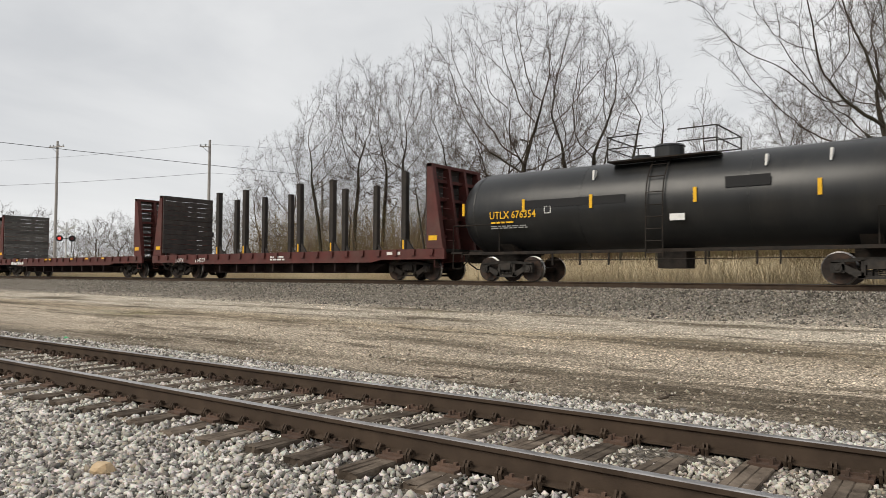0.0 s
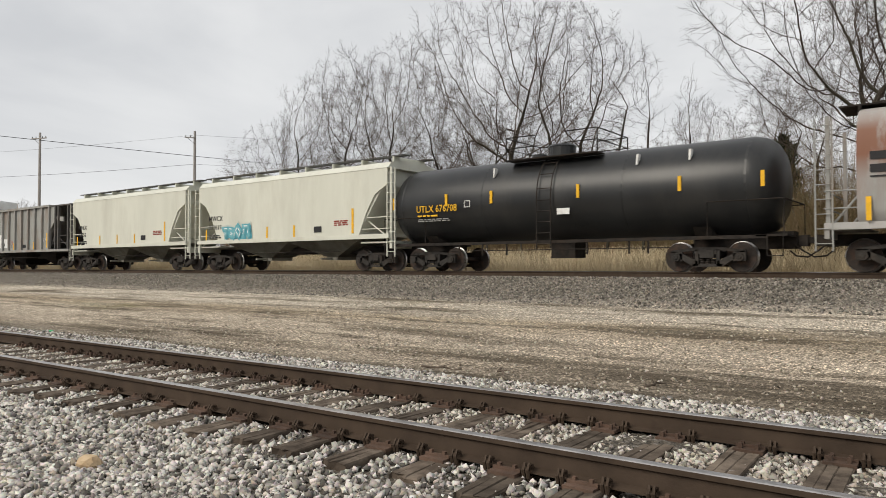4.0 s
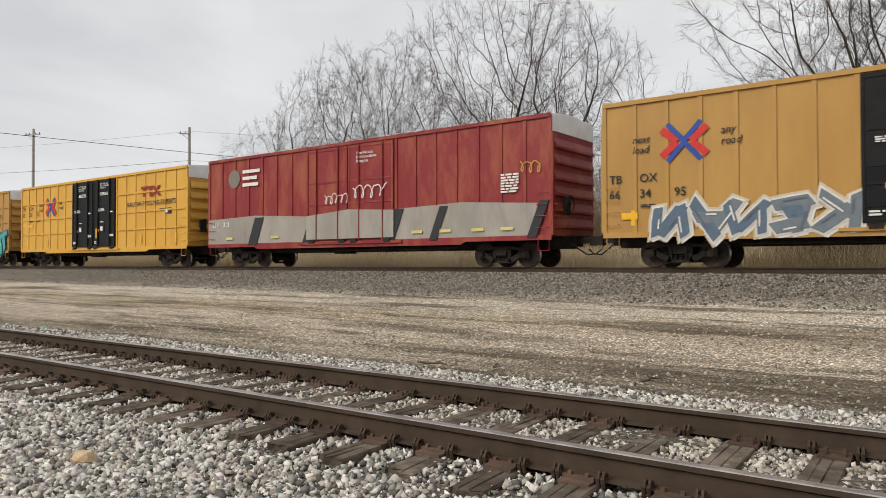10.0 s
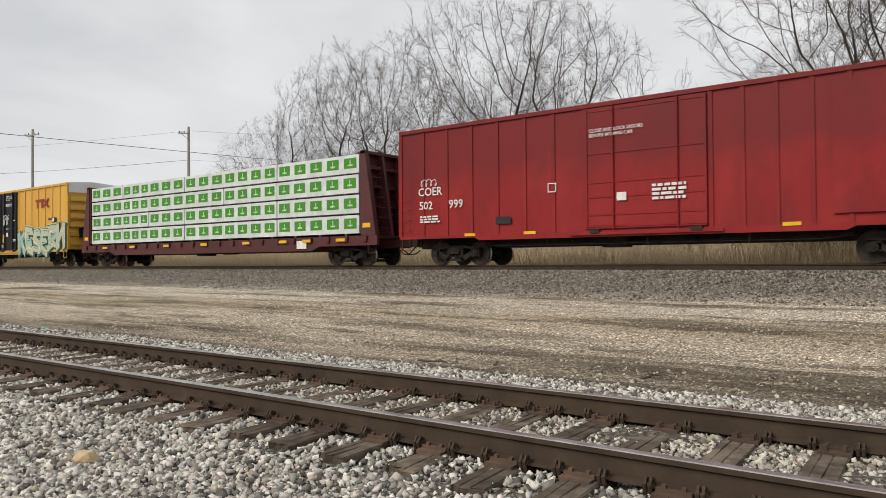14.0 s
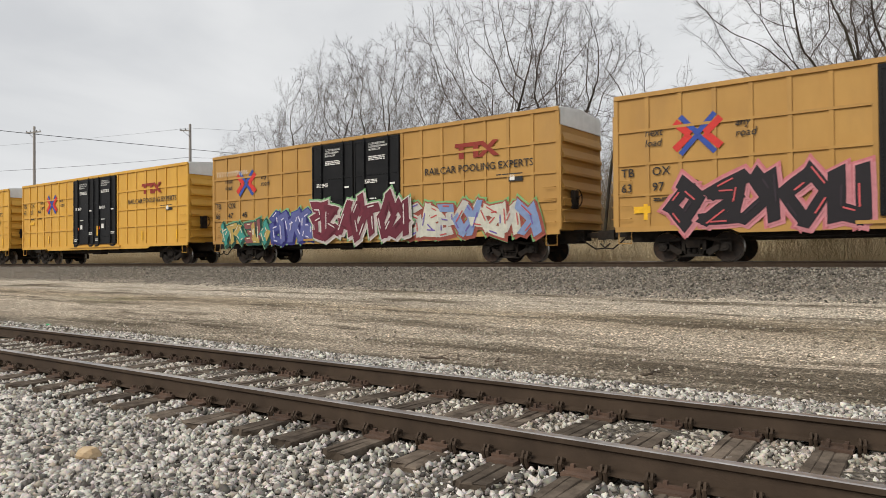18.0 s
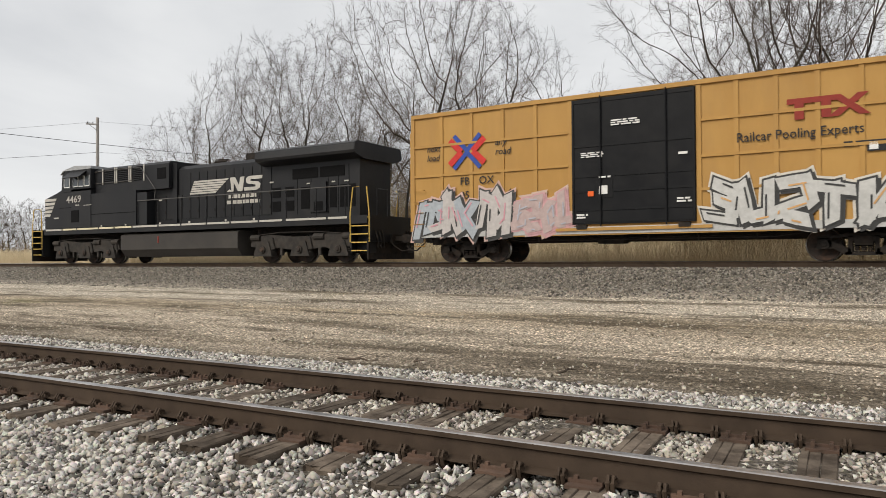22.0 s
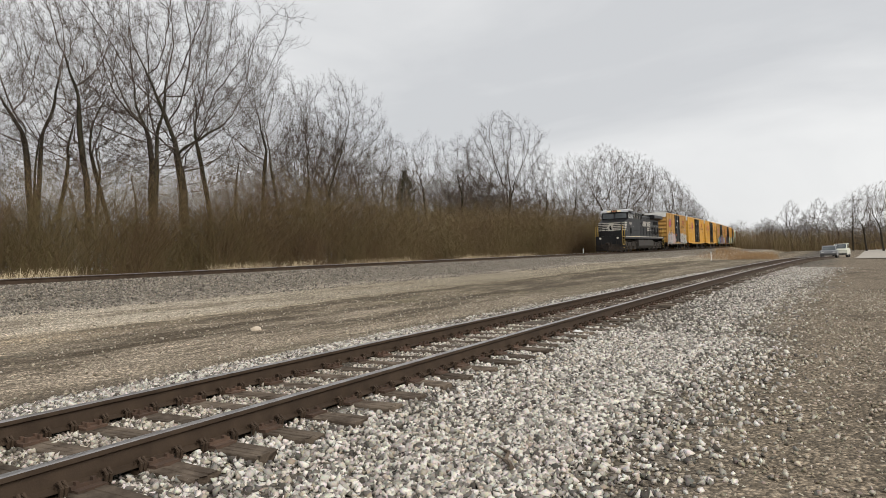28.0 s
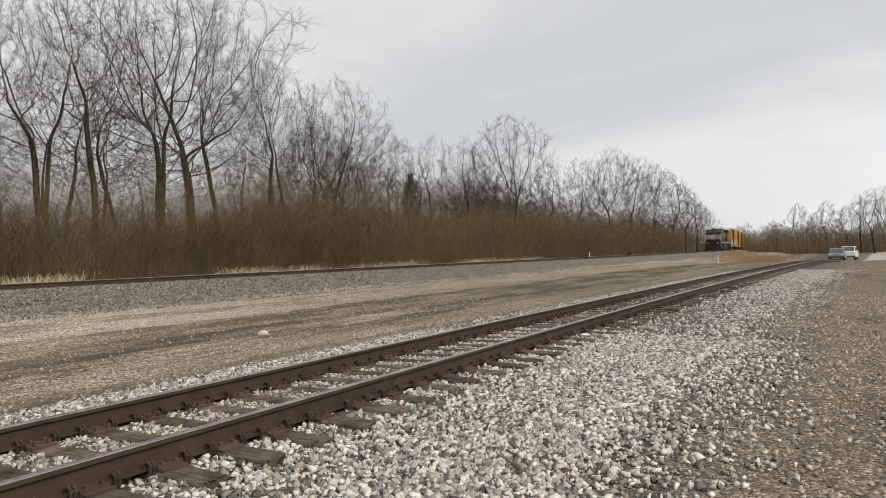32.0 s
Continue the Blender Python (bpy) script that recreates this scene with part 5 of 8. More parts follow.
# ---- tank cars ----
def tank_car(label, off, length=14.6, number="", bands=True):
    car = thing("tank_car", label, "tank car", "tank cars of the train")
    CARS.append((car, off + length / 2))
    h, r, zc = length / 2, 1.47, 2.47
    prof = [(-h, 0.02), (-h + 0.03, 0.55), (-h + 0.12, 0.95), (-h + 0.28, 1.22), (-h + 0.5, 1.39), (-h + 0.8, r)]
    full = prof + [(x, r) for x in np.linspace(-h + 3, h - 3, 6)] + [(-x, q) for x, q in prof[::-1]]
    g = Geo().tube([(x, 0, zc) for x, _ in full], [q for _, q in full], 40)
    part("tank", g, TANK_BLACK, car, "glossy black tank barrel", True)
    for x in (-h + 0.85, -2.6, 2.6, h - 0.85):
        part("weld_band", Geo().tube([(x - 0.03, 0, zc), (x + 0.03, 0, zc)], r + 0.006, 40), TANK_BLACK, car)
    # dome with valves, platform and rails
    part("dome", Geo().tube([(-0.15, 0, zc + r - 0.08), (-0.15, 0, zc + r + 0.36)], 0.46, 18).tube([(-0.15, 0, zc + r + 0.36), (-0.15, 0, zc + r + 0.42)], [0.50, 0.44], 18), TANK_BLACK, car, "round valve housing with lid")
    part("dome_base", Geo().tube([(-1.05, 0, zc + r - 0.05), (-1.05, 0, zc + r + 0.16)], 0.28, 14), TANK_BLACK, car)
    for s in (-1, 1):
        part("platform", Geo().box(-1.7, 1.7, s * 0.95 - 0.3, s * 0.95 + 0.3, zc + 1.32, zc + 1.36), UNDER, car)
    g = Geo()
    for x in (-1.7, 1.7):
        for y in (-1.2, 1.2):
            g.tube([(x, y, zc + 1.32), (x, y, zc + 2.12)], 0.022, 6)
        g.tube([(x, -1.2, zc + 2.12), (x, 1.2, zc + 2.12)], 0.022, 6)
        g.tube([(x, -1.2, zc + 1.75), (x, 1.2, zc + 1.75)], 0.018, 6)
    for x0, x1 in ((-1.7, -0.55), (0.55, 1.7)):
        for y in (-1.2, 1.2):
            for z in (1.75, 2.12):
                g.tube([(x0, y, zc + z), (x1, y, zc + z)], 0.02, 6)
    tagged(part("safety_rail", g, UNDER, car, "black pipe railing round the dome"), kind="stuff")
    # ladder down the side, bowed round the barrel
    g = Geo()
    ys = [-(r + 0.10) * math.cos(a) for a in np.linspace(0.0, 1.15, 8)]
    zs = [zc + (r + 0.10) * math.sin(a) for a in np.linspace(0.0, 1.15, 8)]
    for x in (-0.3, 0.22):
        g.tube([(x, -r - 0.12, 0.75), (x, -r - 0.10, zc)] + [(x, y, z) for y, z in zip(ys[1:], zs[1:])], 0.022, 5)
    for k in range(5):
        z = 0.9 + k * 0.36
        g.tube([(-0.3, -r - 0.12, z), (0.22, -r - 0.12, z)], 0.016, 5)
    for y, z in list(zip(ys, zs))[1::2]:
        g.tube([(-0.3, y, z), (0.22, y, z)], 0.016, 5)
    part("ladder", g, UNDER, car)
    # sills, end railings and cradles
    part("side_sill", Geo().box(-h + 0.3, h - 0.3, -1.40, -1.32, 0.93, 1.03), UNDER, car)
    for s in (-1, 1):
        part("stub_sill", Geo().box(min(s * (h - 2.6), s * (h + 0.15)), max(s * (h - 2.6), s * (h + 0.15)), -0.3, 0.3, 0.66, 1.15), UNDER, car)
        part("cradle", Geo().prism_x([(-1.25, 1.3), (-0.9, 0.95), (0.9, 0.95), (1.25, 1.3), (0.6, 1.12), (-0.6, 1.12)], s * (h - 2.1) - 0.25, s * (h - 2.1) + 0.25), UNDER, car)
        part("end_deck", Geo().box(min(s * (h - 0.6), s * (h + 0.2)), max(s * (h - 0.6), s * (h + 0.2)), -1.4, 1.4, 0.98, 1.04), UNDER, car)
        g = Geo()
        for y in (-1.38, 1.38):
            g.tube([(s * (h - 1.9), y, 1.0), (s * (h - 1.9), y, 2.0), (s * (h + 0.12), y, 2.0), (s * (h + 0.12), y, 1.0)], 0.022, 6)
        g.tube([(s * (h + 0.12), -1.38, 2.0), (s * (h + 0.12), 1.38, 2.0)], 0.02, 6)
        tagged(part("end_rail", g, UNDER, car), kind="stuff")
        part("sill_step", Geo().tube([(s * (h - 0.1) - 0.2, -1.4, 1.0), (s * (h - 0.1) - 0.2, -1.42, 0.45), (s * (h - 0.1) + 0.2, -1.42, 0.45), (s * (h - 0.1) + 0.2, -1.4, 1.0)], 0.02, 5), UNDER, car)
        add_coupler(car, s * (h + 0.1), s)
        add_truck(car, s * (h - 2.0), BOGIE)
    g = Geo()
    for x in (-3.6, -2.6, -1.6, 1.4, 2.8, 3.4):
        g.box(x - 0.025, x + 0.025, -1.38, -1.33, 0.55, 0.95)
    g.tube([(-h + 3, -1.36, 0.72), (h - 3, -1.36, 0.72)], 0.014, 5)
    g.box(-0.4, 0.5, -0.4, 0.4, 0.45, 1.0)
    part("brake_rigging", g, UNDER, car)
    # lettering below the barrel's widest line
    y = -r - 0.012
    low = -math.sqrt(r * r - 0.4 ** 2) - 0.03
    if number:
        lettering(car, number, -h + 1.55, zc - 0.30, 0.36, P_YEL, y - 0.006, 2.0)
    fine_print(car, low - 0.01, -h + 1.6, zc - 0.46, 1, 1.0, P_YEL, 0.06, 41)
    fine_print(car, low + 0.01, -h + 1.6, zc - 0.58, 2, 1.5, paint((0.22, 0.22, 0.21)), 0.04, 42)
    marks(car, y, [(-h + 3.75, -h + 4.0, zc - 0.20, zc + 0.04)], P_WHITE, "data_panel")
    marks(car, y - 0.003, [(-h + 3.775, -h + 3.975, zc - 0.175, zc + 0.015)], P_BLACK, "data_panel")
    for x in (-h + 0.35, -h + 2.95, -2.15, 1.15, 4.4, h - 0.4):
        zz, yy = zc + 0.10, -(r if abs(x) < h - 0.8 else 1.38) - 0.02
        part("reflector", Geo().box(x - 0.05, x + 0.05, yy - 0.01, yy + 0.02, zz - 0.22, zz + 0.22), P_YEL, car)
    if bands:
        part("sprayed_bar", Geo().box(-4.6, -1.0, y - 0.004, y + 0.02, zc + 0.0, zc + 0.26), paint((0.008, 0.008, 0.009)), car, "flat black painted-out patch")
        part("sprayed_bar", Geo().box(2.0, 3.2, y - 0.004, y + 0.02, zc + 0.24, zc + 0.55), paint((0.008, 0.008, 0.009)), car)
    for x in (-2.2, 3.0, 4.6):
        part("drip", Geo().prism([(x, zc + 0.8), (x + 0.05, zc + 0.8), (x + 0.09, zc + 1.12), (x + 0.02, zc + 1.12)], -1.28, -1.10), P_WHITE, car, "dried white spill")
    marks(car, y, [(0.4 + k * 1.0, 0.85 + k * 1.0, zc - 0.62, zc - 0.42) for k in (0,)], P_WHITE, "placard")
    return car


# ---- hopper cars ----
def bay(x0, x1, z0, z1, w=1.35, drop=0.42):
    """A sloping hopper outlet."""
    g = Geo()
    xm, k = (x0 + x1) / 2, 0.22
    top = [(x0, -w, z1), (x1, -w, z1), (x1, w, z1), (x0, w, z1)]
    low = [(xm - k, -w * drop, z0), (xm + k, -w * drop, z0), (xm + k, w * drop, z0), (xm - k, w * drop, z0)]
    for i in range(4):
        j = (i + 1) % 4
        g.quad([top[i], low[i], low[j], top[j]])
        g.quad([top[j], low[j], low[i], top[i]])
    g.quad(low)
    g.box(xm - 0.32, xm + 0.32, -0.62, 0.62, z0 - 0.10, z0 + 0.02)
    g.tube([(xm, -1.25, z0 - 0.04), (xm, 0, z0 - 0.04)], 0.05, 6)
    return g


def end_cage(car, s, h, deep, zt, mat, zb=1.15):
    """The open end over a truck: slope sheet, posts, ladder, platform."""
    x_in, x_out = s * (h - deep), s * h
    lo, hi = min(x_in, x_out), max(x_in, x_out)
    part("end_platform", Geo().box(lo, hi, -1.45, 1.45, zb - 0.06, zb), mat, car)
    part("end_sill", Geo().box(min(x_out, x_out - s * 0.12), max(x_out, x_out - s * 0.12), -1.5, 1.5, zb - 0.28, zb + 0.02), mat, car)
    for y in (-1.42, 1.42):
        part("end_post", Geo().box(min(x_out - s * 0.04, x_out - s * 0.14), max(x_out - s * 0.04, x_out - s * 0.14), y - 0.05, y + 0.05, zb, zt), mat, car)
    g = Geo()
    ladder(g, x_out - 0.23 if s > 0 else x_out - 0.2, x_out + 0.2 if s < 0 else x_out + 0.17, -1.5, 0.55, zt - 0.05, 9)
    part("ladder", g, mat, car)
    g = Geo()
    for y in (-1.3, 1.3):
        g.tube([(x_out - s * 0.1, y, zb + 0.0), (x_in, y, zb + 1.0)], 0.03, 6)
    for z in (0.5, 0.95):
        g.tube([(x_out - s * 0.02, -1.45, zb + z), (x_out - s * 0.02, 1.45, zb + z)], 0.02, 6)
        g.tube([(x_in, -1.48, zb + z), (x_out, -1.48, zb + z)], 0.02, 6)
    tagged(part("end_rail", g, mat, car), kind="stuff")


def hopper_underside(car, h, trucks, mat=None):
    part("center_sill", Geo().box(-h, h, -0.25, 0.25, 0.72, 1.02), mat or UNDER, car)
    for s in (-1, 1):
        add_coupler(car, s * (h + 0.05), s)
        add_truck(car, s * trucks, BOGIE)
    g = Geo()
    g.tube([(-h + 3, -1.3, 0.8), (h - 3, -1.3, 0.8)], 0.016, 5)
    part("brake_rigging", g, UNDER, car)


def small_covered_hopper(label, off, length, marks_text, seed, tag=None):
    car = thing("covered_hopper", label, "covered hopper", "pale covered hoppers")
    CARS.append((car, off + length / 2))
    h = length / 2 - 0.35
    zb, zt = 1.42, 4.02
    # side sheet with its cut-away arch towards the ends
    poly = [(-h + 0.1, 3.35), (-h + 0.75, 3.0), (-h + 1.2, 2.3), (-h + 1.6, zb), (h - 1.6, zb), (h - 1.2, 2.3), (h - 0.75, 3.0), (h - 0.1, 3.35), (h - 0.1, zt), (-h + 0.1, zt)]
    part("side_sheet", Geo().prism(poly, -1.56, -1.50), CREAM, car, "smooth cream side")
    part("side_sheet", Geo().prism(poly, 1.50, 1.56), CREAM, car)
    inner = Geo()
    inner.box(-h + 1.6, h - 1.6, -1.49, 1.49, zb, zt)
    for s in (-1, 1):
        inner.prism([(s * (h - 1.6), zb + 0.15), (s * (h - 0.35), 3.35), (s * (h - 0.35), zt), (s * (h - 1.6), zt)][::s], -1.49, 1.49)
    part("bin", inner, CREAM, car)
    g = Geo().prism_x([(-1.58, zt - 0.02), (1.58, zt - 0.02), (1.35, zt + 0.22), (0.6, zt + 0.36), (-0.6, zt + 0.36), (-1.35, zt + 0.22)], -h + 0.05, h - 0.05)
    part("roof", g, CREAM, car, "bowed cream roof")
    g = Geo().box(-h - 0.3, h + 0.3, -0.95, -0.6, zt + 0.50, zt + 0.54).box(-h - 0.3, h + 0.3, 0.6, 0.95, zt + 0.50, zt + 0.54)
    part("running_board", g, DARK_GREY, car, "grey roof walkway")
    for k in range(8):
        x = -h + 0.3 + (2 * h - 0.6) * k / 7
        part("walkway_bracket", Geo().box(x - 0.03, x + 0.03, -0.98, 0.98, zt + 0.2, zt + 0.50), CREAM, car)
    part("side_sill", Geo().box(-h, h, -1.60, -1.44, zb - 0.16, zb + 0.02), CREAM, car)
    for x0, x1 in ((-h + 2.0, -0.05), (0.05, h - 2.0)):
        part("outlet_bay", bay(x0 - 0.5, x1 + 0.5, 0.55, zb - 0.02), surf("grimy_cream_bay", (0.22, 0.21, 0.17), (0.32, 0.31, 0.26), 1.5, 0.7, dirt=(0.10, 0.08, 0.06), dirt_amount=0.7) if "grimy_cream_bay" not in bpy.data.materials else bpy.data.materials["grimy_cream_bay"], car, "grimy sloped discharge hopper")
    for s in (-1, 1):
        end_cage(car, s, h + 0.1, 1.7, zt, CREAM)
    hopper_underside(car, h + 0.1, h - 1.15)
    y = -1.57
    z = 2.35
    for line in marks_text:
        lettering(car, line, -h + (0.9 if len(marks_text[0]) == 4 else 0.9), z, 0.34, P_BLACK, y - 0.005)
        z -= 0.42
    fine_print(car, y - 0.002, -h + 0.95, 1.62, 2, 0.9, P_BLACK, 0.06, seed)
    marks(car, y - 0.002, [(-h + x, -h + x + 0.10, 1.45, 1.95) for x in (0.65, 3.3, 5.2, 7.0)] + [(h - 2.0, h - 1.88, 1.5, 2.5)], P_YEL, "reflector")
    marks(car, y - 0.002, [(h - 4.2, h - 3.75, 1.6, 1.85)], P_BLACK, "data_panel")
    fine_print(car, y - 0.002, h - 3.0, 2.0, 3, 0.8, P_DKRED, 0.05, seed + 1)
    if tag:
        graffiti(car, -h + 2.0, -h + 4.0, 1.48, 2.1, y - 0.004, (0.5, 0.62, 0.62), (0.10, 0.35, 0.42), [(0.22, 0.58, 0.65)], [(0.7, 0.75, 0.75)], seed, 3)
    return car


def open_grey_hopper(off, length=12.6):
    car = thing("open_hopper", "weathered grey ribbed hopper with rust streaks and graffiti", "hopper car")
    CARS.append((car, off + length / 2))
    h = length / 2 - 0.1
    zb, zt = 1.27, 3.95
    L0, L1 = -h - 0.05, h - 2.55
    part("side_sheet", Geo().box(L0 + 0.0, L1, -1.52, -1.46, zb, zt), GREY_HOPPER, car, "rust-streaked grey side sheet")
    part("side_sheet", Geo().box(L0 + 0.0, L1, 1.46, 1.52, zb, zt), GREY_HOPPER, car)
    part("bin", Geo().prism([(L0 + 1.6, 1.2), (L1 - 1.2, 1.2), (L1, 2.4), (L1, zt - 0.05), (L0 + 0.02, zt - 0.05), (L0 + 0.02, 2.6)], -1.45, 1.45), GREY_HOPPER, car)
    for i in range(11):
        x = L0 + 0.05 + (L1 - L0 - 0.1) * i / 10
        part("side_post", Geo().prism([(x - 0.06, zb + 0.02), (x + 0.06, zb + 0.02), (x + 0.06, zt - 0.02), (x - 0.06, zt - 0.02)], -1.64, -1.522), GREY_HOPPER, car)
    part("top_chord", Geo().box(L0, L1 + 0.1, -1.66, -1.44, zt - 0.03, zt + 0.10), GREY_HOPPER, car)
    part("side_sill", Geo().box(L0, h, -1.62, -1.44, zb - 0.14, zb), GREY_HOPPER, car)
    # end house with slope sheet, posts and roof plate
    for y0, y1 in ((-1.52, -1.46), (1.46, 1.52)):
        part("end_sheet", Geo().prism([(L1 + 0.002, 2.5), (L1 + 0.62, 3.08), (L1 + 1.7, 2.95), (L1 + 1.7, 3.25), (L1 + 0.75, 3.3), (L1 + 0.75, zt - 0.03), (L1 + 0.002, zt - 0.03)], y0, y1), GREY_HOPPER, car, "grey end sheet cut on the slant")
    part("end_wall", Geo().box(L1 + 0.7, L1 + 0.74, -1.45, 1.45, 2.9, zt - 0.03), DARK_GREY, car)
    part("slope_sheet", Geo().prism([(L1 - 0.2, 1.35), (L1 + 1.3, 3.0), (L1 + 1.2, 3.1), (L1 - 0.3, 1.5)], -1.4, 1.4), DARK_GREY, car)
    part("end_roof", Geo().box(L1 + 0.1, h + 0.1, -1.55, 1.55, zt - 0.02, zt + 0.06), DARK_GREY, car)
    for x in (L1 + 0.75, L1 + 1.15, h - 0.15):
        part("end_post", Geo().box(x - 0.07, x + 0.07, -1.6, -1.45, 1.15, zt), DARK_GREY, car)
        part("end_post", Geo().box(x - 0.07, x + 0.07, 1.45, 1.6, 1.15, zt), DARK_GREY, car)
    end_cage(car, 1, h + 0.1, 2.3, 3.9, DARK_GREY)
    end_cage(car, -1, h + 0.0, 1.2, 2.9, GREY_HOPPER)
    for x0, x1 in ((-h + 2.3, -0.3), (1.2, h - 2.6)):
        part("outlet_bay", bay(x0 - 0.3, x1 + 0.5, 0.38, 1.24, 1.4, 0.5), UNDER, car, "rusty black discharge hopper")
    hopper_underside(car, h + 0.1, h - 1.35)
    y = -1.525
    for k, t in enumerate((("MW", "30"), ("CX", "06"), ("", "44"))):
        x = L0 + 0.95 + k * 0.98
        part("number_panel", Geo().box(x - 0.08, x + 0.78, y - 0.006, y, 1.45 + (0.0 if k < 2 else 0), 2.35 if k < 2 else 2.05), WHITE, car, "white number panel")
        if t[0]:
            lettering(car, t[0], x, 1.95, 0.36, P_BLACK, y - 0.01)
        lettering(car, t[1], x, 1.55, 0.36, P_BLACK, y - 0.01)
    marks(car, -1.646, [(x, x + 0.1, 1.3, 1.75) for x in (L0 + 0.9, L0 + 4.85, L1 - 2.1)], P_YEL, "reflector")
    marks(car, -1.65, [(L1 - 0.25, L1 - 0.12, 1.35, 2.3)], P_YEL, "reflector")
    for sd, x, w, z, c in ((3, L0 + 3.7, 0.8, 1.6, (0.35, 0.05, 0.06)), (4, L0 + 4.2, 0.9, 1.4, (0.1, 0.1, 0.1)), (5, L1 - 1.2, 0.9, 1.7, (0.65, 0.65, 0.65)), (6, L1 - 3.2, 0.6, 1.6, (0.2, 0.4, 0.4))):
        scrawl(car, x, z, w, 0.35, y, paint(c), sd)
    marks(car, -1.53, [(L1 - 4.0, L1 - 3.45, 1.42, 1.62)], P_BLACK, "data_panel")


def long_covered_hopper(off, length=16.0):
    car = thing("covered_hopper", "rust-streaked grey cylindrical hopper with wide graffiti", "covered hopper")
    CARS.append((car, off + length / 2))
    h = length / 2 - 0.1
    b0, b1 = -h + 0.75, h - 1.45
    zb, zt = 1.25, 4.25

    side = [(-1.40, zb), (-1.52, 1.6), (-1.58, 2.2), (-1.58, 2.8), (-1.52, 3.3), (-1.38, 3.75), (-1.12, 4.08), (-0.75, zt)]
    poly = side + [(-y, z) for y, z in side[::-1]]
    part("barrel", Geo().prism_x(poly[::-1], b0, b1), RUST_HOPPER, car, "rounded pale grey side", True)
    for i in range(1, 8):
        x = b0 + (b1 - b0) * i / 8
        part("weld_seam", Geo().prism_x([(v * 1.003, z) for v, z in side[::-1]] + [(v * 0.97, z) for v, z in side], x - 0.02, x + 0.02), RUST_HOPPER, car)
    part("running_board", Geo().box(b0 - 0.5, b1 + 1.6, -0.7, 0.7, zt + 0.12, zt + 0.16), UNDER, car)
    for k in range(9):
        x = b0 + (b1 - b0) * k / 8
        part("walkway_bracket", Geo().box(x - 0.03, x + 0.03, -0.85, 0.85, zt - 0.1, zt + 0.14), UNDER, car)
    part("side_sill", Geo().box(-h, h, -1.52, -1.36, 1.10, 1.28), RUST_HOPPER, car)
    for k in range(4):
        w = (b1 - b0 - 1.6) / 4
        x0 = b0 + 0.9 + w * k
        part("outlet_bay", bay(x0 + 0.1, x0 + w - 0.1, 0.32, 1.12, 1.3, 0.4), UNDER, car, "black discharge hopper")
    end_cage(car, 1, h, 1.5, 4.15, GREY_HOPPER)
    end_cage(car, -1, h, 0.9, 4.05, GREY_HOPPER)
    part("end_plate", Geo().prism([(b1, 1.3), (b1 + 0.5, 2.4), (b1 + 0.4, 4.2), (b1, 4.2)], -1.2, 1.2), RUST_HOPPER, car)
    part("brake_box", Geo().box(h - 0.7, h - 0.3, -1.45, -0.9, 1.2, 2.0), GREY_HOPPER, car)
    hopper_underside(car, h, h - 1.7)
    y = -1.60
    # the railway's mark as one bent band laid on the bulge
    m = paint((0.055, 0.058, 0.058))
    x, z, t = b1 - 4.45, 2.15, 0.16
    line = [(0.75 + 0.72 * math.cos(q), 0.72 + 0.66 * math.sin(q)) for q in np.linspace(0.9, 2 * math.pi - 1.25, 22)]
    line += [(1.45, 0.12), (1.75, 0.35), (2.0, 0.8), (2.2, 1.25), (2.38, 1.36), (2.55, 1.25), (2.8, 0.75), (3.05, 0.22), (3.22, 0.08), (3.4, 0.22), (3.52, 0.75), (3.62, 1.4)]

    def skin(px, pz):
        return (px, float(np.interp(pz, [q[1] for q in side], [q[0] for q in side])) - 0.014, pz)

    g = Geo()
    for k, (px, pz) in enumerate(line):
        pa, pb = line[max(k - 1, 0)], line[min(k + 1, len(line) - 1)]
        d = Vector((pb[0] - pa[0], pb[1] - pa[1])).normalized() * t
        g.v += [skin(x + px - d.y * f, z + pz + d.x * f) for f in (-1, -0.33, 0.33, 1)]
    g.f = [(4 * k + j, 4 * k + j + 4, 4 * k + j + 5, 4 * k + j + 1) for k in range(len(line) - 1) for j in range(3)]
    g.mi = [0] * len(g.f)
    part("owner_mark", g, m, car, "thick bent dark band")
    bars = [(b0 + 0.3, b0 + 2.1, 2.82, 3.02), (b0 + 0.3, b0 + 2.1, 2.50, 2.70)]
    marks(car, y, bars, P_BLACK, "owner_name")
    marks(car, y, [(b0 + 0.3, b0 + 2.1, 2.38, 2.42)], P_BLACK)
    lettering(car, "376032", b0 + 1.0, 2.05, 0.3, P_BLACK, y - 0.004)
    graffiti(car, b0 + 2.6, b0 + 8.2, 1.32, 2.25, y + 0.02, (0.42, 0.43, 0.42), (0.06, 0.06, 0.06), [(0.42, 0.43, 0.41), (0.36, 0.37, 0.35)], [(0.06, 0.06, 0.06), (0.25, 0.32, 0.08)], 33, 5)
    graffiti(car, b0 + 8.4, b0 + 11.3, 1.3, 2.4, y + 0.02, (0.33, 0.34, 0.08), (0.05, 0.07, 0.18), [(0.08, 0.14, 0.36), (0.50, 0.40, 0.20)], [(0.6, 0.6, 0.6), (0.05, 0.05, 0.05)], 34, 3)
    scrawl(car, b0 + 11.5, 1.5, 1.2, 0.4, y, paint((0.08, 0.09, 0.09)), 35)
    scrawl(car, b1 - 0.9, 2.0, 0.7, 0.45, y, paint((0.05, 0.25, 0.22)), 36)
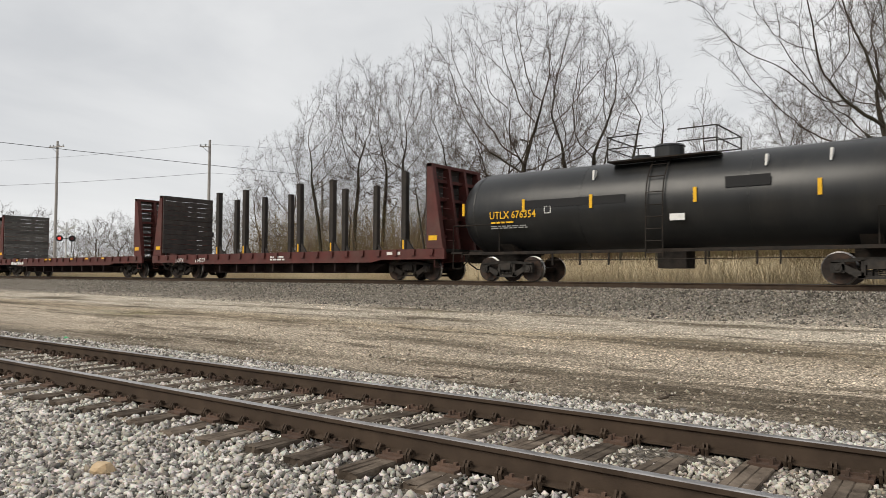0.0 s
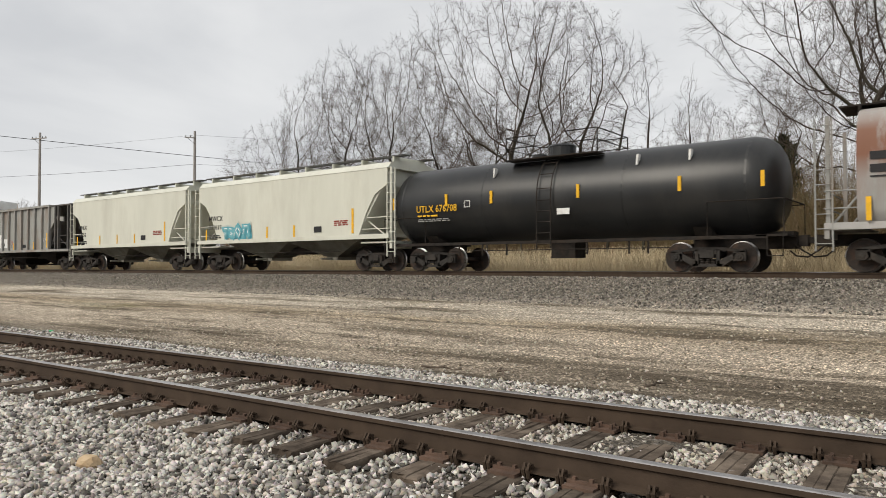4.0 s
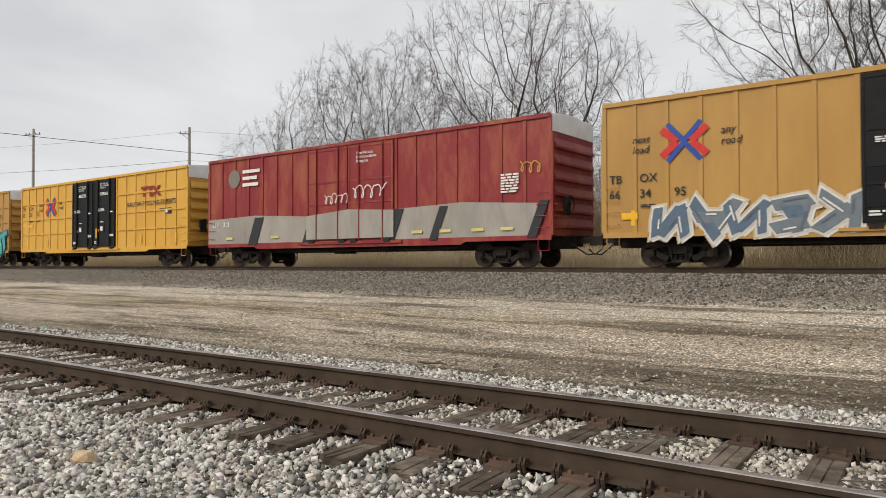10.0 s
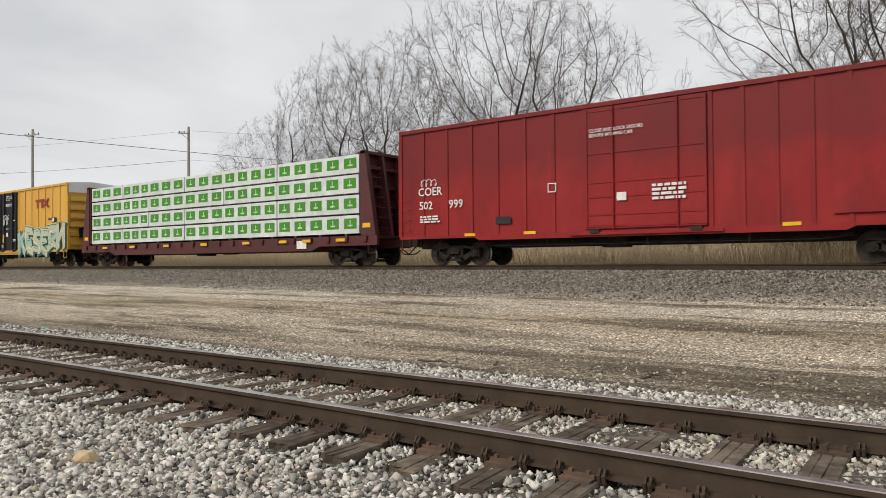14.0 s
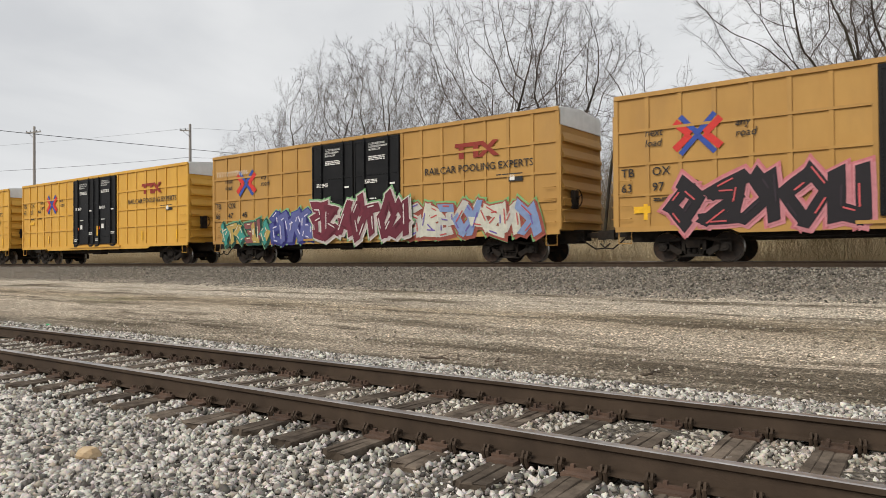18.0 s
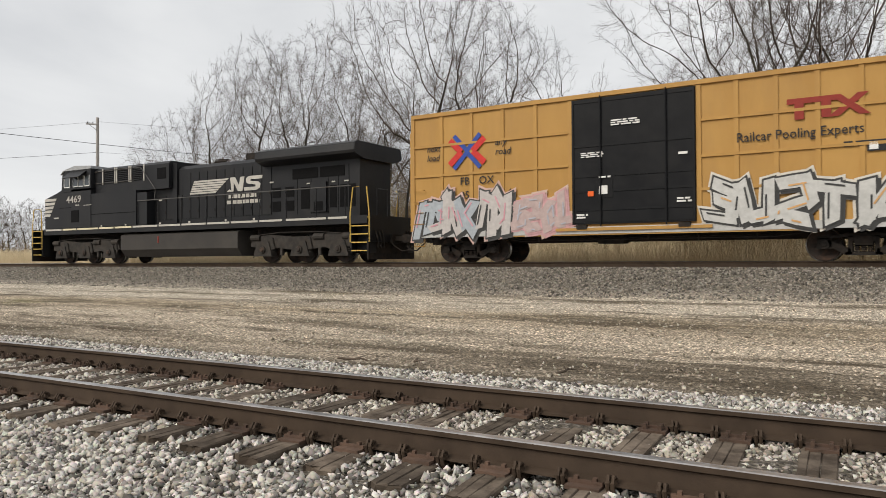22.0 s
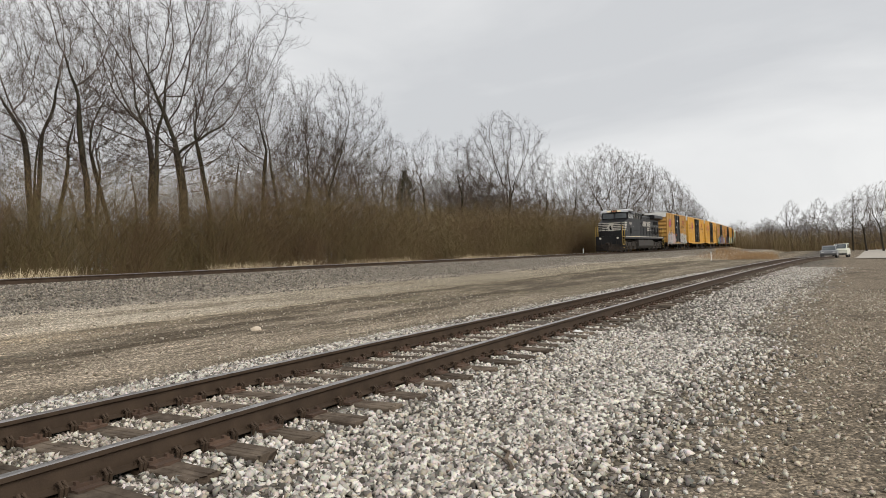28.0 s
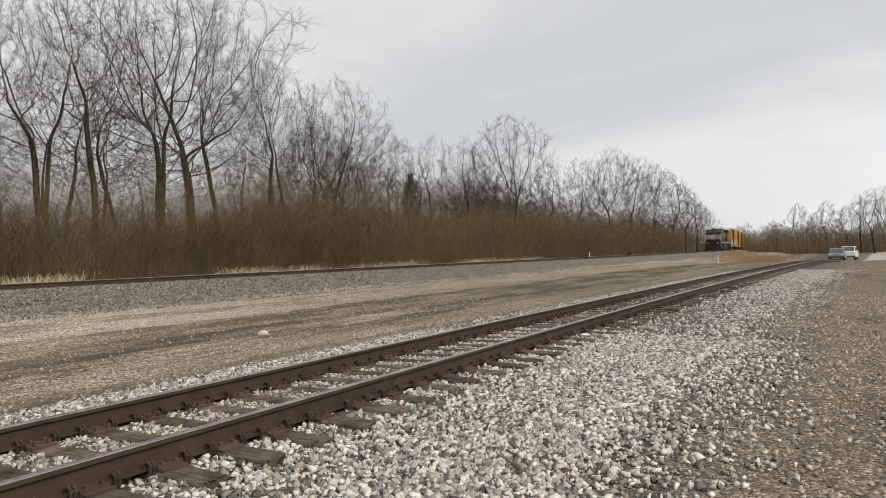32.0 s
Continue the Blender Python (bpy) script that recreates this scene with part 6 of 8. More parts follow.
    marks(car, y, [(b1 - 0.35, b1 - 0.22, 1.35, 2.2), (b0 + 0.2, b0 + 0.32, 1.3, 1.9), (b0 + 2.3, b0 + 2.4, 1.5, 1.9), (b0 + 5.2, b0 + 5.3, 1.45, 1.85)], P_YEL, "reflector")
    marks(car, y, [(b1 - 1.6, b1 - 1.1, 2.1, 2.3)], P_BLACK, "data_panel")


# ---- bulkhead flat cars ----
def bulkhead(car, x, s, high, mat, wood, board=True):
    """A sloped end wall: steel braces outside, boards inside."""
    g = Geo()
    for y in (-1.45, -0.5, 0.5, 1.45):
        w = 0.11 if abs(y) > 1 else 0.07
        g.prism([(x, 1.2), (x + s * 0.78, 1.2), (x + s * 0.22, high), (x, high)][:: s], y - w, y + w)
    part("end_brace", g, mat, car, "sloped steel end brace")
    for k in range(4):
        z = 1.7 + k * (high - 1.9) / 3.6
        part("cross_rail", Geo().box(min(x + s * 0.05, x + s * 0.2), max(x + s * 0.05, x + s * 0.2), -1.45, 1.45, z - 0.06, z + 0.06), mat, car)
    part("top_rail", Geo().box(min(x, x + s * 0.24), max(x, x + s * 0.24), -1.56, 1.56, high - 0.12, high), mat, car)
    g = Geo()
    for k in range(7):
        z = 1.5 + k * 0.4
        f = (z - 1.2) / (high - 1.2)
        xx = x + s * (0.78 - 0.56 * f)
        g.tube([(xx + s * 0.05, -1.3, z), (xx + s * 0.05, -0.85, z)], 0.016, 5)
    part("end_ladder", g, mat, car)
    n = 12
    for k in range(n):
        z0 = 1.3 + (high - 1.3) * k / n
        part("board", Geo().box(min(x - s * 0.02, x - s * 0.10), max(x - s * 0.02, x - s * 0.10), -1.5, 1.5, z0 + 0.01, z0 + (high - 1.3) / n - 0.01), wood, car)


# grimy red, with the shade under the deck put into its colour
SHADED_RED = surf("shaded_grimy_underframe", (0.014, 0.007, 0.006), (0.024, 0.011, 0.009), 2, 0.85, dirt=(0.026, 0.019, 0.016), dirt_amount=0.6)


def flat_car(label, off, length, mat, name="flat_car", cat="flat car", high=4.4, wood=OLD_WOOD, stakes=(), load=False):
    car = thing(name, label, cat)
    CARS.append((car, off + length / 2))
    h = length / 2
    part("deck", Geo().box(-h, h, -1.48, 1.48, 1.08, 1.18), STAKE if not load else mat, car, "worn plank deck")
    depth = 0.70 if not load else 0.62
    for y0, y1 in ((-1.56, -1.44), (1.44, 1.56)):
        part("side_sill", Geo().prism([(-h, 0.80), (-h + 3.2, 0.80), (-h + 3.7, depth), (h - 3.7, depth), (h - 3.2, 0.80), (h, 0.80), (h, 1.19), (-h, 1.19)], y0, y1), mat, car)
    if not load:
        part("underframe", Geo().prism([(-h + 3.6, 0.66), (-h + 4.4, 0.28), (h - 4.4, 0.28), (h - 3.6, 0.66)], -0.85, 0.85), SHADED_RED, car, "deep underframe with its shade in the colour")
        for k in range(9):
            x = -h + 4.6 + (length - 9.2) * k / 8
            part("cross_bearer", Geo().prism([(x - 0.05, 0.34), (x + 0.05, 0.34), (x + 0.05, 0.72), (x - 0.05, 0.72)], -1.42, -0.851), SHADED_RED, car)
    part("center_sill", Geo().prism([(-h, 0.72), (-h + 4, 0.6), (h - 4, 0.6), (h, 0.72), (h, 1.05), (-h, 1.05)], -0.3, 0.3), mat, car)
    for k in range(22):
        x = -h + 0.6 + (length - 1.2) * k / 21
        part("stake_pocket", Geo().prism([(x - 0.09, 0.95), (x + 0.09, 0.95), (x + 0.12, 1.17), (x - 0.12, 1.17)], -1.64, -1.562), mat, car)
    for s in (-1, 1):
        bulkhead(car, s * (h - 0.85), s, high, mat, wood)
        add_coupler(car, s * (h + 0.05), s)
        add_truck(car, s * (h - 2.1))
        marks(car, -1.565, [(s * (h - 0.55) - 0.2, s * (h - 0.55) + 0.2, 1.5, 1.68)], P_YEL, "reflector")
        part("sill_step", Geo().tube([(s * (h - 0.3) - 0.2, -1.5, 0.95), (s * (h - 0.3) - 0.2, -1.52, 0.5), (s * (h - 0.3) + 0.2, -1.52, 0.5), (s * (h - 0.3) + 0.2, -1.5, 0.95)], 0.02, 5), mat, car)
    part("brake_rigging", Geo().tube([(-h + 4, -1.1, 0.62), (h - 4, -1.1, 0.62)], 0.016, 5).box(-1.2, -0.3, -0.9, -0.4, 0.5, 0.95).tube([(0.8, -0.7, 0.7), (1.8, -0.7, 0.7)], 0.16, 10), UNDER, car)
    for u, y, tall in stakes:
        x = u - h
        o = part("stake", Geo().box(x - 0.11, x + 0.11, y - 0.11, y + 0.11, 1.18, tall), STAKE, car, "dark upright steel stake")
        part("gusset", Geo().prism([(x - 0.11, 1.18), (x + 0.45, 1.18), (x + 0.11, 1.6), (x - 0.11, 1.6)], y - 0.05, y + 0.05), STAKE, o)
        if y < 0:
            part("reflector", Geo().box(x - 0.04, x + 0.04, y - 0.12, y - 0.112, 1.2, 1.55), P_YEL, o)
    return car


def flats_of_train():
    st = [(u, -1.35, 4.22) for u in (5.77, 7.9, 11.83, 13.92, 18.0)] + [(u + 0.55, 1.35, 4.25) for u in (2.9, 5.3, 7.4, 11.3, 13.35)]
    c = flat_car("red bulkhead flat car with dark upright stakes, empty", 378.0, 20.1, FLAT_RED, stakes=st, wood=surf("dark_boards", (0.035, 0.03, 0.028), (0.06, 0.05, 0.045), 3, 0.85, bump=0.3, vary=0.1))
    lettering(c, "114307", -6.0, 0.80, 0.30, P_WHITE, -1.57)
    lettering(c, "TOPX", -7.8, 0.80, 0.30, P_WHITE, -1.57)
    fine_print(c, -1.57, 0.0, 0.95, 2, 1.0, P_WHITE, 0.07, 51)
    marks(c, -1.57, [(7.2, 7.9, 0.98, 1.1)], P_WHITE, "data_panel")
    c = flat_car("empty red bulkhead flat car with weathered board ends", 357.0, 19.9, FLAT_RED, high=4.38)
    marks(c, -1.65, [(x, x + 0.32, 1.06, 1.15) for x in (-6.5, -2.0, -1.4, 1.6, 3.6, 5.6)], P_YEL, "reflector")
    fine_print(c, -1.57, -7.5, 0.8, 1, 2.0, P_WHITE, 0.2, 52)
    # loaded with wrapped lumber
    c = flat_car("maroon bulkhead flat car loaded with wrapped lumber", 119.3, 23.1, MAROON, name="lumber_car", cat="flat car", high=4.55, load=True, wood=MAROON)
    h = 11.55
    marks(c, -1.65, [(x, x + 0.5, 0.98, 1.1) for x in (-9.0, -6.2, -3.0, 0.2, 3.4, 5.9, 7.4, 9.4)], P_YEL, "reflector")
    marks(c, -1.60, [(7.0, 7.6, 0.72, 1.05)], P_WHITE, "data_panel")
    wrap = surf("white_wrap", (0.52, 0.55, 0.55), (0.66, 0.69, 0.69), 2.0, 0.45, bump=0.6, dirt=(0.40, 0.43, 0.44), dirt_amount=0.5, grain=9, spec=0.5)
    rng = random.Random(9)
    rows, cols = 4, 22
    zs = np.linspace(1.22, 4.45, rows + 1)
    x0, x1 = -h + 1.0, h - 1.0
    edges = [-h + 1.0, -7.2, -4.6, -1.4, 1.8, 5.6, h - 1.0]
    for r in range(rows):
        for k in range(len(edges) - 1):
            d = rng.uniform(0, 0.05)
            o = part("lumber_pack", Geo().box(edges[k] + 0.02, edges[k + 1] - 0.02, -1.50 + d, 1.5, zs[r] + 0.07, zs[r + 1] - 0.005), wrap, c, "white plastic-wrapped lumber pack with green print")
            n = max(2, round((edges[k + 1] - edges[k]) / 0.98))
            for j in range(n):
                a = edges[k] + (edges[k + 1] - edges[k]) * (j + 0.14) / n
                w = (edges[k + 1] - edges[k]) / n * 0.70
                part("green_print", Geo().box(a, a + w, -1.505 + d, -1.5 + d - 0.001, zs[r] + 0.26, zs[r + 1] - 0.13), P_GREEN, o)
                m = a + w * 0.5
                g = Geo().box(m - 0.02, m + 0.02, -1.51 + d, -1.506 + d, zs[r] + 0.34, zs[r + 1] - 0.2)
                g.prism([(m - 0.13, zs[r] + 0.36), (m + 0.13, zs[r] + 0.36), (m + 0.13, zs[r] + 0.42), (m - 0.13, zs[r] + 0.42)], -1.512 + d, -1.507 + d)
                part("pale_mark", g, paint((0.45, 0.62, 0.38)), o)
        for k in range(14):
            x = x0 + (x1 - x0) * (k + 0.5) / 14
            part("spacer", Geo().box(x - 0.05, x + 0.05, -1.48, 1.48, zs[r] - 0.01, zs[r] + 0.065), OLD_WOOD, c)


tank_car("black tank car with yellow lettering and white spills", 398.5, 15.2, "UTLX 676354")
flats_of_train()
long_covered_hopper(339.4)
tank_car("black tank car with yellow lettering beside a grey hopper", 324.3, 14.1, "UTLX 676708", bands=False)
small_covered_hopper("cream covered hopper with a small blue tag", 311.7, 13.2, ("MWCX", "301619"), 61, True)
small_covered_hopper("plain cream covered hopper with black lettering", 298.8, 12.6, ("MHLX", "12056"), 62)
open_grey_hopper(286.3)

# ---- the locomotive at the train's tail ----
def locomotive():
    car = thing("locomotive", "black diesel freight locomotive with white nose stripes", "locomotive")
    CARS.append((car, -12.3))
    K = LOCO_BLACK
    GRILLE = surf("dark_grille", (0.003, 0.003, 0.0035), (0.006, 0.006, 0.0065), 6, 0.7, spec=0.1)
    MARK = tinted("dusty_white_marking", (0.47, 0.45, 0.41))
    CREAM_STRIP = tinted("cream_strip", (0.66, 0.60, 0.42))
    # frame and walkway with its white edge
    part("frame", Geo().box(-9.9, 10.3, -1.48, 1.48, 1.42, 1.72), K, car)
    part("center_sill", Geo().box(-10.2, 10.4, -0.45, 0.45, 0.85, 1.45), UNDER, car)
    for x0, x1 in ((-9.75, -8.4), (-8.3, -7.2), (-7.1, -5.5), (-5.4, -4.3), (-4.2, -3.0), (-2.9, -1.2), (-1.1, 0.3), (0.4, 1.9), (2.0, 3.3), (3.4, 4.9), (5.0, 6.2), (6.4, 8.4), (8.5, 9.4)):
        part("walkway_edge", Geo().box(x0, x1, -1.492, -1.478, 1.62, 1.70), MARK if x0 > -3 or x0 < -9 else CREAM_STRIP, car, "pale reflective edge strip")
    # wide nose
    nose = [(-9.85, 1.74), (-7.6, 1.74), (-7.6, 3.55), (-8.42, 3.62), (-8.9, 3.46), (-9.85, 3.22)]
    part("nose", Geo().prism(nose, -1.46, 1.46), K, car)
    front = Geo().prism_x([(-1.1, 1.75), (1.1, 1.75), (1.1, 3.15), (0.6, 3.2), (-0.6, 3.2), (-1.1, 3.15)], -10.05, -9.85)
    part("nose_front", front, K, car)
    for k in range(5):
        z = 2.34 + k * 0.19
        part("nose_stripe", Geo().prism([(-9.86, z), (-9.42 + 0.125 * k, z), (-9.34 + 0.125 * k, z + 0.13), (-9.86, z + 0.13)], -1.475, -1.462), MARK, car, "white nose stripe")
        part("nose_stripe", Geo().box(-10.066, -10.052, -1.05, 1.05, z, z + 0.10), MARK, car)
        for y0, y1 in ((-1.45, -1.12), (1.12, 1.45)):
            part("nose_stripe", Geo().box(-9.866, -9.852, y0, y1, z, z + 0.10), MARK, car)
    part("nose_emblem", Geo().prism_x([(-0.35, 2.3), (0.3, 2.3), (0.42, 2.7), (0.1, 3.15), (-0.3, 3.1), (-0.15, 2.75)], -10.075, -10.067), MARK, car, "white leaping shape on the nose")
    part("nose_emblem", Geo().prism_x([(-0.1, 2.4), (0.12, 2.45), (0.2, 2.75), (0.05, 2.9)], -10.085, -10.076), GRILLE, car)
    part("nose_door", Geo().box(-10.062, -10.05, -0.95, -0.55, 1.8, 3.05), K, car)
    # cab
    cab = [(-8.42, 3.5), (-6.05, 3.5), (-6.05, 4.52), (-8.12, 4.52), (-8.35, 4.28)]
    part("cab", Geo().prism(cab, -1.48, 1.48).box(-7.6, -6.05, -1.48, 1.48, 1.74, 3.6), K, car)
    part("cab_roof", Geo().prism([(-8.5, 4.36), (-8.28, 4.56), (-7.3, 4.74), (-6.0, 4.66), (-6.0, 4.53), (-8.2, 4.53)][::-1], -1.5, 1.5), paint((0.34, 0.35, 0.36)), car, "pale grey cab roof")
    part("number_board", Geo().box(-8.62, -8.4, -0.75, 0.75, 4.38, 4.62), GRILLE, car)
    for y in (-0.55, 0.55):
        part("number_light", Geo().box(-8.64, -8.622, y - 0.22, y + 0.22, 4.41, 4.59), glow("number_board_light", (0.7, 0.6, 0.42), 0.25) if "number_board_light" not in bpy.data.materials else bpy.data.materials["number_board_light"], car)
    part("headlight", Geo().tube([(-8.62, -0.13, 4.5), (-8.66, -0.13, 4.5)], 0.09, 12).tube([(-8.62, 0.13, 4.5), (-8.66, 0.13, 4.5)], 0.09, 12), glow("red_marker", (0.45, 0.2, 0.1), 0.15), car, "lit marker lamps")
    for y0, y1 in ((-1.3, -0.1), (0.1, 1.3)):
        o = part("windshield", Geo().prism([(-8.46, 3.72), (-8.43, 3.70), (-8.36, 4.26), (-8.39, 4.28)][::-1], y0, y1), GLASS, car, "cab windshield")
    # side windows with pale frames and an awning
    for x0, x1 in ((-8.15, -7.72), (-7.42, -6.62), (-6.5, -6.15)):
        o = part("side_window", Geo().box(x0, x1, -1.492, -1.482, 3.74, 4.18), GLASS, car, "cab side window")
        g = Geo()
        for a, b, c, d in ((x0 - 0.03, x1 + 0.03, 3.70, 3.74), (x0 - 0.03, x0, 3.70, 4.22), (x1, x1 + 0.03, 3.70, 4.22)):
            g.box(a, b, -1.505, -1.483, c, d)
        if x0 == -7.42:
            g.box(-7.05, -7.0, -1.505, -1.483, 3.70, 4.18)
        part("window_frame", g, WHITE, o, "pale metal frame")
    part("awning", Geo().prism_x([(-1.49, 4.40), (-1.86, 4.10), (-1.88, 4.13), (-1.49, 4.45)], -7.75, -6.40), K, car)
    lettering(car, "4469", -8.0, 2.96, 0.48, MARK, -1.487, 1.35)
    fine_print(car, -1.484, -7.25, 2.80, 1, 0.3, MARK, 0.05, 71)
    fine_print(car, -1.484, -6.6, 2.78, 1, 0.6, MARK, 0.035, 72)
    marks(car, -1.484, [(-9.05, -8.65, 2.22, 2.28)], MARK, "label")
    part("cab_grille", Geo().box(-7.6, -7.0, -1.492, -1.482, 2.0, 2.58), GRILLE, car)
    # cabinet behind the cab: full width below, narrower above
    part("cabinet", Geo().box(-6.05, -2.7, -1.46, 1.46, 1.74, 3.32), K, car)
    part("equipment_hood", Geo().prism_x([(-1.25, 3.32), (1.25, 3.32), (1.25, 4.42), (1.12, 4.54), (-1.12, 4.54), (-1.25, 4.42)], -6.05, -0.72), K, car)
    part("hood_step", Geo().box(-0.72, -0.42, -1.06, 1.06, 1.74, 4.44), K, car)
    part("panel_seam", Geo().box(-0.42, -0.38, -0.988, -0.981, 1.8, 4.1), GRILLE, car)
    for k in range(3):
        x = -4.95 + k * 1.05
        o = part("louver_panel", Geo().box(x - 0.42, x + 0.42, -1.262, -1.252, 3.78, 4.42), GRILLE, car, "dark air intake louver")
        for j in range(7):
            z = 3.82 + j * 0.085
            part("slat", Geo().box(x - 0.40, x + 0.40, -1.28, -1.263, z, z + 0.03), K, o)
        for q in (-0.46, 0.46):
            part("louver_frame", Geo().box(x + q - 0.03, x + q + 0.03, -1.29, -1.252, 3.74, 4.48), MARK, o)
    part("panel_seam", Geo().box(-6.0, -2.75, -1.468, -1.461, 2.32, 2.35), GRILLE, car)
    part("panel_seam", Geo().box(-8.6, -6.3, -1.476, -1.461, 2.72, 2.74), GRILLE, car)
    part("hood_vent", Geo().box(-1.5, -0.9, -1.262, -1.252, 3.75, 4.25), GRILLE, car)
    part("blower_duct", Geo().box(-2.68, -2.0, -1.42, -0.9, 1.74, 3.2), K, car)
    # long hood and its doors
    part("long_hood", Geo().prism_x([(-0.98, 1.74), (0.98, 1.74), (0.98, 4.12), (0.82, 4.28), (-0.82, 4.28), (-0.98, 4.12)], -0.42, 5.0), K, car)
    part("mid_hood", Geo().prism_x([(-0.975, 1.74), (0.975, 1.74), (0.975, 3.4), (-0.975, 3.4)], -2.7, -0.72), K, car)
    for k in range(13):
        x = -1.7 + k * 0.53
        part("hood_door", Geo().box(x + 0.022, x + 0.508, -1.004, -0.981, 1.95, 3.0 if x < -0.6 else 3.95), K, car)
        part("door_seam", Geo().box(x - 0.014, x + 0.014, -0.984, -0.9805, 1.95, 3.0 if x < -0.6 else 3.95), GRILLE, car)
        part("door_latch", Geo().box(x + 0.42, x + 0.47, -1.02, -1.0, 2.2, 2.32).box(x + 0.42, x + 0.47, -1.02, -1.0, 2.75, 2.87), UNDER, car)
    part("exhaust_pipe", Geo().box(3.2, 4.2, -0.45, 0.45, 4.26, 4.62), UNDER, car, "sooty exhaust stack")
    part("horn", Geo().tube([(1.2, -0.3, 4.42), (1.85, -0.3, 4.42)], [0.09, 0.03], 8).tube([(1.9, -0.2, 4.5), (1.3, -0.2, 4.5)], [0.03, 0.08], 8).box(1.5, 1.6, -0.35, -0.15, 4.25, 4.45), UNDER, car)
    # radiator wings
    part("radiator_cab", Geo().box(5.0, 9.6, -0.98, 0.98, 1.74, 3.9), K, car)
    part("radiator_wing", Geo().prism_x([(-0.98, 3.86), (-1.5, 4.02), (-1.54, 4.12), (-1.5, 4.40), (-1.36, 4.48), (1.36, 4.48), (1.5, 4.40), (1.54, 4.12), (1.5, 4.02), (0.98, 3.86)][::-1], 4.8, 9.78), K, car, "flared radiator wing")
    for x0, x1 in ((6.3, 7.6), (7.7, 8.9)):
        part("radiator_grille", Geo().box(x0, x1, -0.998, -0.981, 3.28, 3.68), GRILLE, car)
    for x, w, z0, z1 in ((5.45, 0.45, 2.6, 3.0), (6.15, 0.45, 2.6, 3.0), (5.45, 0.45, 2.05, 2.45), (6.15, 0.45, 2.05, 2.45), (6.95, 0.42, 2.1, 2.95), (8.35, 0.34, 2.1, 2.95), (8.85, 0.34, 2.1, 2.95), (9.25, 0.3, 2.1, 2.95), (7.55, 0.28, 2.0, 2.3), (7.9, 0.28, 2.0, 2.3)):
        part("filter_grille", Geo().box(x - w / 2, x + w / 2, -0.998, -0.981, z0, z1), GRILLE, car)
    marks(car, -1.008, [(7.4, 7.6, 2.92, 3.05), (7.7, 7.95, 2.92, 3.05), (7.05, 7.2, 3.05, 3.1), (8.3, 8.45, 3.05, 3.1), (8.9, 9.1, 3.05, 3.1), (-1.7, -1.5, 2.8, 2.87), (5.1, 5.3, 3.2, 3.26)], MARK, "label")
    for x in (6.55, 7.25, 8.1, 8.6, 9.1):
        part("panel_seam", Geo().box(x - 0.012, x + 0.012, -0.988, -0.981, 1.9, 3.7), GRILLE, car)
    part("control_stand", Geo().box(7.3, 8.05, -1.06, -0.985, 1.95, 3.1), K, car, "projecting black control cabinet")
    part("filter_grille", Geo().box(7.45, 7.9, -1.07, -1.061, 2.0, 2.35), GRILLE, car)
    for x in (-5.2, -3.4, -1.0, 0.9, 3.1, 4.7):
        part("grab_light", Geo().box(x - 0.05, x + 0.05, -1.50, -1.48, 1.72, 1.80), MARK, car)
    # railway mark as plain bars and block shapes
    for k in range(6):
        z = 2.98 + k * 0.10
        a = 0.5 + 0.05 * k
        part("mark_bar", Geo().prism([(a - 0.15, z), (1.95 + 0.14 * k, z), (2.06 + 0.14 * k, z + 0.075), (a - 0.12, z + 0.075)], -1.010, -1.005), MARK, car)
    part("owner_mark", Geo().prism([(2.62, 2.98), (2.80, 3.08), (2.92, 3.02), (2.84, 3.57), (3.14, 3.57), (3.36, 3.22), (3.44, 3.57), (3.68, 3.57), (3.56, 2.98), (3.30, 2.98), (3.06, 3.34), (3.04, 2.98)], -1.012, -1.005), MARK, car)
    part("owner_mark", Geo().prism([(3.67, 2.98), (4.37, 2.98), (4.54, 3.06), (4.58, 3.22), (4.47, 3.32), (4.02, 3.36), (4.02, 3.43), (4.67, 3.43), (4.70, 3.57), (3.92, 3.57), (3.78, 3.48), (3.76, 3.34), (3.87, 3.26), (4.30, 3.2), (4.30, 3.12), (3.64, 3.12)], -1.012, -1.005), MARK, car)
    for z, x0, x1 in ((2.70, 2.75, 4.35), (2.46, 2.65, 4.55)):
        fine_print(car, -1.01, x0, z, 1, x1 - x0, MARK, 0.15, int(z * 100))
    # handrails
    for x in (-2.6, -1.2, 0.35, 1.9, 3.4, 4.95, 6.4, 7.9, 9.3):
        part("stanchion", Geo().tube([(x, -1.46, 1.72), (x, -1.46, 2.82)], 0.02, 6), K, car)
    part("handrail", Geo().tube([(-2.6, -1.46, 2.82), (9.55, -1.46, 2.82)], 0.022, 6), DARK_GREY, car)
    part("roof_rail", Geo().tube([(-6.0, -1.3, 4.36), (-2.9, -1.3, 4.38), (-2.5, -1.32, 4.3), (-1.5, -1.35, 3.3), (-1.5, -1.4, 2.82)], 0.02, 6).tube([(-6.0, -1.3, 3.8), (-3.1, -1.3, 3.8)], 0.015, 6), DARK_GREY, car)
    # steps with yellow grab rails at both ends
    yel = surf("rail_yellow", (0.50, 0.33, 0.06), (0.58, 0.41, 0.10), 5, 0.5, dirt=(0.2, 0.13, 0.05), dirt_amount=0.5, dirt_scale=3)
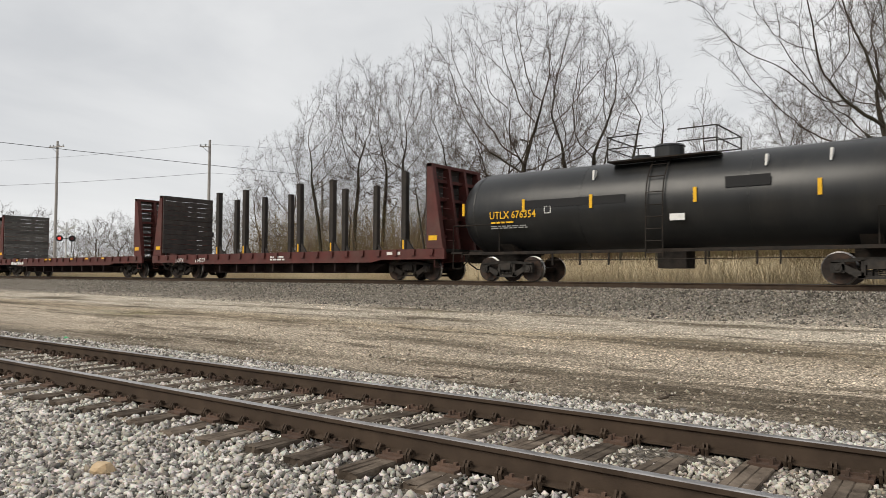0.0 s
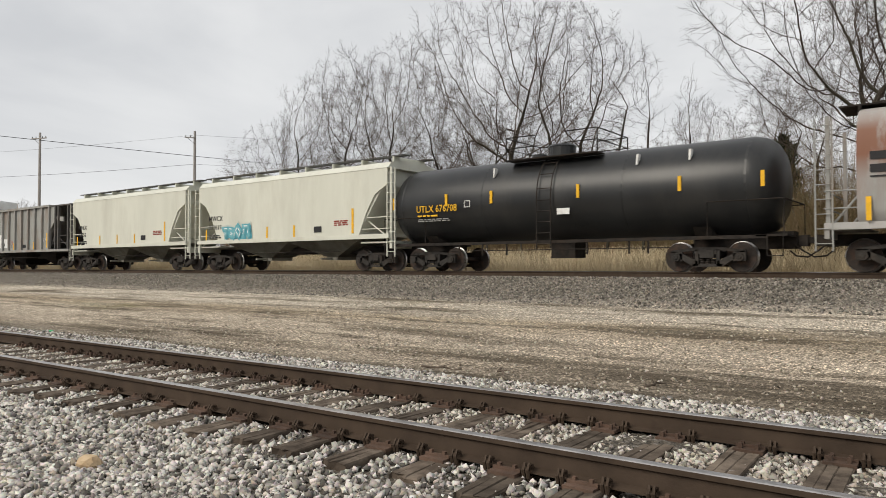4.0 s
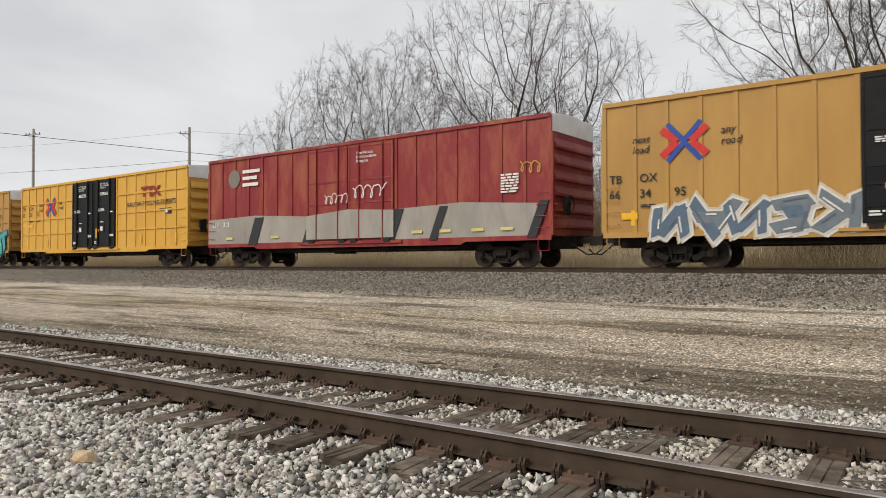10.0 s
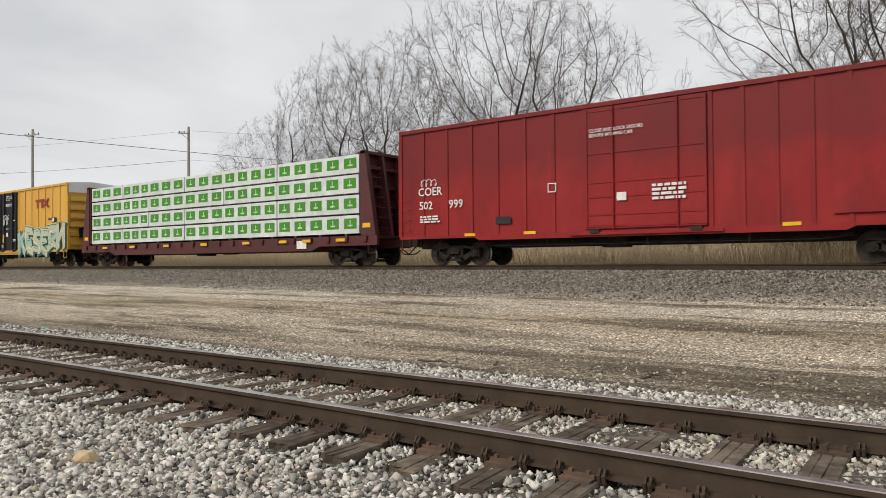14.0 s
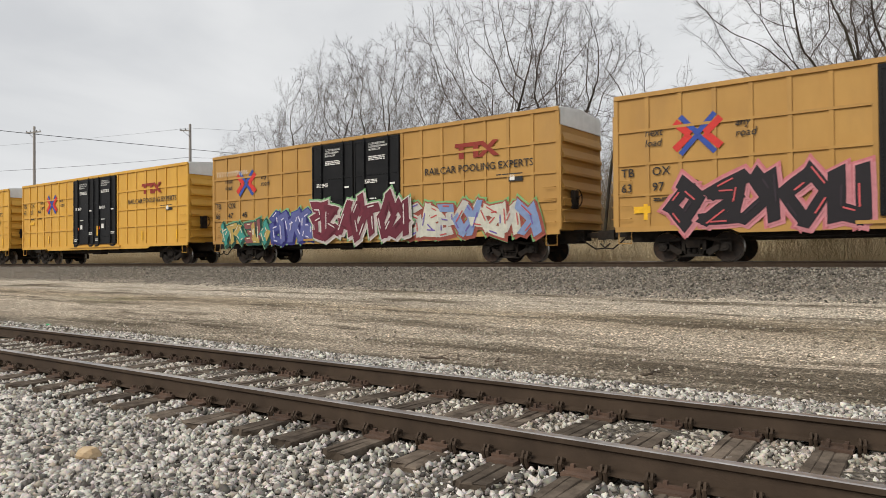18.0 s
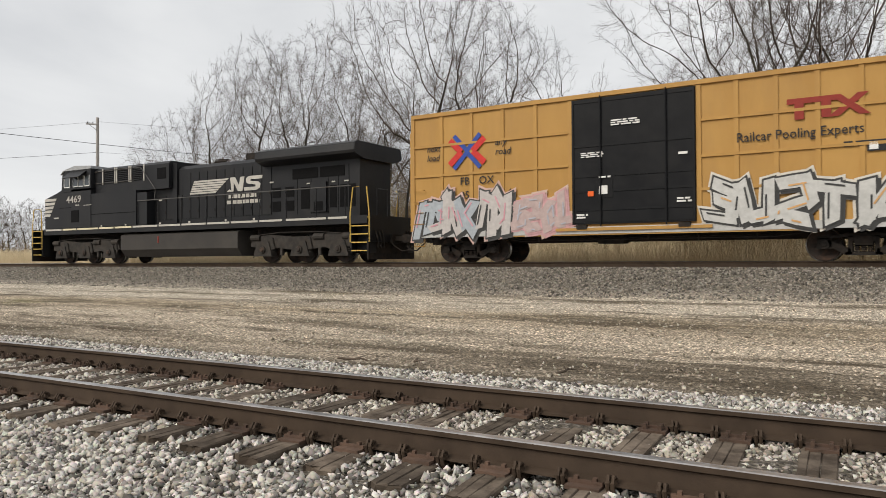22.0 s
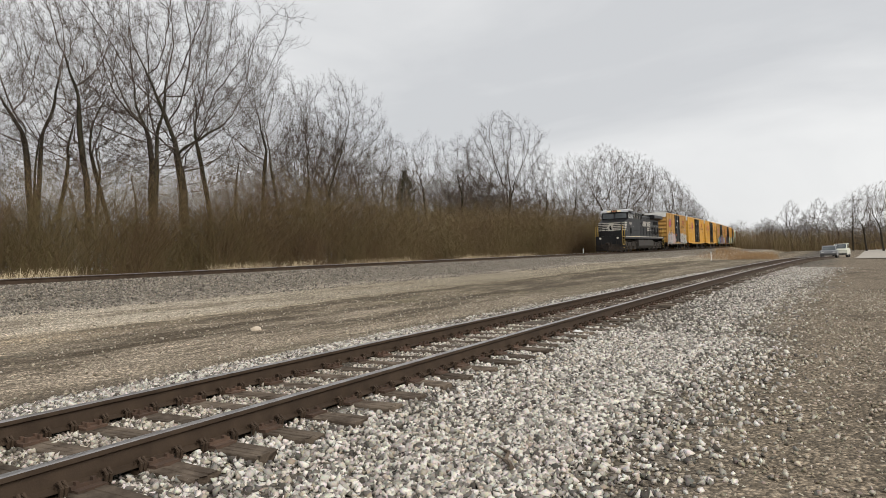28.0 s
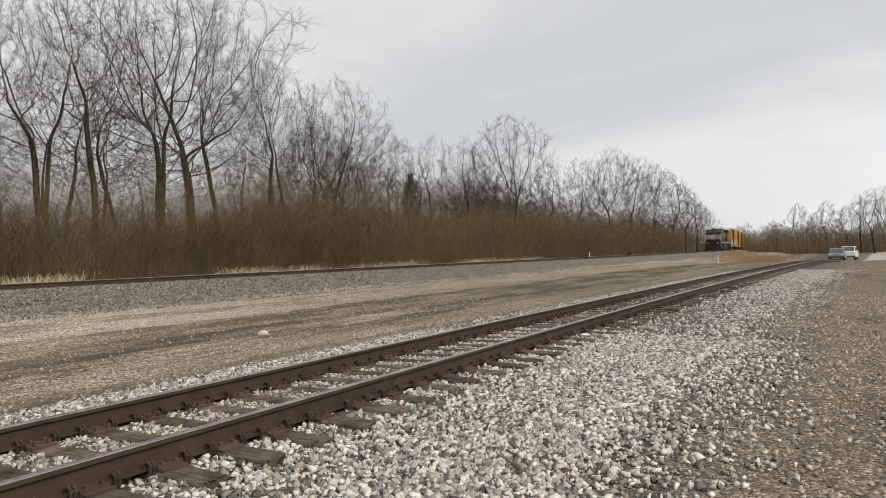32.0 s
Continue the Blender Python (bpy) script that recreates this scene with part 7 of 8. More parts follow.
    for s, xa in ((-1, -10.55), (1, 9.95)):
        for y in (-1, 1):
            side = part("step_well", Geo().box(xa - 0.42, xa + 0.42, y * 1.05 - 0.02, y * 1.05 + 0.02, 0.35, 1.72), K, car)
            for k in range(5):
                z = 0.42 + k * 0.30
                part("step", Geo().box(xa - 0.38, xa + 0.38, min(y * 1.06, y * 1.45), max(y * 1.06, y * 1.45), z, z + 0.035), UNDER, side)
                part("step_edge", Geo().box(xa - 0.38, xa + 0.38, y * 1.455 - 0.006, y * 1.455 + 0.006, z, z + 0.04), yel, side)
            for q in (-0.42, 0.42):
                part("step_side", Geo().box(xa + q - 0.02, xa + q + 0.02, min(y * 1.05, y * 1.42), max(y * 1.05, y * 1.42), 0.35, 1.6), K, side)
            x1, x2 = xa - 0.42, xa + 0.44
            part("grab_rail", Geo().tube([(x1, y * 1.47, 0.75), (x1, y * 1.47, 1.8), (x1 + 0.12, y * 1.46, 2.75), (x1 + 0.2, y * 1.2, 2.8)], 0.024, 6), yel, car, "yellow grab rail")
            part("grab_rail", Geo().tube([(x2, y * 1.47, 0.75), (x2, y * 1.47, 1.8), (x2 - 0.12, y * 1.46, 2.75)], 0.024, 6), yel, car, "yellow grab rail")
        part("end_platform", Geo().box(xa - 0.45, xa + 0.45, -1.05, 1.05, 1.66, 1.72), K, car)
        part("end_plate", Geo().box(min(xa + s * 0.44, xa + s * 0.50), max(xa + s * 0.44, xa + s * 0.50), -1.45, 1.45, 0.75, 1.72), K, car)
        part("end_rail", Geo().tube([(xa + s * 0.45, -1.0, 1.7), (xa + s * 0.45, -1.0, 2.7), (xa + s * 0.45, -0.35, 2.7), (xa + s * 0.45, -0.35, 1.7)], 0.022, 6), K, car)
        part("end_rail", Geo().tube([(xa + s * 0.45, 1.0, 1.7), (xa + s * 0.45, 1.0, 2.7), (xa + s * 0.45, 0.35, 2.7), (xa + s * 0.45, 0.35, 1.7)], 0.022, 6), K, car)
        add_coupler(car, xa + s * 0.5, s, 0.85)
        g = Geo()
        for y in (-1.2, -1.0, -0.8, 0.8, 1.0, 1.2):
            g.tube([(xa + s * 0.5, y, 1.2), (xa + s * 0.62, y, 0.9), (xa + s * 0.6, y * 0.95, 0.55), (xa + s * 0.52, y * 0.9, 0.62)], 0.025, 6)
        part("brake_hoses", g, UNDER, car)
        plow = Geo()
        plow.prism_x([(-1.5, 0.12), (0, 0.12), (0, 0.95), (-1.5, 0.85)], min(xa + s * 0.35, xa + s * 0.42), max(xa + s * 0.35, xa + s * 0.42))
        plow.prism_x([(0, 0.12), (1.5, 0.12), (1.5, 0.85), (0, 0.95)], min(xa + s * 0.35, xa + s * 0.42), max(xa + s * 0.35, xa + s * 0.42))
        if s < 0:
            for y in (-1, 1):
                plow.quad([(xa - 0.42, y * 1.5, 0.12), (xa - 0.85, 0, 0.10), (xa - 0.62, 0, 0.85), (xa - 0.42, y * 1.5, 0.85)])
                plow.quad([(xa - 0.42, y * 1.5, 0.85), (xa - 0.62, 0, 0.85), (xa - 0.85, 0, 0.10), (xa - 0.42, y * 1.5, 0.12)])
        part("snow_plow" if s < 0 else "pilot", plow, UNDER, car, "dark steel plow")
    for y in (-0.95, 0.95):
        part("ditch_light", Geo().tube([(-11.06, y, 1.5), (-11.12, y, 1.5)], 0.11, 12), glow("ditch_lamp", (0.5, 0.47, 0.42), 0.08) if "ditch_lamp" not in bpy.data.materials else bpy.data.materials["ditch_lamp"], car, "pale ditch light")
    # fuel tank
    part("fuel_tank", Geo().prism_x([(-1.46, 0.62), (-1.2, 0.30), (1.2, 0.30), (1.46, 0.62), (1.46, 1.26), (1.3, 1.34), (-1.3, 1.34), (-1.46, 1.26)], -3.8, 3.75), surf("tank_grime", (0.034, 0.031, 0.028), (0.052, 0.046, 0.041), 1.0, 0.7, dirt=(0.035, 0.03, 0.028), dirt_amount=0.6), car, "long grimy fuel tank")
    marks(car, -1.466, [(-1.2, -1.14, 0.9, 1.2)], P_DKRED, "gauge")
    part("air_tank", Geo().tube([(-3.0, -1.0, 1.5), (3.0, -1.0, 1.5)], 0.1, 8), UNDER, car)
    TRUCK_STEEL = surf("locomotive_truck_steel", (0.026, 0.024, 0.022), (0.052, 0.046, 0.041), 4, 0.75, 0.0, 0.4, dirt=(0.06, 0.045, 0.034), dirt_amount=0.6, dirt_scale=2.5, spec=0.2)
    for xc in (-6.85, 6.9):
        t = part("truck", Geo().box(xc - 2.2, xc + 2.2, -0.7, 0.7, 0.55, 0.9), TRUCK_STEEL, car)
        for s in (-1, 1):
            y = s * 1.12
            g = Geo()
            g.prism([(xc - 2.65, 0.66), (xc - 1.5, 0.52), (xc - 1.25, 0.60), (xc - 0.5, 0.52), (xc + 0.5, 0.52), (xc + 1.25, 0.60), (xc + 1.5, 0.52), (xc + 2.65, 0.66), (xc + 2.55, 1.02), (xc + 1.6, 1.12), (xc + 0.4, 1.02), (xc - 0.4, 1.02), (xc - 1.6, 1.12), (xc - 2.55, 1.02)], y - 0.11, y + 0.11)
            part("side_frame", g, TRUCK_STEEL, t, "heavy cast locomotive truck frame")
            for q in (-1.93, 0.0, 1.9):
                part("axle_box", Geo().prism([(xc + q - 0.48, 0.26), (xc + q + 0.48, 0.26), (xc + q + 0.44, 0.40), (xc + q + 0.30, 0.84), (xc + q - 0.30, 0.84), (xc + q - 0.44, 0.40)], y - 0.16, y + 0.16).tube([(xc + q, y + s * 0.15, 0.53), (xc + q, y + s * 0.22, 0.53)], 0.15, 12), TRUCK_STEEL, t)
                for e in (-0.42, 0.42):
                    g = Geo()
                    for k in range(4):
                        g.tube([(xc + q + e, y, 0.42 + k * 0.075), (xc + q + e, y, 0.465 + k * 0.075)], 0.085, 8)
                    part("coil_spring", g, TRUCK_STEEL, t)
            for q in (-2.35, 0.95, 2.35):
                part("brake_cylinder", Geo().tube([(xc + q - 0.25, s * 1.2, 1.0), (xc + q + 0.25, s * 1.2, 1.0)], 0.13, 10), TRUCK_STEEL, t)
        for s in (-1, 1):
            y = s * 1.12
            for q in (-1.93, 0.0, 1.9):
                part("bearing_cap", Geo().tube([(xc + q, y + s * 0.22, 0.53), (xc + q, y + s * 0.26, 0.53)], [0.11, 0.08], 12), WHEEL, t, "rusty bearing cap")
                part("snubber", Geo().tube([(xc + q + 0.62, y + s * 0.14, 0.55), (xc + q + 0.5, y + s * 0.14, 0.98)], 0.045, 8), TRUCK_STEEL, t)
            for q in (-1.0, 0.95):
                part("brake_hanger", Geo().box(xc + q - 0.06, xc + q + 0.06, min(y, y + s * 0.1), max(y, y + s * 0.1), 0.3, 0.75), TRUCK_STEEL, t)
            part("sand_pipe", Geo().tube([(xc - 2.3, y, 1.3), (xc - 2.45, y, 0.7), (xc - 2.6, y, 0.2)], 0.02, 6), TRUCK_STEEL, t)
            part("brake_pipe", Geo().tube([(xc - 2.3, y + s * 0.13, 1.1), (xc - 1.0, y + s * 0.14, 1.2), (xc + 1.0, y + s * 0.14, 1.18), (xc + 2.3, y + s * 0.13, 1.08)], 0.018, 6), TRUCK_STEEL, t)
        for q in (-1.93, 0.0, 1.9):
            add_wheelset(t, xc + q, 0.525)


locomotive()

# ---- trees and brush ----
def envelope(style, rng, n, high):
    """Points spread through a crown's outline, thinned in patches so that the crown has gaps and an uneven edge."""
    z0, wide, peak = style["base"] * high, style["wide"] * high / 2, style["peak"]
    out = []
    ph = rng.uniform(0, 6.28, 6)
    while len(out) < n:
        q = rng.random((n, 3))
        u, a, r = q[:, 0], q[:, 1] * 2 * np.pi, np.sqrt(q[:, 2])
        prof = np.where(u < peak, np.sin(np.clip(u / peak, 0, 1) * np.pi / 2) ** style["belly"], np.cos(np.clip((u - peak) / (1 - peak), 0, 1) * np.pi / 2) ** 0.62)
        lump = 0.82 + 0.16 * np.sin(2 * a + ph[0] + 5 * u) + 0.12 * np.sin(3 * a + ph[1] - 9 * u) + 0.08 * np.sin(5 * a + ph[2])
        x, y, z = np.cos(a) * r * prof * lump * wide, np.sin(a) * r * prof * lump * wide, z0 + u * (high - z0) * (0.92 + 0.08 * lump)
        gap = np.sin(x * 1.1 + ph[3]) * np.sin(y * 1.2 + ph[4]) * np.sin(z * 0.9 + ph[5])
        keep = (gap < style.get("gap", 0.45)) & (rng.random(n) < prof + 0.1)
        out += list(np.stack([x, y, z], -1)[keep])
    return np.array(out[:n])


def branching(style, rng, high):
    """Limbs that reach for the points of the crown's outline: places and parents of all their joints."""
    step, kill = style["step"], style["kill"]
    att = envelope(style, rng, style["points"], high)
    pos, par = [], []
    stems = style.get("stems", 1)
    fork = style["bole"] * high
    for k in range(stems):
        w = rng.uniform(0, 6.28)
        lean = rng.uniform(0.6, 1.2) * style.get("lean", 0.05)
        p = np.array([math.cos(w) * 0.22 * (stems > 1), math.sin(w) * 0.22 * (stems > 1), -0.3])
        d = np.array([math.cos(w) * lean, math.sin(w) * lean, 1.0])
        last = -1
        while p[2] < fork * rng.uniform(0.97, 1.0):
            pos.append(p.copy())
            par.append(last)
            last = len(pos) - 1
            d[:2] += rng.normal(0, 0.022, 2)
            p = p + d / np.linalg.norm(d) * step
    idx0 = np.array([i for i in range(len(pos)) if pos[i][2] > style["base"] * high * 0.9])
    dist = np.full(len(att), 1e9)
    near = np.zeros(len(att), int)

    def meet(ids):
        p = np.array([pos[i] for i in ids])
        dd = np.linalg.norm(att[:, None] - p[None], axis=2)
        j = dd.argmin(1)
        m = dd[np.arange(len(att)), j]
        better = m < dist
        dist[better] = m[better]
        near[better] = np.array(ids)[j[better]]

    meet(list(idx0))
    facing = {}
    for _ in range(style.get("rounds", 95)):
        if not len(att):
            break
        reach = dist < max(style["reach"], dist.min() + 0.1)
        order = np.where(reach)[0]
        order = order[np.argsort(near[order], kind="stable")]
        ids, first = np.unique(near[order], return_index=True)
        p = np.array([pos[i] for i in ids])
        way = att[order] - np.repeat(p, np.diff(np.r_[first, len(order)]), axis=0)
        way /= np.linalg.norm(way, axis=1)[:, None] + 1e-9
        d = np.add.reduceat(way, first, axis=0)
        d /= np.linalg.norm(d, axis=1)[:, None] + 1e-9
        back = np.array([facing.get(i, (0.0, 0.0, 1.0)) for i in ids])
        d = d + 0.4 * back + rng.normal(0, style.get("wander", 0.15), d.shape) + np.array([0, 0, style.get("lift", 0.06)])
        d /= np.linalg.norm(d, axis=1)[:, None] + 1e-9
        fresh = []
        for i, v in zip(ids, d):
            pos.append(pos[i] + v * step)
            par.append(int(i))
            facing[len(pos) - 1] = tuple(v)
            fresh.append(len(pos) - 1)
        meet(fresh)
        keep = dist > kill
        att, dist, near = att[keep], dist[keep], near[keep]
    return np.array(pos), np.array(par)


def bars_mesh(name, a, b, ra, rb, sides, mat, size):
    """Tapering bars from the points a to the points b, joined into one mesh."""
    verts, faces, base = [], [], 0
    for k in sorted(set(sides)):
        m = sides == k
        d = b[m] - a[m]
        d /= np.linalg.norm(d, axis=1)[:, None] + 1e-9
        u = np.cross(d, np.array([0.31, 0.17, 0.93]))
        u /= np.linalg.norm(u, axis=1)[:, None] + 1e-9
        w = np.cross(d, u)
        t = 2 * np.pi * np.arange(k) / k
        ring = np.cos(t)[None, :, None] * u[:, None] + np.sin(t)[None, :, None] * w[:, None]
        low = a[m][:, None] - d[:, None] * (ra[m] * 0.35)[:, None, None] + ring * ra[m][:, None, None]
        top = b[m][:, None] + d[:, None] * (rb[m] * 0.35)[:, None, None] + ring * rb[m][:, None, None]
        verts.append(np.concatenate([low, top], 1).reshape(-1, 3))
        f = np.array([(j, (j + 1) % k, k + (j + 1) % k, k + j) for j in range(k)])
        faces.append((base + np.arange(m.sum())[:, None, None] * 2 * k + f[None]).reshape(-1, 4))
        base += m.sum() * 2 * k
    v, f = np.concatenate(verts) * size, np.concatenate(faces)
    me = bpy.data.meshes.new(name)
    me.vertices.add(len(v))
    me.vertices.foreach_set("co", v.ravel().astype(np.float32))
    me.loops.add(f.size)
    me.loops.foreach_set("vertex_index", f.ravel().astype(np.int32))
    me.polygons.add(len(f))
    me.polygons.foreach_set("loop_start", np.arange(0, f.size, 4, dtype=np.int32))
    me.polygons.foreach_set("use_smooth", np.ones(len(f), bool))
    me.update(calc_edges=True)
    me.materials.append(mat)
    return me


def tree_meshes(seed, high, style):
    rng = np.random.default_rng(seed)
    pos, par = branching(style, rng, high)
    n = len(pos)
    kids = np.bincount(par[par >= 0], minlength=n)
    tip = style["tip"]
    power = math.log((kids == 0).sum() / style.get("stems", 1)) / math.log(style["girth"] * high / tip)
    area = np.zeros(n)
    for i in range(n - 1, -1, -1):
        if kids[i] == 0:
            area[i] += tip ** power
        if par[i] >= 0:
            area[par[i]] += area[i]
    rad = area ** (1 / power)
    rad *= 1 + 0.35 * np.exp(-np.clip(pos[:, 2], 0, None) / 0.5)
    e = np.where(par >= 0)[0]
    a, b = pos[par[e]], pos[e]
    rb = rad[e]
    ra = np.minimum(rad[par[e]], rb * 1.25)
    thick = rb > 0.042
    trunk = bars_mesh("trunk", a[thick], b[thick], ra[thick], rb[thick], np.where(rb[thick] > 0.09, 8, 6), BARK, 1.0)
    # the fine twigs grow on every thin limb, and twigs on those
    thin = ~thick
    A, B, RA, RB = [a[thin]], [b[thin]], [ra[thin]], [rb[thin]]
    src, way = b[rb < 0.022], (b - a)[rb < 0.022]
    way = way / (np.linalg.norm(way, axis=1)[:, None] + 1e-9)
    for level, (count, length, r) in enumerate(style["twigs"]):
        p, w = np.repeat(src, count, 0), np.repeat(way, count, 0)
        d = w + rng.normal(0, 0.62, p.shape) + np.array([0, 0, 0.16])
        d /= np.linalg.norm(d, axis=1)[:, None]
        ln = length * rng.uniform(0.5, 1.25, len(p))[:, None]
        q1 = p + d * ln * 0.5
        d2 = d + rng.normal(0, 0.28, p.shape) + np.array([0, 0, 0.12])
        d2 /= np.linalg.norm(d2, axis=1)[:, None]
        q2 = q1 + d2 * ln * 0.5
        full = np.full(len(p), r)
        A += [p, q1]
        B += [q1, q2]
        RA += [full, full * 0.8]
        RB += [full * 0.8, full * 0.5]
        src, way = q1, d2
    A, B, RA, RB = (np.concatenate(v) for v in (A, B, RA, RB))
    crown = bars_mesh("crown", A, B, RA, RB, np.where(RB > 0.02, 4, 3), TWIG, 1.0)
    return trunk, crown


FINE = ((2, 0.7, 0.0048), (2, 0.45, 0.0038))
SPREADING = dict(girth=0.0125, base=0.2, wide=0.9, peak=0.6, belly=0.5, points=1500, step=0.3, kill=0.6, reach=3.4, bole=0.4, tip=0.0066, lift=0.08, twigs=FINE)
UPRIGHT = dict(girth=0.0088, base=0.22, wide=0.52, peak=0.55, belly=0.5, points=1000, step=0.3, kill=0.55, reach=2.6, bole=0.5, tip=0.0058, lift=0.12, lean=0.09, twigs=FINE)
FORKED = dict(girth=0.0085, base=0.25, wide=0.6, peak=0.58, belly=0.5, points=1050, step=0.3, kill=0.56, reach=2.8, bole=0.46, tip=0.0058, stems=2, lean=0.14, lift=0.1, twigs=FINE)
ROUND = dict(girth=0.0115, base=0.12, wide=0.88, peak=0.48, belly=0.45, points=1700, step=0.28, kill=0.54, reach=3.0, bole=0.34, tip=0.0058, lift=0.06, gap=0.7, twigs=FINE)
THIN = dict(girth=0.0065, base=0.3, wide=0.26, peak=0.5, belly=0.6, points=300, step=0.3, kill=0.48, reach=2.0, bole=0.7, tip=0.006, lift=0.12, lean=0.12, twigs=((2, 0.6, 0.005),))
FAR_ROUND = dict(girth=0.013, base=0.08, wide=0.76, peak=0.48, belly=0.45, points=900, step=0.4, kill=0.68, reach=3.2, bole=0.34, tip=0.012, lift=0.06, gap=0.8, twigs=((3, 0.95, 0.012),))
KINDS = [
    ("bare spreading tree with heavy limbs", SPREADING, (1, 2, 3)),
    ("tall bare tree with fine upright twigs", UPRIGHT, (4, 5, 6)),
    ("bare tree forked near its base", FORKED, (7, 8)),
    ("bare round-crowned tree with dense twigs", ROUND, (9, 10)),
    ("slender bare tree in the thicket edge", THIN, (11, 12, 13)),
    ("bare round tree in the far woods", FAR_ROUND, (14, 15, 16)),
]
TREES = {}
for _label, _style, _seeds in KINDS:
    for _s in _seeds:
        TREES[_s] = (_label, tree_meshes(_s, 15.0, _style))


def tree(seed, bearing, dist, high, turn=0):
    """A tree in the direction bearing (degrees left of straight ahead), dist metres from the yard's edge."""
    x = -dist * math.sin(radians(bearing))
    yy = -4.0 + dist * math.cos(radians(bearing))
    label, (tm, cm) = TREES[seed]
    ob = thing("tree", label, "tree", "bare trees behind the main line")
    ob.matrix_world = pose(x, yy, float(ground_z(np.array(x), np.array(yy))) - 0.05, 0, 0, turn) @ Matrix.Diagonal((high / 15, high / 15, high / 15, 1))
    for name, me in (("trunk", tm), ("crown", cm)):
        o = new(name, me)
        o.parent = ob
    return ob


def plant_trees():
    # large single trees
    for seed, b, d, h, turn in (
            (1, 32.2, 45, 18.2, 20), (7, 27.0, 46, 18.0, 100), (5, 41.0, 50, 16.6, 60), (4, 45.2, 52, 16.4, 0), (6, 43.2, 55, 16.4, 200), (9, 38.2, 54, 15.5, 40), (5, 47.8, 56, 15.5, 140),
            (10, 50.2, 62, 13, 80), (15, 52.6, 76, 11, 30), (6, 36.0, 56, 15, 300), (3, 7.4, 37, 18, 110), (5, 5.2, 40, 18, 80), (8, 3.0, 36, 16, 70), (4, 11.6, 47, 13.5, 10), (9, 17.4, 58, 13.4, 0), (10, 21.6, 62, 10.5, 50), (14, 24.2, 60, 10.5, 90), (15, 14.2, 60, 11, 120),
            (2, 0.8, 38, 16, 160), (6, -3.0, 44, 12.5, 0), (1, -13.4, 37, 16.5, 200), (4, -10.4, 41, 15.5, 90), (3, -21.3, 38, 17, 150), (7, -17.4, 42, 17.5, 40), (6, -24.6, 40, 17, 20), (5, -28.0, 43, 18, 70), (8, -31.2, 45, 17.5, 250),
            (4, -34.8, 46, 19, 100), (8, -39.0, 46, 18.5, 220), (1, -41.6, 47, 20, 160), (5, -43.6, 50, 18.5, 10), (6, -36.8, 52, 17, 30), (4, -46.4, 53, 16.5, 130), (5, -48.7, 56, 15.5, 60),
            (9, -52.8, 58, 15.4, 60), (10, -50.6, 64, 14, 0), (6, -57.0, 74, 13.5, 30), (4, -59.8, 80, 14.5, 60), (6, -62.4, 86, 15, 90), (3, -65.9, 92, 18.6, 120), (10, -64.0, 98, 15.5, 20), (5, -68.6, 104, 15, 200),
            (9, -71.2, 112, 15.5, 0), (10, -73.6, 120, 18, 80), (9, -75.2, 130, 18, 10), (10, -76.7, 140, 17.5, 300), (14, -77.9, 150, 16.5, 40), (15, -78.9, 165, 15, 10), (16, -79.7, 185, 13.5, 0), (14, -80.4, 210, 12.5, 70)):
        tree(seed, b, d, h, turn)
    # a second rank behind and between the large ones
    rng = random.Random(41)
    for k in range(30):
        b = -56 + 106 * (k + rng.random()) / 30
        if b > -16 and k % 2:
            continue
        if 12 < b < 25 or -9 < b < -3:
            continue
        tree(rng.choice((4, 5, 6, 9, 8)), b, (40 + rng.uniform(0, 12)) / max(math.cos(radians(b)), 0.5), rng.uniform(11, 15.5), rng.uniform(0, 360))
    # slender trees between them
    rng = random.Random(77)
    for k in range(34):
        b = -54 + 100 * (k + rng.random()) / 34
        tree(rng.choice((11, 12, 13)), b, (30 + rng.uniform(2, 10)) / max(math.cos(radians(b)), 0.55), rng.uniform(7, 12), rng.uniform(0, 360))
    for k in range(42):
        b = -50 - 30 * (k + rng.random()) / 42
        d = (36 + rng.uniform(0, 22)) / max(math.cos(radians(b)), 0.2)
        tree(rng.choice((4, 5, 14, 15, 16, 12)), b, min(d, 230), rng.uniform(9, 13.5), rng.uniform(0, 360))
    # a low hazy rank of young woods behind all of them
    for k in range(26):
        b = -48 + 98 * (k + rng.random()) / 26
        tree(rng.choice((14, 15, 16)), b, (56 + rng.uniform(0, 14)) / max(math.cos(radians(b)), 0.5), rng.uniform(6.5, 9.5), rng.uniform(0, 360))
    for k in range(40):
        b = -60 - 20 * (k + rng.random()) / 40
        d = (40 + rng.uniform(0, 30)) / max(math.cos(radians(b)), 0.2)
        tree(rng.choice((14, 15, 16)), b, min(d, 240), rng.uniform(9, 13), rng.uniform(0, 360))
    # woods far off, past the bend and past the crossing
    for b, d, h in ((-86.6, 235, 15), (-87.7, 240, 12), (-88.4, 232, 15), (-89.6, 230, 13.5), (-90.4, 200, 14), (-91.2, 190, 15), (-92.2, 180, 15), (-93.4, 170, 15), (-94.6, 170, 15)):
        tree(14 + int(h) % 3, b, d, h, d)
    for k in range(46):
        b = -84.6 - 10 * (k + rng.random()) / 46
        tree(rng.choice((14, 15, 16)), b, rng.uniform(240, 300), rng.uniform(7, 10.5), rng.uniform(0, 360))
    for k in range(16):
        b = -80.5 - 5 * (k + rng.random()) / 16
        tree(rng.choice((14, 15, 16)), b, rng.uniform(300, 360), rng.uniform(8, 11), rng.uniform(0, 360))
    for k in range(34):
        b = 50 + 24 * (k + rng.random()) / 34
        tree(rng.choice((14, 15, 16)), b, rng.uniform(105, 180), rng.uniform(6.5, 11.5), rng.uniform(0, 360))


plant_trees()


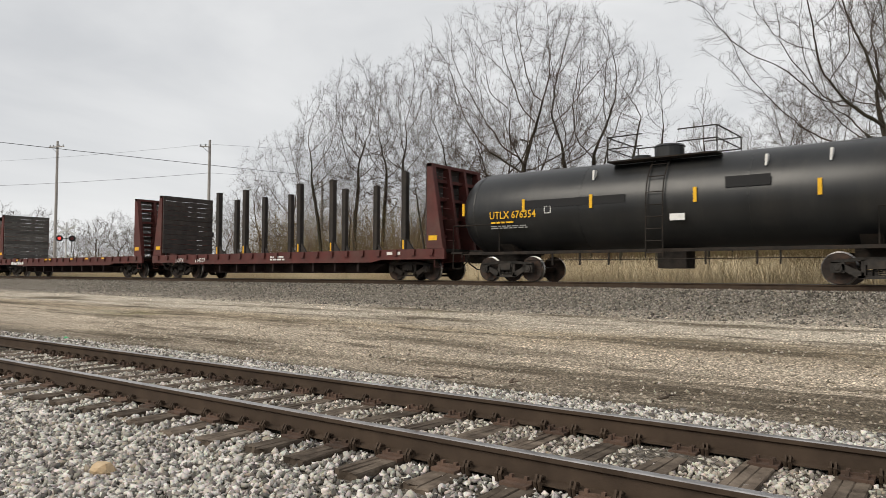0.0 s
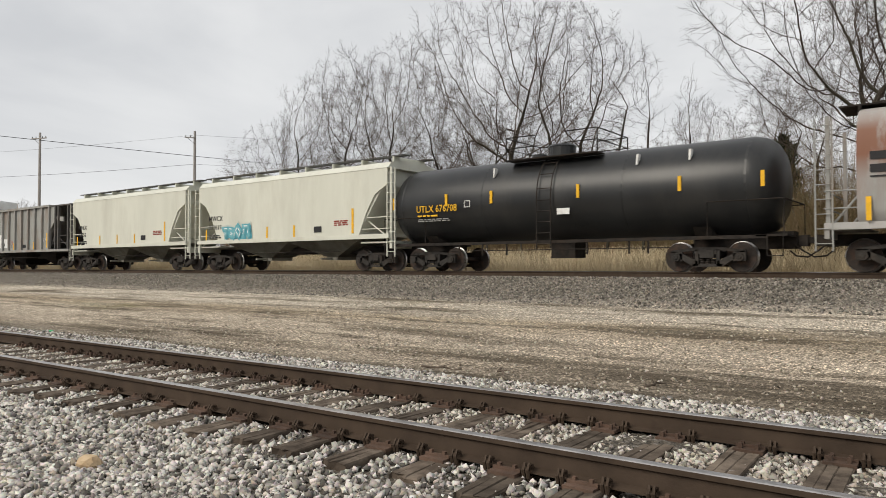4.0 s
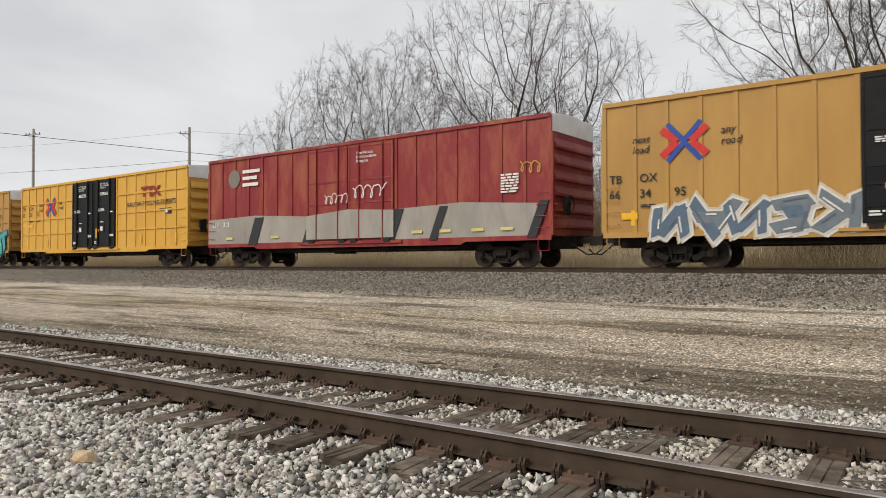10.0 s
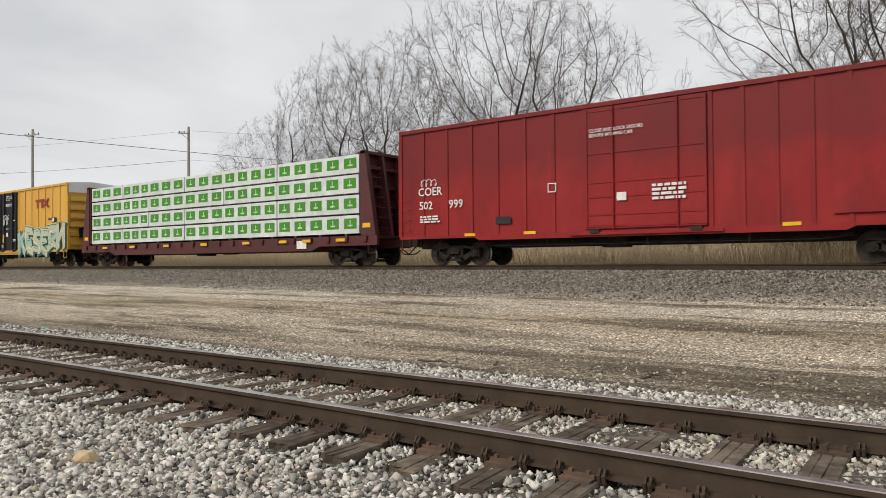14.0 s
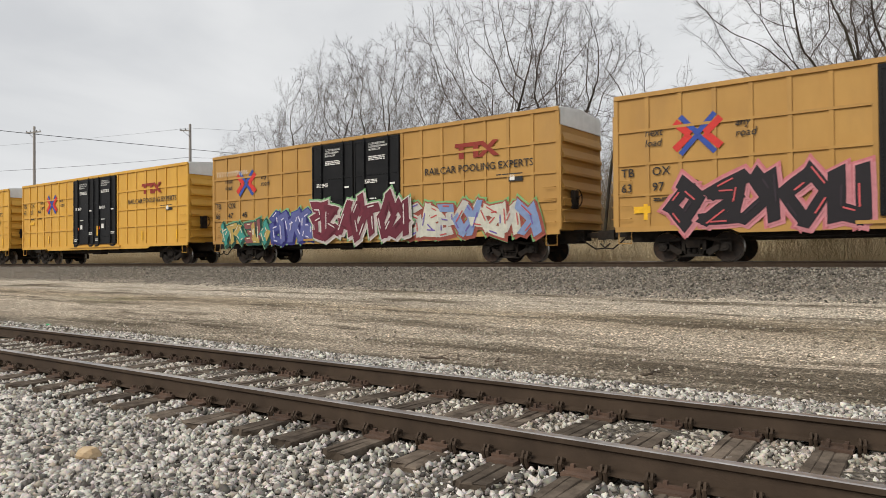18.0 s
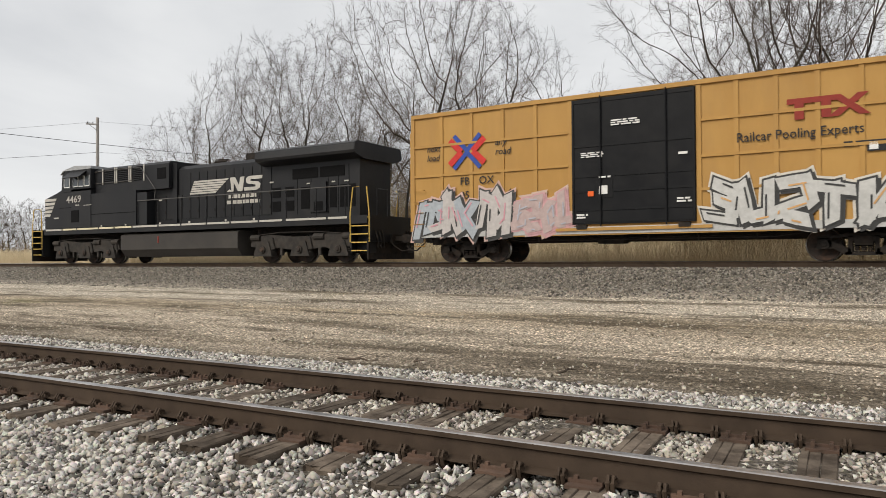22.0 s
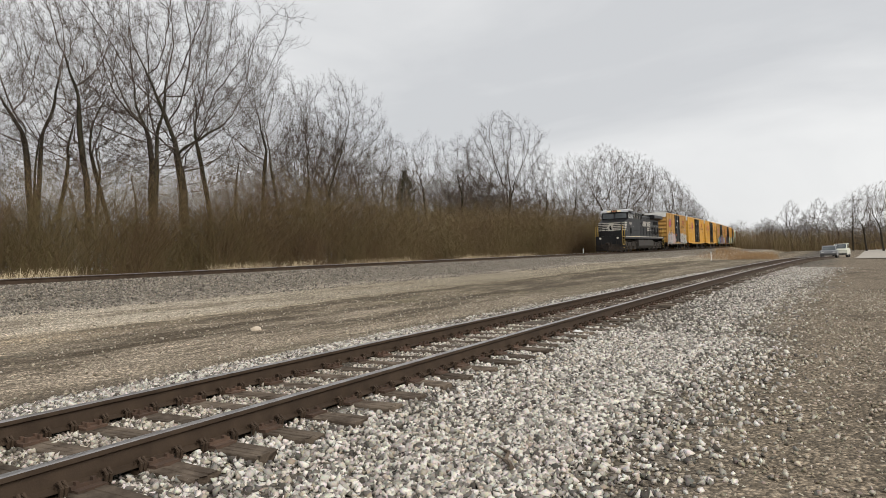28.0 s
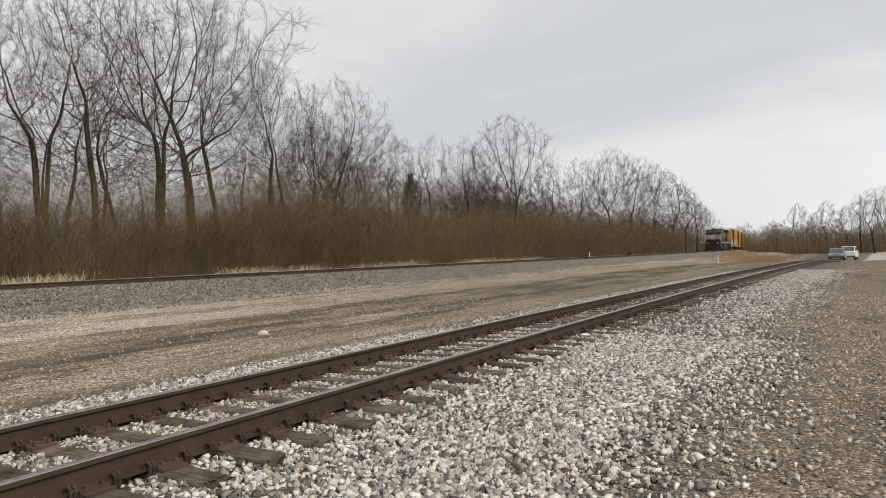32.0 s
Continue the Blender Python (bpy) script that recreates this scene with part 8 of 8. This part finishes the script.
def ribbons(name, label, cat, mats, x, y, high, width, seed, segs=3, lean=0.5, z=None, pick=None, bend=0.35):
    """Thin standing stems or blades, each a narrow tapering strip."""
    rng = np.random.default_rng(seed)
    n = len(x)
    z0 = ground_z(x, y) - 0.03 if z is None else z
    az = rng.uniform(0, 2 * np.pi, n)
    dirx, diry = np.cos(az) * rng.uniform(0, lean, n), np.sin(az) * rng.uniform(0, lean, n)
    face = rng.uniform(0, np.pi, n)
    wx, wy = np.cos(face), np.sin(face) * 0.5
    rows = []
    for k in range(segs + 1):
        f = k / segs
        cx = x + dirx * high * f * (1 + bend * f) + rng.normal(0, 0.03, n) * f * high
        cy = y + diry * high * f * (1 + bend * f) + rng.normal(0, 0.03, n) * f * high
        cz = z0 + high * f * (1 - 0.15 * f * np.hypot(dirx, diry))
        w = width * (1 - 0.6 * f)
        rows += [np.stack([cx - wx * w, cy - wy * w, cz], -1), np.stack([cx + wx * w, cy + wy * w, cz], -1)]
    v = np.stack(rows, 1)
    m = 2 * (segs + 1)
    f = np.array([(2 * k, 2 * k + 1, 2 * k + 3, 2 * k + 2) for k in range(segs)])
    faces = (np.arange(n)[:, None, None] * m + f[None]).reshape(-1, 4)
    me = bpy.data.meshes.new(name)
    me.vertices.add(n * m)
    me.vertices.foreach_set("co", v.ravel().astype(np.float32))
    me.loops.add(faces.size)
    me.loops.foreach_set("vertex_index", faces.ravel().astype(np.int32))
    me.polygons.add(len(faces))
    me.polygons.foreach_set("loop_start", np.arange(0, faces.size, 4, dtype=np.int32))
    me.update(calc_edges=True)
    me.materials.append(mats)
    return tagged(new(name, me), label, cat, kind="stuff")


def stem_material(name, stops, rough=0.95):
    m, n, l, b = nodes_of(name)
    geo = n.new("ShaderNodeNewGeometry")
    r = n.new("ShaderNodeValToRGB")
    while len(r.color_ramp.elements) < len(stops):
        r.color_ramp.elements.new(0.5)
    for e, (p, c) in zip(r.color_ramp.elements, stops):
        e.position, e.color = p, (*c, 1)
    tx = n.new("ShaderNodeTexNoise")
    tx.inputs["Scale"].default_value, tx.inputs["Detail"].default_value = 0.22, 4
    l.new(geo.outputs["Position"], tx.inputs["Vector"])
    ad = n.new("ShaderNodeMath")
    ad.operation = "MULTIPLY_ADD"
    ad.inputs[1].default_value = 0.55
    l.new(geo.outputs["Random Per Island"], ad.inputs[0])
    sub = n.new("ShaderNodeMapRange")
    sub.inputs["From Min"].default_value, sub.inputs["From Max"].default_value, sub.inputs["To Max"].default_value = 0.3, 0.7, 0.5
    l.new(tx.outputs["Fac"], sub.inputs["Value"])
    l.new(sub.outputs[0], ad.inputs[2])
    l.new(ad.outputs[0], r.inputs["Fac"])
    l.new(r.outputs["Color"], b.inputs["Base Color"])
    b.inputs["Roughness"].default_value = rough
    b.inputs["Specular IOR Level"].default_value = 0.1
    return m


BRUSH = stem_material("brush_stems", ((0.0, (0.07, 0.048, 0.035)), (0.3, (0.15, 0.100, 0.062)), (0.55, (0.165, 0.125, 0.070)), (0.8, (0.150, 0.128, 0.062)), (1.0, (0.27, 0.195, 0.125))))
STRAW = stem_material("dry_grass", ((0.0, (0.42, 0.33, 0.205)), (0.5, (0.60, 0.50, 0.335)), (1.0, (0.70, 0.61, 0.44))))
RUSSET = stem_material("russet_grass", ((0.0, (0.20, 0.115, 0.06)), (0.5, (0.30, 0.19, 0.10)), (1.0, (0.36, 0.27, 0.165))))
GREEN_DARK = stem_material("cedar_green", ((0.0, (0.016, 0.022, 0.013)), (0.5, (0.034, 0.042, 0.022)), (1.0, (0.065, 0.066, 0.034))))


def plant_brush():
    rng = np.random.default_rng(21)
    # shrubs that lean out from their own roots make up the thicket behind the main line
    c, per = 760, 120
    cx = -6 + 150 * rng.random(c) ** 1.15
    cy = 22.9 + np.clip(cx - 60, 0, None) ** 2 * 0.00029 + rng.random(c) ** 1.2 * 7.5 + 3.0 * (1 - smooth(0, 5, cx))
    ch = rng.uniform(2.9, 5.2, c) * np.where(cx < 4, 0.8, 1.0 + 0.25 * smooth(8, 30, cx)) * (0.88 + 0.22 * np.sin(cx * 0.31) * np.sin(cx * 0.13 + 1) + 0.16 * np.sin(cx * 1.1 + cy) + rng.normal(0, 0.08, c))
    x = np.repeat(cx, per) + rng.normal(0, 0.5, c * per)
    y = np.repeat(cy, per) + rng.normal(0, 0.4, c * per)
    high = np.repeat(ch, per) * (1.10 - 0.6 * rng.random(c * per) ** 1.6)
    ribbons("thicket", "dense leafless brown-olive thicket along the railway", "brush", BRUSH, x, y, high, rng.uniform(0.004, 0.009, c * per), 31, 4, 1.0, bend=0.45)
    k = 2600
    x = -4 + 150 * rng.random(k) ** 1.15
    y = 23.4 + np.clip(x - 60, 0, None) ** 2 * 0.00029 + rng.random(k) * 6 + 3.0 * (1 - smooth(0, 5, x))
    ribbons("thicket_shoots", "tall bare shoots standing above the thicket", "brush", BRUSH, x, y, rng.uniform(3.6, 6.6, k), rng.uniform(0.006, 0.012, k), 40, 4, 0.4, bend=0.5)
    # side twigs that fill it
    m = 230000
    k = rng.integers(0, c, m)
    lift = rng.random(m) ** 0.8
    x = cx[k] + rng.normal(0, 1.0, m)
    y = cy[k] + rng.normal(0, 0.8, m)
    ribbons("thicket_twigs", "fine tangled twigs of the thicket", "brush", BRUSH, x, y, rng.uniform(0.2, 0.7, m), rng.uniform(0.004, 0.008, m), 32, 2, 3.4, z=ground_z(x, y) + 0.3 + lift * ch[k] * 0.86)
    # lower scrub towards the crossing
    k = 52000
    x = -62 + 58 * rng.random(k) ** 0.85
    y = 31.5 + rng.random(k) * 9
    high = rng.uniform(1.2, 4.2, k) * (0.55 + 0.45 * (0.5 + 0.5 * np.sin(x * 0.4) * np.sin(x * 0.17))) * smooth(-66, -22, x).clip(0.45, 1)
    ribbons("scrub", "low bare scrub at the foot of the trees", "brush", BRUSH, x, y, high, rng.uniform(0.006, 0.018, k), 33, 3, 0.6)
    k = 22000
    x = rng.uniform(-52, 0, k)
    y = 32 + rng.random(k) * 12
    ribbons("understorey", "tangled bare saplings under the trees", "brush", BRUSH, x, y, rng.uniform(2.5, 6.5, k), rng.uniform(0.006, 0.014, k), 36, 3, 0.4)
    k = 14000
    x = 205 + rng.random(k) * 80
    y = -22 + rng.random(k) * 60
    ribbons("far_brush", "brown bare brush at the foot of the far woods", "brush", BRUSH, x, y, rng.uniform(2.0, 6.5, k), rng.uniform(0.03, 0.07, k), 37, 3, 0.5)
    k = 26000
    x = 60 + rng.random(k) * 150
    y = 27 + np.clip(x - 60, 0, None) ** 2 * 0.00029 + rng.random(k) * 14
    ribbons("wood_edge", "tall tangled brown brush along the edge of the woods", "brush", BRUSH, x, y, rng.uniform(2.0, 6.5, k), rng.uniform(0.012, 0.03, k), 39, 3, 0.6)
    k = 9000
    x = rng.uniform(-190, -60, k)
    y = 30 + rng.random(k) * 45
    ribbons("far_scrub", "tan and brown scrub beyond the crossing", "brush", BRUSH, x, y, rng.uniform(0.8, 3.0, k), rng.uniform(0.02, 0.05, k), 38, 2, 0.5)
    # dry grass beside the ballast, thick where no thicket stands
    k = 76000
    x = np.where(rng.random(k) < 0.8, rng.uniform(-70, 2, k), rng.uniform(2, 62, k))
    thin = 0.35 + 0.65 * (np.sin(x * 0.9) * np.sin(x * 0.37 + 2) > 0.1)
    y = 20.6 + rng.random(k) ** 1.2 * np.where(x < 2, 10.0, 2.0)
    high = rng.uniform(0.3, 1.0, k) * np.where(x < 2, 1.45, 0.85 * thin)
    ribbons("dry_grass", "tall dry straw-coloured grass behind the rails", "grass", STRAW, x, y, high, rng.uniform(0.005, 0.012, k), 34, 3, 0.7)
    k = 5000
    x = rng.uniform(96, 150, k)
    y = 4 + rng.random(k) * 9 + np.clip(x - 110, 0, None) * 0.12
    ribbons("russet_grass", "patch of russet dry grass beyond the yard", "grass", RUSSET, x, y, rng.uniform(0.4, 1.1, k), rng.uniform(0.01, 0.02, k), 35, 2, 0.6)


plant_brush()


def cedar(x, y, high, seed):
    ob = thing("cedar", "dark green cedar among the bare trees", "tree")
    ob.location = (x, y, float(ground_z(np.array(x), np.array(y))))
    part("trunk", Geo().tube([(0, 0, -0.2), (0, 0, high * 0.9)], [0.14, 0.03], 7), BARK, ob)
    rng = np.random.default_rng(seed)
    n = 2600
    f = rng.random(n) ** 1.4
    a = rng.uniform(0, 6.28, n)
    r = np.sin(np.pi * (0.12 + 0.88 * f)) ** 0.7 * high * 0.2 * rng.uniform(0.3, 1.1, n) * (0.75 + 0.35 * np.sin(a * 2 + f * 9) * np.sin(f * 23 + a))
    o = ribbons("crown", "", "", GREEN_DARK, np.cos(a) * r, np.sin(a) * r, rng.uniform(0.25, 0.55, n), rng.uniform(0.05, 0.10, n), seed + 1, 2, 0.9, z=0.4 + f * high * 0.95)
    for key in list(o.keys()):
        del o[key]
    o.parent = ob


for _c in ((-8.8, 38, 7.0, 91), (72.0, 41, 10.5, 93), (3.5, 33, 5.5, 95)):
    cedar(*_c)

# ---- poles, crossing, parked cars and litter ----
def utility_pole(x, y, high, arm_z=0.6, turn=0, both=True):
    ob = thing("utility_pole", "grey wooden utility pole with a cross-arm", "utility pole", "poles past the crossing")
    z = float(ground_z(np.array(x), np.array(y)))
    ob.matrix_world = pose(x, y, z, 0, 0, turn)
    part("pole", Geo().tube([(0, 0, -0.3), (0, 0, high)], [0.17, 0.11], 10), POLE_WOOD, ob)
    part("cross_arm", Geo().box(-0.95 if both else -0.85, 0.95 if both else 0.05, -0.16, -0.07, high - arm_z - 0.05, high - arm_z + 0.05), POLE_WOOD, ob)
    for q in ((-0.85, -0.4, 0.4, 0.85) if both else (-0.75, -0.35)):
        part("insulator", Geo().tube([(q, -0.11, high - arm_z + 0.05), (q, -0.11, high - arm_z + 0.2)], [0.045, 0.03], 8), DARK_GREY, ob)
    part("brace", Geo().tube([(-0.6, -0.11, high - arm_z - 0.05), (0, -0.11, high - arm_z - 0.55)], 0.02, 5), DARK_GREY, ob)
    return Vector((x, y, z + high - arm_z + 0.25))


def wire(a, b, sag, r=0.012):
    pts = [a.lerp(b, k / 14) - Vector((0, 0, sag * 4 * (k / 14) * (1 - k / 14))) for k in range(15)]
    ob = new("overhead_wire", Geo().tube(pts, r, 4).mesh("overhead_wire", P_BLACK))
    tagged(ob, "thin black overhead wire between the poles", "wire", "overhead wires")


def poles_and_wires():
    p1 = utility_pole(-56.0, 33.0, 12.3, turn=50, both=False)
    utility_pole(-47.5, 38.8, 8.6, turn=50, both=False)
    p2 = utility_pole(-76.0, 28.5, 13.9, turn=20)
    p0 = utility_pole(-130.0, 14.0, 15.5, turn=20)
    for dz in (0.0, -2.6):
        d = Vector((0, 0, dz))
        wire(p0 + d, p1 + d, 0.8, 0.008 if dz == 0 else 0.014)
        wire(p1 + d, Vector((-6.0, 76.0, 12.0)) + d, 0.7, 0.008)
    # a heavier line that follows the road over the crossing
    wire(Vector((-59.4, -20.0, 10.3)), Vector((-61.0, 66.0, 13.0)), 0.35, 0.022)


poles_and_wires()


def crossing_signal(x, y, turn):
    ob = thing("crossing_signal", "crossing signal mast with red flashing lamps", "crossing signal", "crossing signals")
    z = float(ground_z(np.array(x), np.array(y)))
    ob.matrix_world = pose(x, y, z, 0, 0, turn)
    part("mast", Geo().tube([(0, 0, 0), (0, 0, 5.0)], 0.08, 10), WHITE, ob, "pale steel mast")
    part("base", Geo().box(-0.35, 0.35, -0.35, 0.35, 0, 0.6), WHITE, ob)
    for s in (-1, 1):
        part("crossbuck", Geo().prism([(-0.75, 4.3 - s * 0.4 - 0.1), (0.75, 4.3 + s * 0.4 - 0.1), (0.75, 4.3 + s * 0.4 + 0.1), (-0.75, 4.3 - s * 0.4 + 0.1)], -0.12 - 0.01 * s, -0.1), WHITE, ob)
        o = part("target", Geo().tube([(s * 0.5, -0.1, 3.6), (s * 0.5, -0.14, 3.6)], 0.28, 14), P_BLACK, ob)
        lamp = glow("signal_red", (0.7, 0.05, 0.04), 0.7) if "signal_red" not in bpy.data.materials else bpy.data.materials["signal_red"]
        part("lamp", Geo().tube([(s * 0.5, -0.14, 3.6), (s * 0.5, -0.20, 3.6)], 0.13, 12), lamp if s < 0 else paint((0.10, 0.02, 0.02)), o, "red lamp")
    part("lamp_arm", Geo().box(-0.55, 0.55, -0.08, -0.04, 3.57, 3.63), P_BLACK, ob)


crossing_signal(-64.5, 24.5, 55)
crossing_signal(-52.0, 30.0, 55)

ASPHALT = surf("worn_asphalt", (0.10, 0.098, 0.095), (0.15, 0.145, 0.14), 0.6, 0.9, bump=0.4, dirt=(0.20, 0.19, 0.17), dirt_amount=0.5, dirt_scale=0.2)
PALE_ROAD = surf("pale_gravel_road", (0.34, 0.31, 0.27), (0.42, 0.39, 0.35), 0.5, 0.95, bump=0.4, dirt=(0.26, 0.23, 0.19), dirt_amount=0.5, dirt_scale=0.15)


def strip(name, label, xs, ys, half, mat, lift=0.03, along="y"):
    g = Geo()
    for x, y in zip(xs, ys):
        for s in (-1, 1):
            px, py = (x + s * half, y) if along == "y" else (x, y + s * half)
            g.v.append((px, py, float(ground_z(np.array(px), np.array(py))) + lift))
    n = len(xs)
    g.f = [(2 * i, 2 * i + 1, 2 * i + 3, 2 * i + 2) if along == "y" else (2 * i, 2 * i + 2, 2 * i + 3, 2 * i + 1) for i in range(n - 1)]
    g.mi = [0] * len(g.f)
    return tagged(new(name, g.mesh(name, mat)), label, "road", kind="structure")


strip("road_crossing", "worn asphalt road over the level crossing", [-60 - 0.35 * k for k in range(0, 30, 2)], [20.6 + k * 1.4 for k in range(0, 30, 2)], 3.6, ASPHALT)
strip("road_yard", "pale gravel road beside the far end of the yard", [float(v) for v in range(88, 330, 8)], [-9 - 0.03 * (v - 88) for v in range(88, 330, 8)], 4.5, PALE_ROAD, 0.04, "x")


def parked_car(x, y, turn, paint_mat, label, tall=1.5):
    ob = thing("parked_car", label, "car", "cars parked past the yard")
    z = float(ground_z(np.array(x), np.array(y)))
    ob.matrix_world = pose(x, y, z, 0, 0, turn)
    k = tall / 1.5
    body = [(-2.25, 0.35), (2.2, 0.35), (2.28, 0.6), (2.2, 0.85 * k), (1.2, 0.95 * k), (-2.0, 0.95 * k), (-2.28, 0.8)]
    part("body", Geo().prism(body, -0.88, 0.88), paint_mat, ob)
    part("cabin", Geo().prism([(-1.9, 0.94 * k), (1.1, 0.94 * k), (0.4, tall), (-1.5, tall)], -0.76, 0.76), paint_mat, ob)
    part("windshield", Geo().prism([(1.02, 1.0 * k), (1.08, 0.98 * k), (0.46, tall - 0.05), (0.40, tall - 0.06)], -0.68, 0.68), GLASS, ob)
    part("rear_window", Geo().prism([(-1.90, 1.0 * k), (-1.86, 1.0 * k), (-1.5, tall - 0.06), (-1.56, tall - 0.06)], -0.66, 0.66), GLASS, ob)
    for s in (-1, 1):
        part("side_window", Geo().prism([(-1.6, 1.0 * k), (0.8, 1.0 * k), (0.3, tall - 0.08), (-1.35, tall - 0.08)], s * 0.768 - 0.006, s * 0.768 + 0.006), GLASS, ob)
        part("headlight", Geo().box(2.18, 2.25, s * 0.62 - 0.16, s * 0.62 + 0.16, 0.62, 0.76), P_WHITE, ob)
        for q in (-1.4, 1.4):
            w = part("wheel", Geo().lathe_y([(s * 0.66, 0.32), (s * 0.88, 0.32), (s * 0.9, 0.27)], q, 0.32, 16), P_BLACK, ob)
            part("rim", Geo().lathe_y([(s * 0.88, 0.2), (s * 0.91, 0.18)], q, 0.32, 12), TREAD, w)
    part("bumper", Geo().box(2.2, 2.34, -0.85, 0.85, 0.36, 0.56), DARK_GREY, ob)


SILVER = surf("silver_car_paint", (0.17, 0.175, 0.185), (0.21, 0.215, 0.225), 3, 0.35, 0.3, 0.02)
parked_car(100.0, -2.2, 178, SILVER, "silver car parked facing the yard", 1.5)
parked_car(109.0, -3.4, 175, CREAM, "white pickup-sized vehicle parked behind the silver car", 1.8)


def marker_post(x, y, high=0.95):
    ob = thing("marker_post", "short white marker post beside the track", "marker post", "marker posts")
    ob.location = (x, y, float(ground_z(np.array(x), np.array(y))))
    part("post", Geo().box(-0.06, 0.06, -0.03, 0.03, -0.1, high), WHITE, ob)
    part("cap", Geo().box(-0.062, 0.062, -0.032, 0.032, high, high + 0.06), P_BLACK, ob)


marker_post(76.0, 20.9)
marker_post(84.0, 9.0)


def switch_stand(x, y):
    ob = thing("switch_stand", "low dark switch stand on timber ties", "switch stand")
    ob.location = (x, y, float(ground_z(np.array(x), np.array(y))))
    part("timber", Geo().box(-1.6, 1.6, -0.2, 0.2, -0.02, 0.2), TIE, ob)
    part("stand", Geo().box(-0.3, 0.3, -0.2, 0.2, 0.2, 0.5).tube([(0, 0, 0.5), (0, 0, 0.95)], 0.05, 8), UNDER, ob)
    part("lever", Geo().tube([(0.1, 0, 0.45), (1.1, 0, 0.38)], 0.035, 6), UNDER, ob)


switch_stand(90.0, 20.4)


def lump(name, label, cat, x, y, size, mat, seed, squash=0.6, dz=0.0):
    rng = random.Random(seed)
    bm = bmesh.new()
    bmesh.ops.create_icosphere(bm, subdivisions=2, radius=1.0)
    for v in bm.verts:
        k = 1 + 0.28 * noise.noise(v.co * 1.3 + Vector((seed * 3.1, 0, 0)))
        v.co = Vector((v.co.x * size * k, v.co.y * size * 0.7 * k, v.co.z * size * squash * k))
    me = bpy.data.meshes.new(name)
    bm.to_mesh(me)
    bm.free()
    me.materials.append(mat)
    ob = new(name, me)
    ob.matrix_world = pose(x, y, float(ground_z(np.array(x), np.array(y))) + size * squash * 0.5 + dz, 0, rng.uniform(-10, 10), rng.uniform(0, 360))
    return tagged(ob, label, cat)


TAN_STONE = surf("tan_stone", (0.40, 0.28, 0.16), (0.52, 0.40, 0.26), 8, 0.9, bump=0.5)
PALE_BLOCK = surf("pale_block", (0.48, 0.40, 0.31), (0.60, 0.53, 0.44), 8, 0.9, bump=0.5)
lump("broken_block", "pale broken block lying in the yard", "stone", 11.5, 6.4, 0.12, PALE_BLOCK, 1)
lump("stone", "pale stone at the ballast edge", "stone", 0.8, 3.26, 0.07, PALE_BLOCK, 2)
lump("stone", "rusty tan stone among grey ballast", "stone", -5.1, -1.46, 0.10, TAN_STONE, 3)
lump("bottle", "crushed green bottle on the gravel", "litter", -15.9, 3.06, 0.06, surf("green_plastic", (0.06, 0.40, 0.16), (0.10, 0.5, 0.22), 8, 0.3), 4, 0.5)
lump("rag", "pale scrap lying beside the rail", "litter", 12.07, 0.16 - 0.35, 0.10, WHITE, 5, 0.4)


def stick(x, y, length, turn, seed):
    rng = random.Random(seed)
    z = float(ground_z(np.array(x), np.array(y)))
    pts = [(k / 5 * length - length / 2, rng.uniform(-0.03, 0.03), 0.03 + rng.uniform(0, 0.03)) for k in range(6)]
    ob = new("stick", Geo().tube(pts, [0.016, 0.018, 0.015, 0.013, 0.010, 0.006], 6).tube([pts[2], (pts[2][0] + 0.12, 0.12, 0.08)], [0.01, 0.004], 5).mesh("stick", TIE))
    ob.matrix_world = pose(x, y, z, 0, 0, turn)
    tagged(ob, "dry dark stick lying on the gravel", "stick", "sticks on the gravel")


for _x, _y, _l, _t, _s in ((-5.9, 3.7, 0.6, 10, 1), (-5.1, 3.95, 0.5, -50, 2), (5.27, -1.98, 0.55, 30, 3), (-3.2, 4.4, 0.4, 70, 4)):
    stick(_x, _y, _l, _t, _s)

# ---- movement ----
TRAIN = [
    (0, -414.30), (1, -396.35), (2, -378.62), (3, -360.78), (4, -342.85), (5, -324.84), (6, -306.76), (7, -288.64),
    (8, -270.48), (9, -252.29), (10, -234.08), (11, -215.86), (12, -197.61), (13, -179.36), (14, -161.08), (15, -142.79),
    (16, -124.47), (17, -106.12), (18, -87.73), (19, -69.28), (20, -50.75), (21, -32.15), (22, -13.43), (23, 5.41),
    (24, 24.31), (25, 43.21), (26, 62.11), (27, 81.01), (28, 99.91), (29, 118.81), (30, 137.71), (31, 156.61),
    (32, 175.51),
]


def motions():
    for car, off in CARS:
        walk(car, [(t, pose(s + off, float(main_y(np.array(s + off))), MAIN_Z, 0, 0, math.degrees(0.00058 * max(s + off - 60.0, 0)))) for t, s in TRAIN])
    ts, ss = [t for t, _ in TRAIN], [s for _, s in TRAIN]
    times = [k / FPS for k in range(0, 32 * FPS + 1)]
    run = np.interp(times, ts, ss)
    for o, place, r in WHEELS:
        walk(o, [(t, Matrix.Translation(place) @ Matrix.Rotation(float((s - run[0]) / r), 4, "Y")) for t, s in zip(times, run)])


motions()
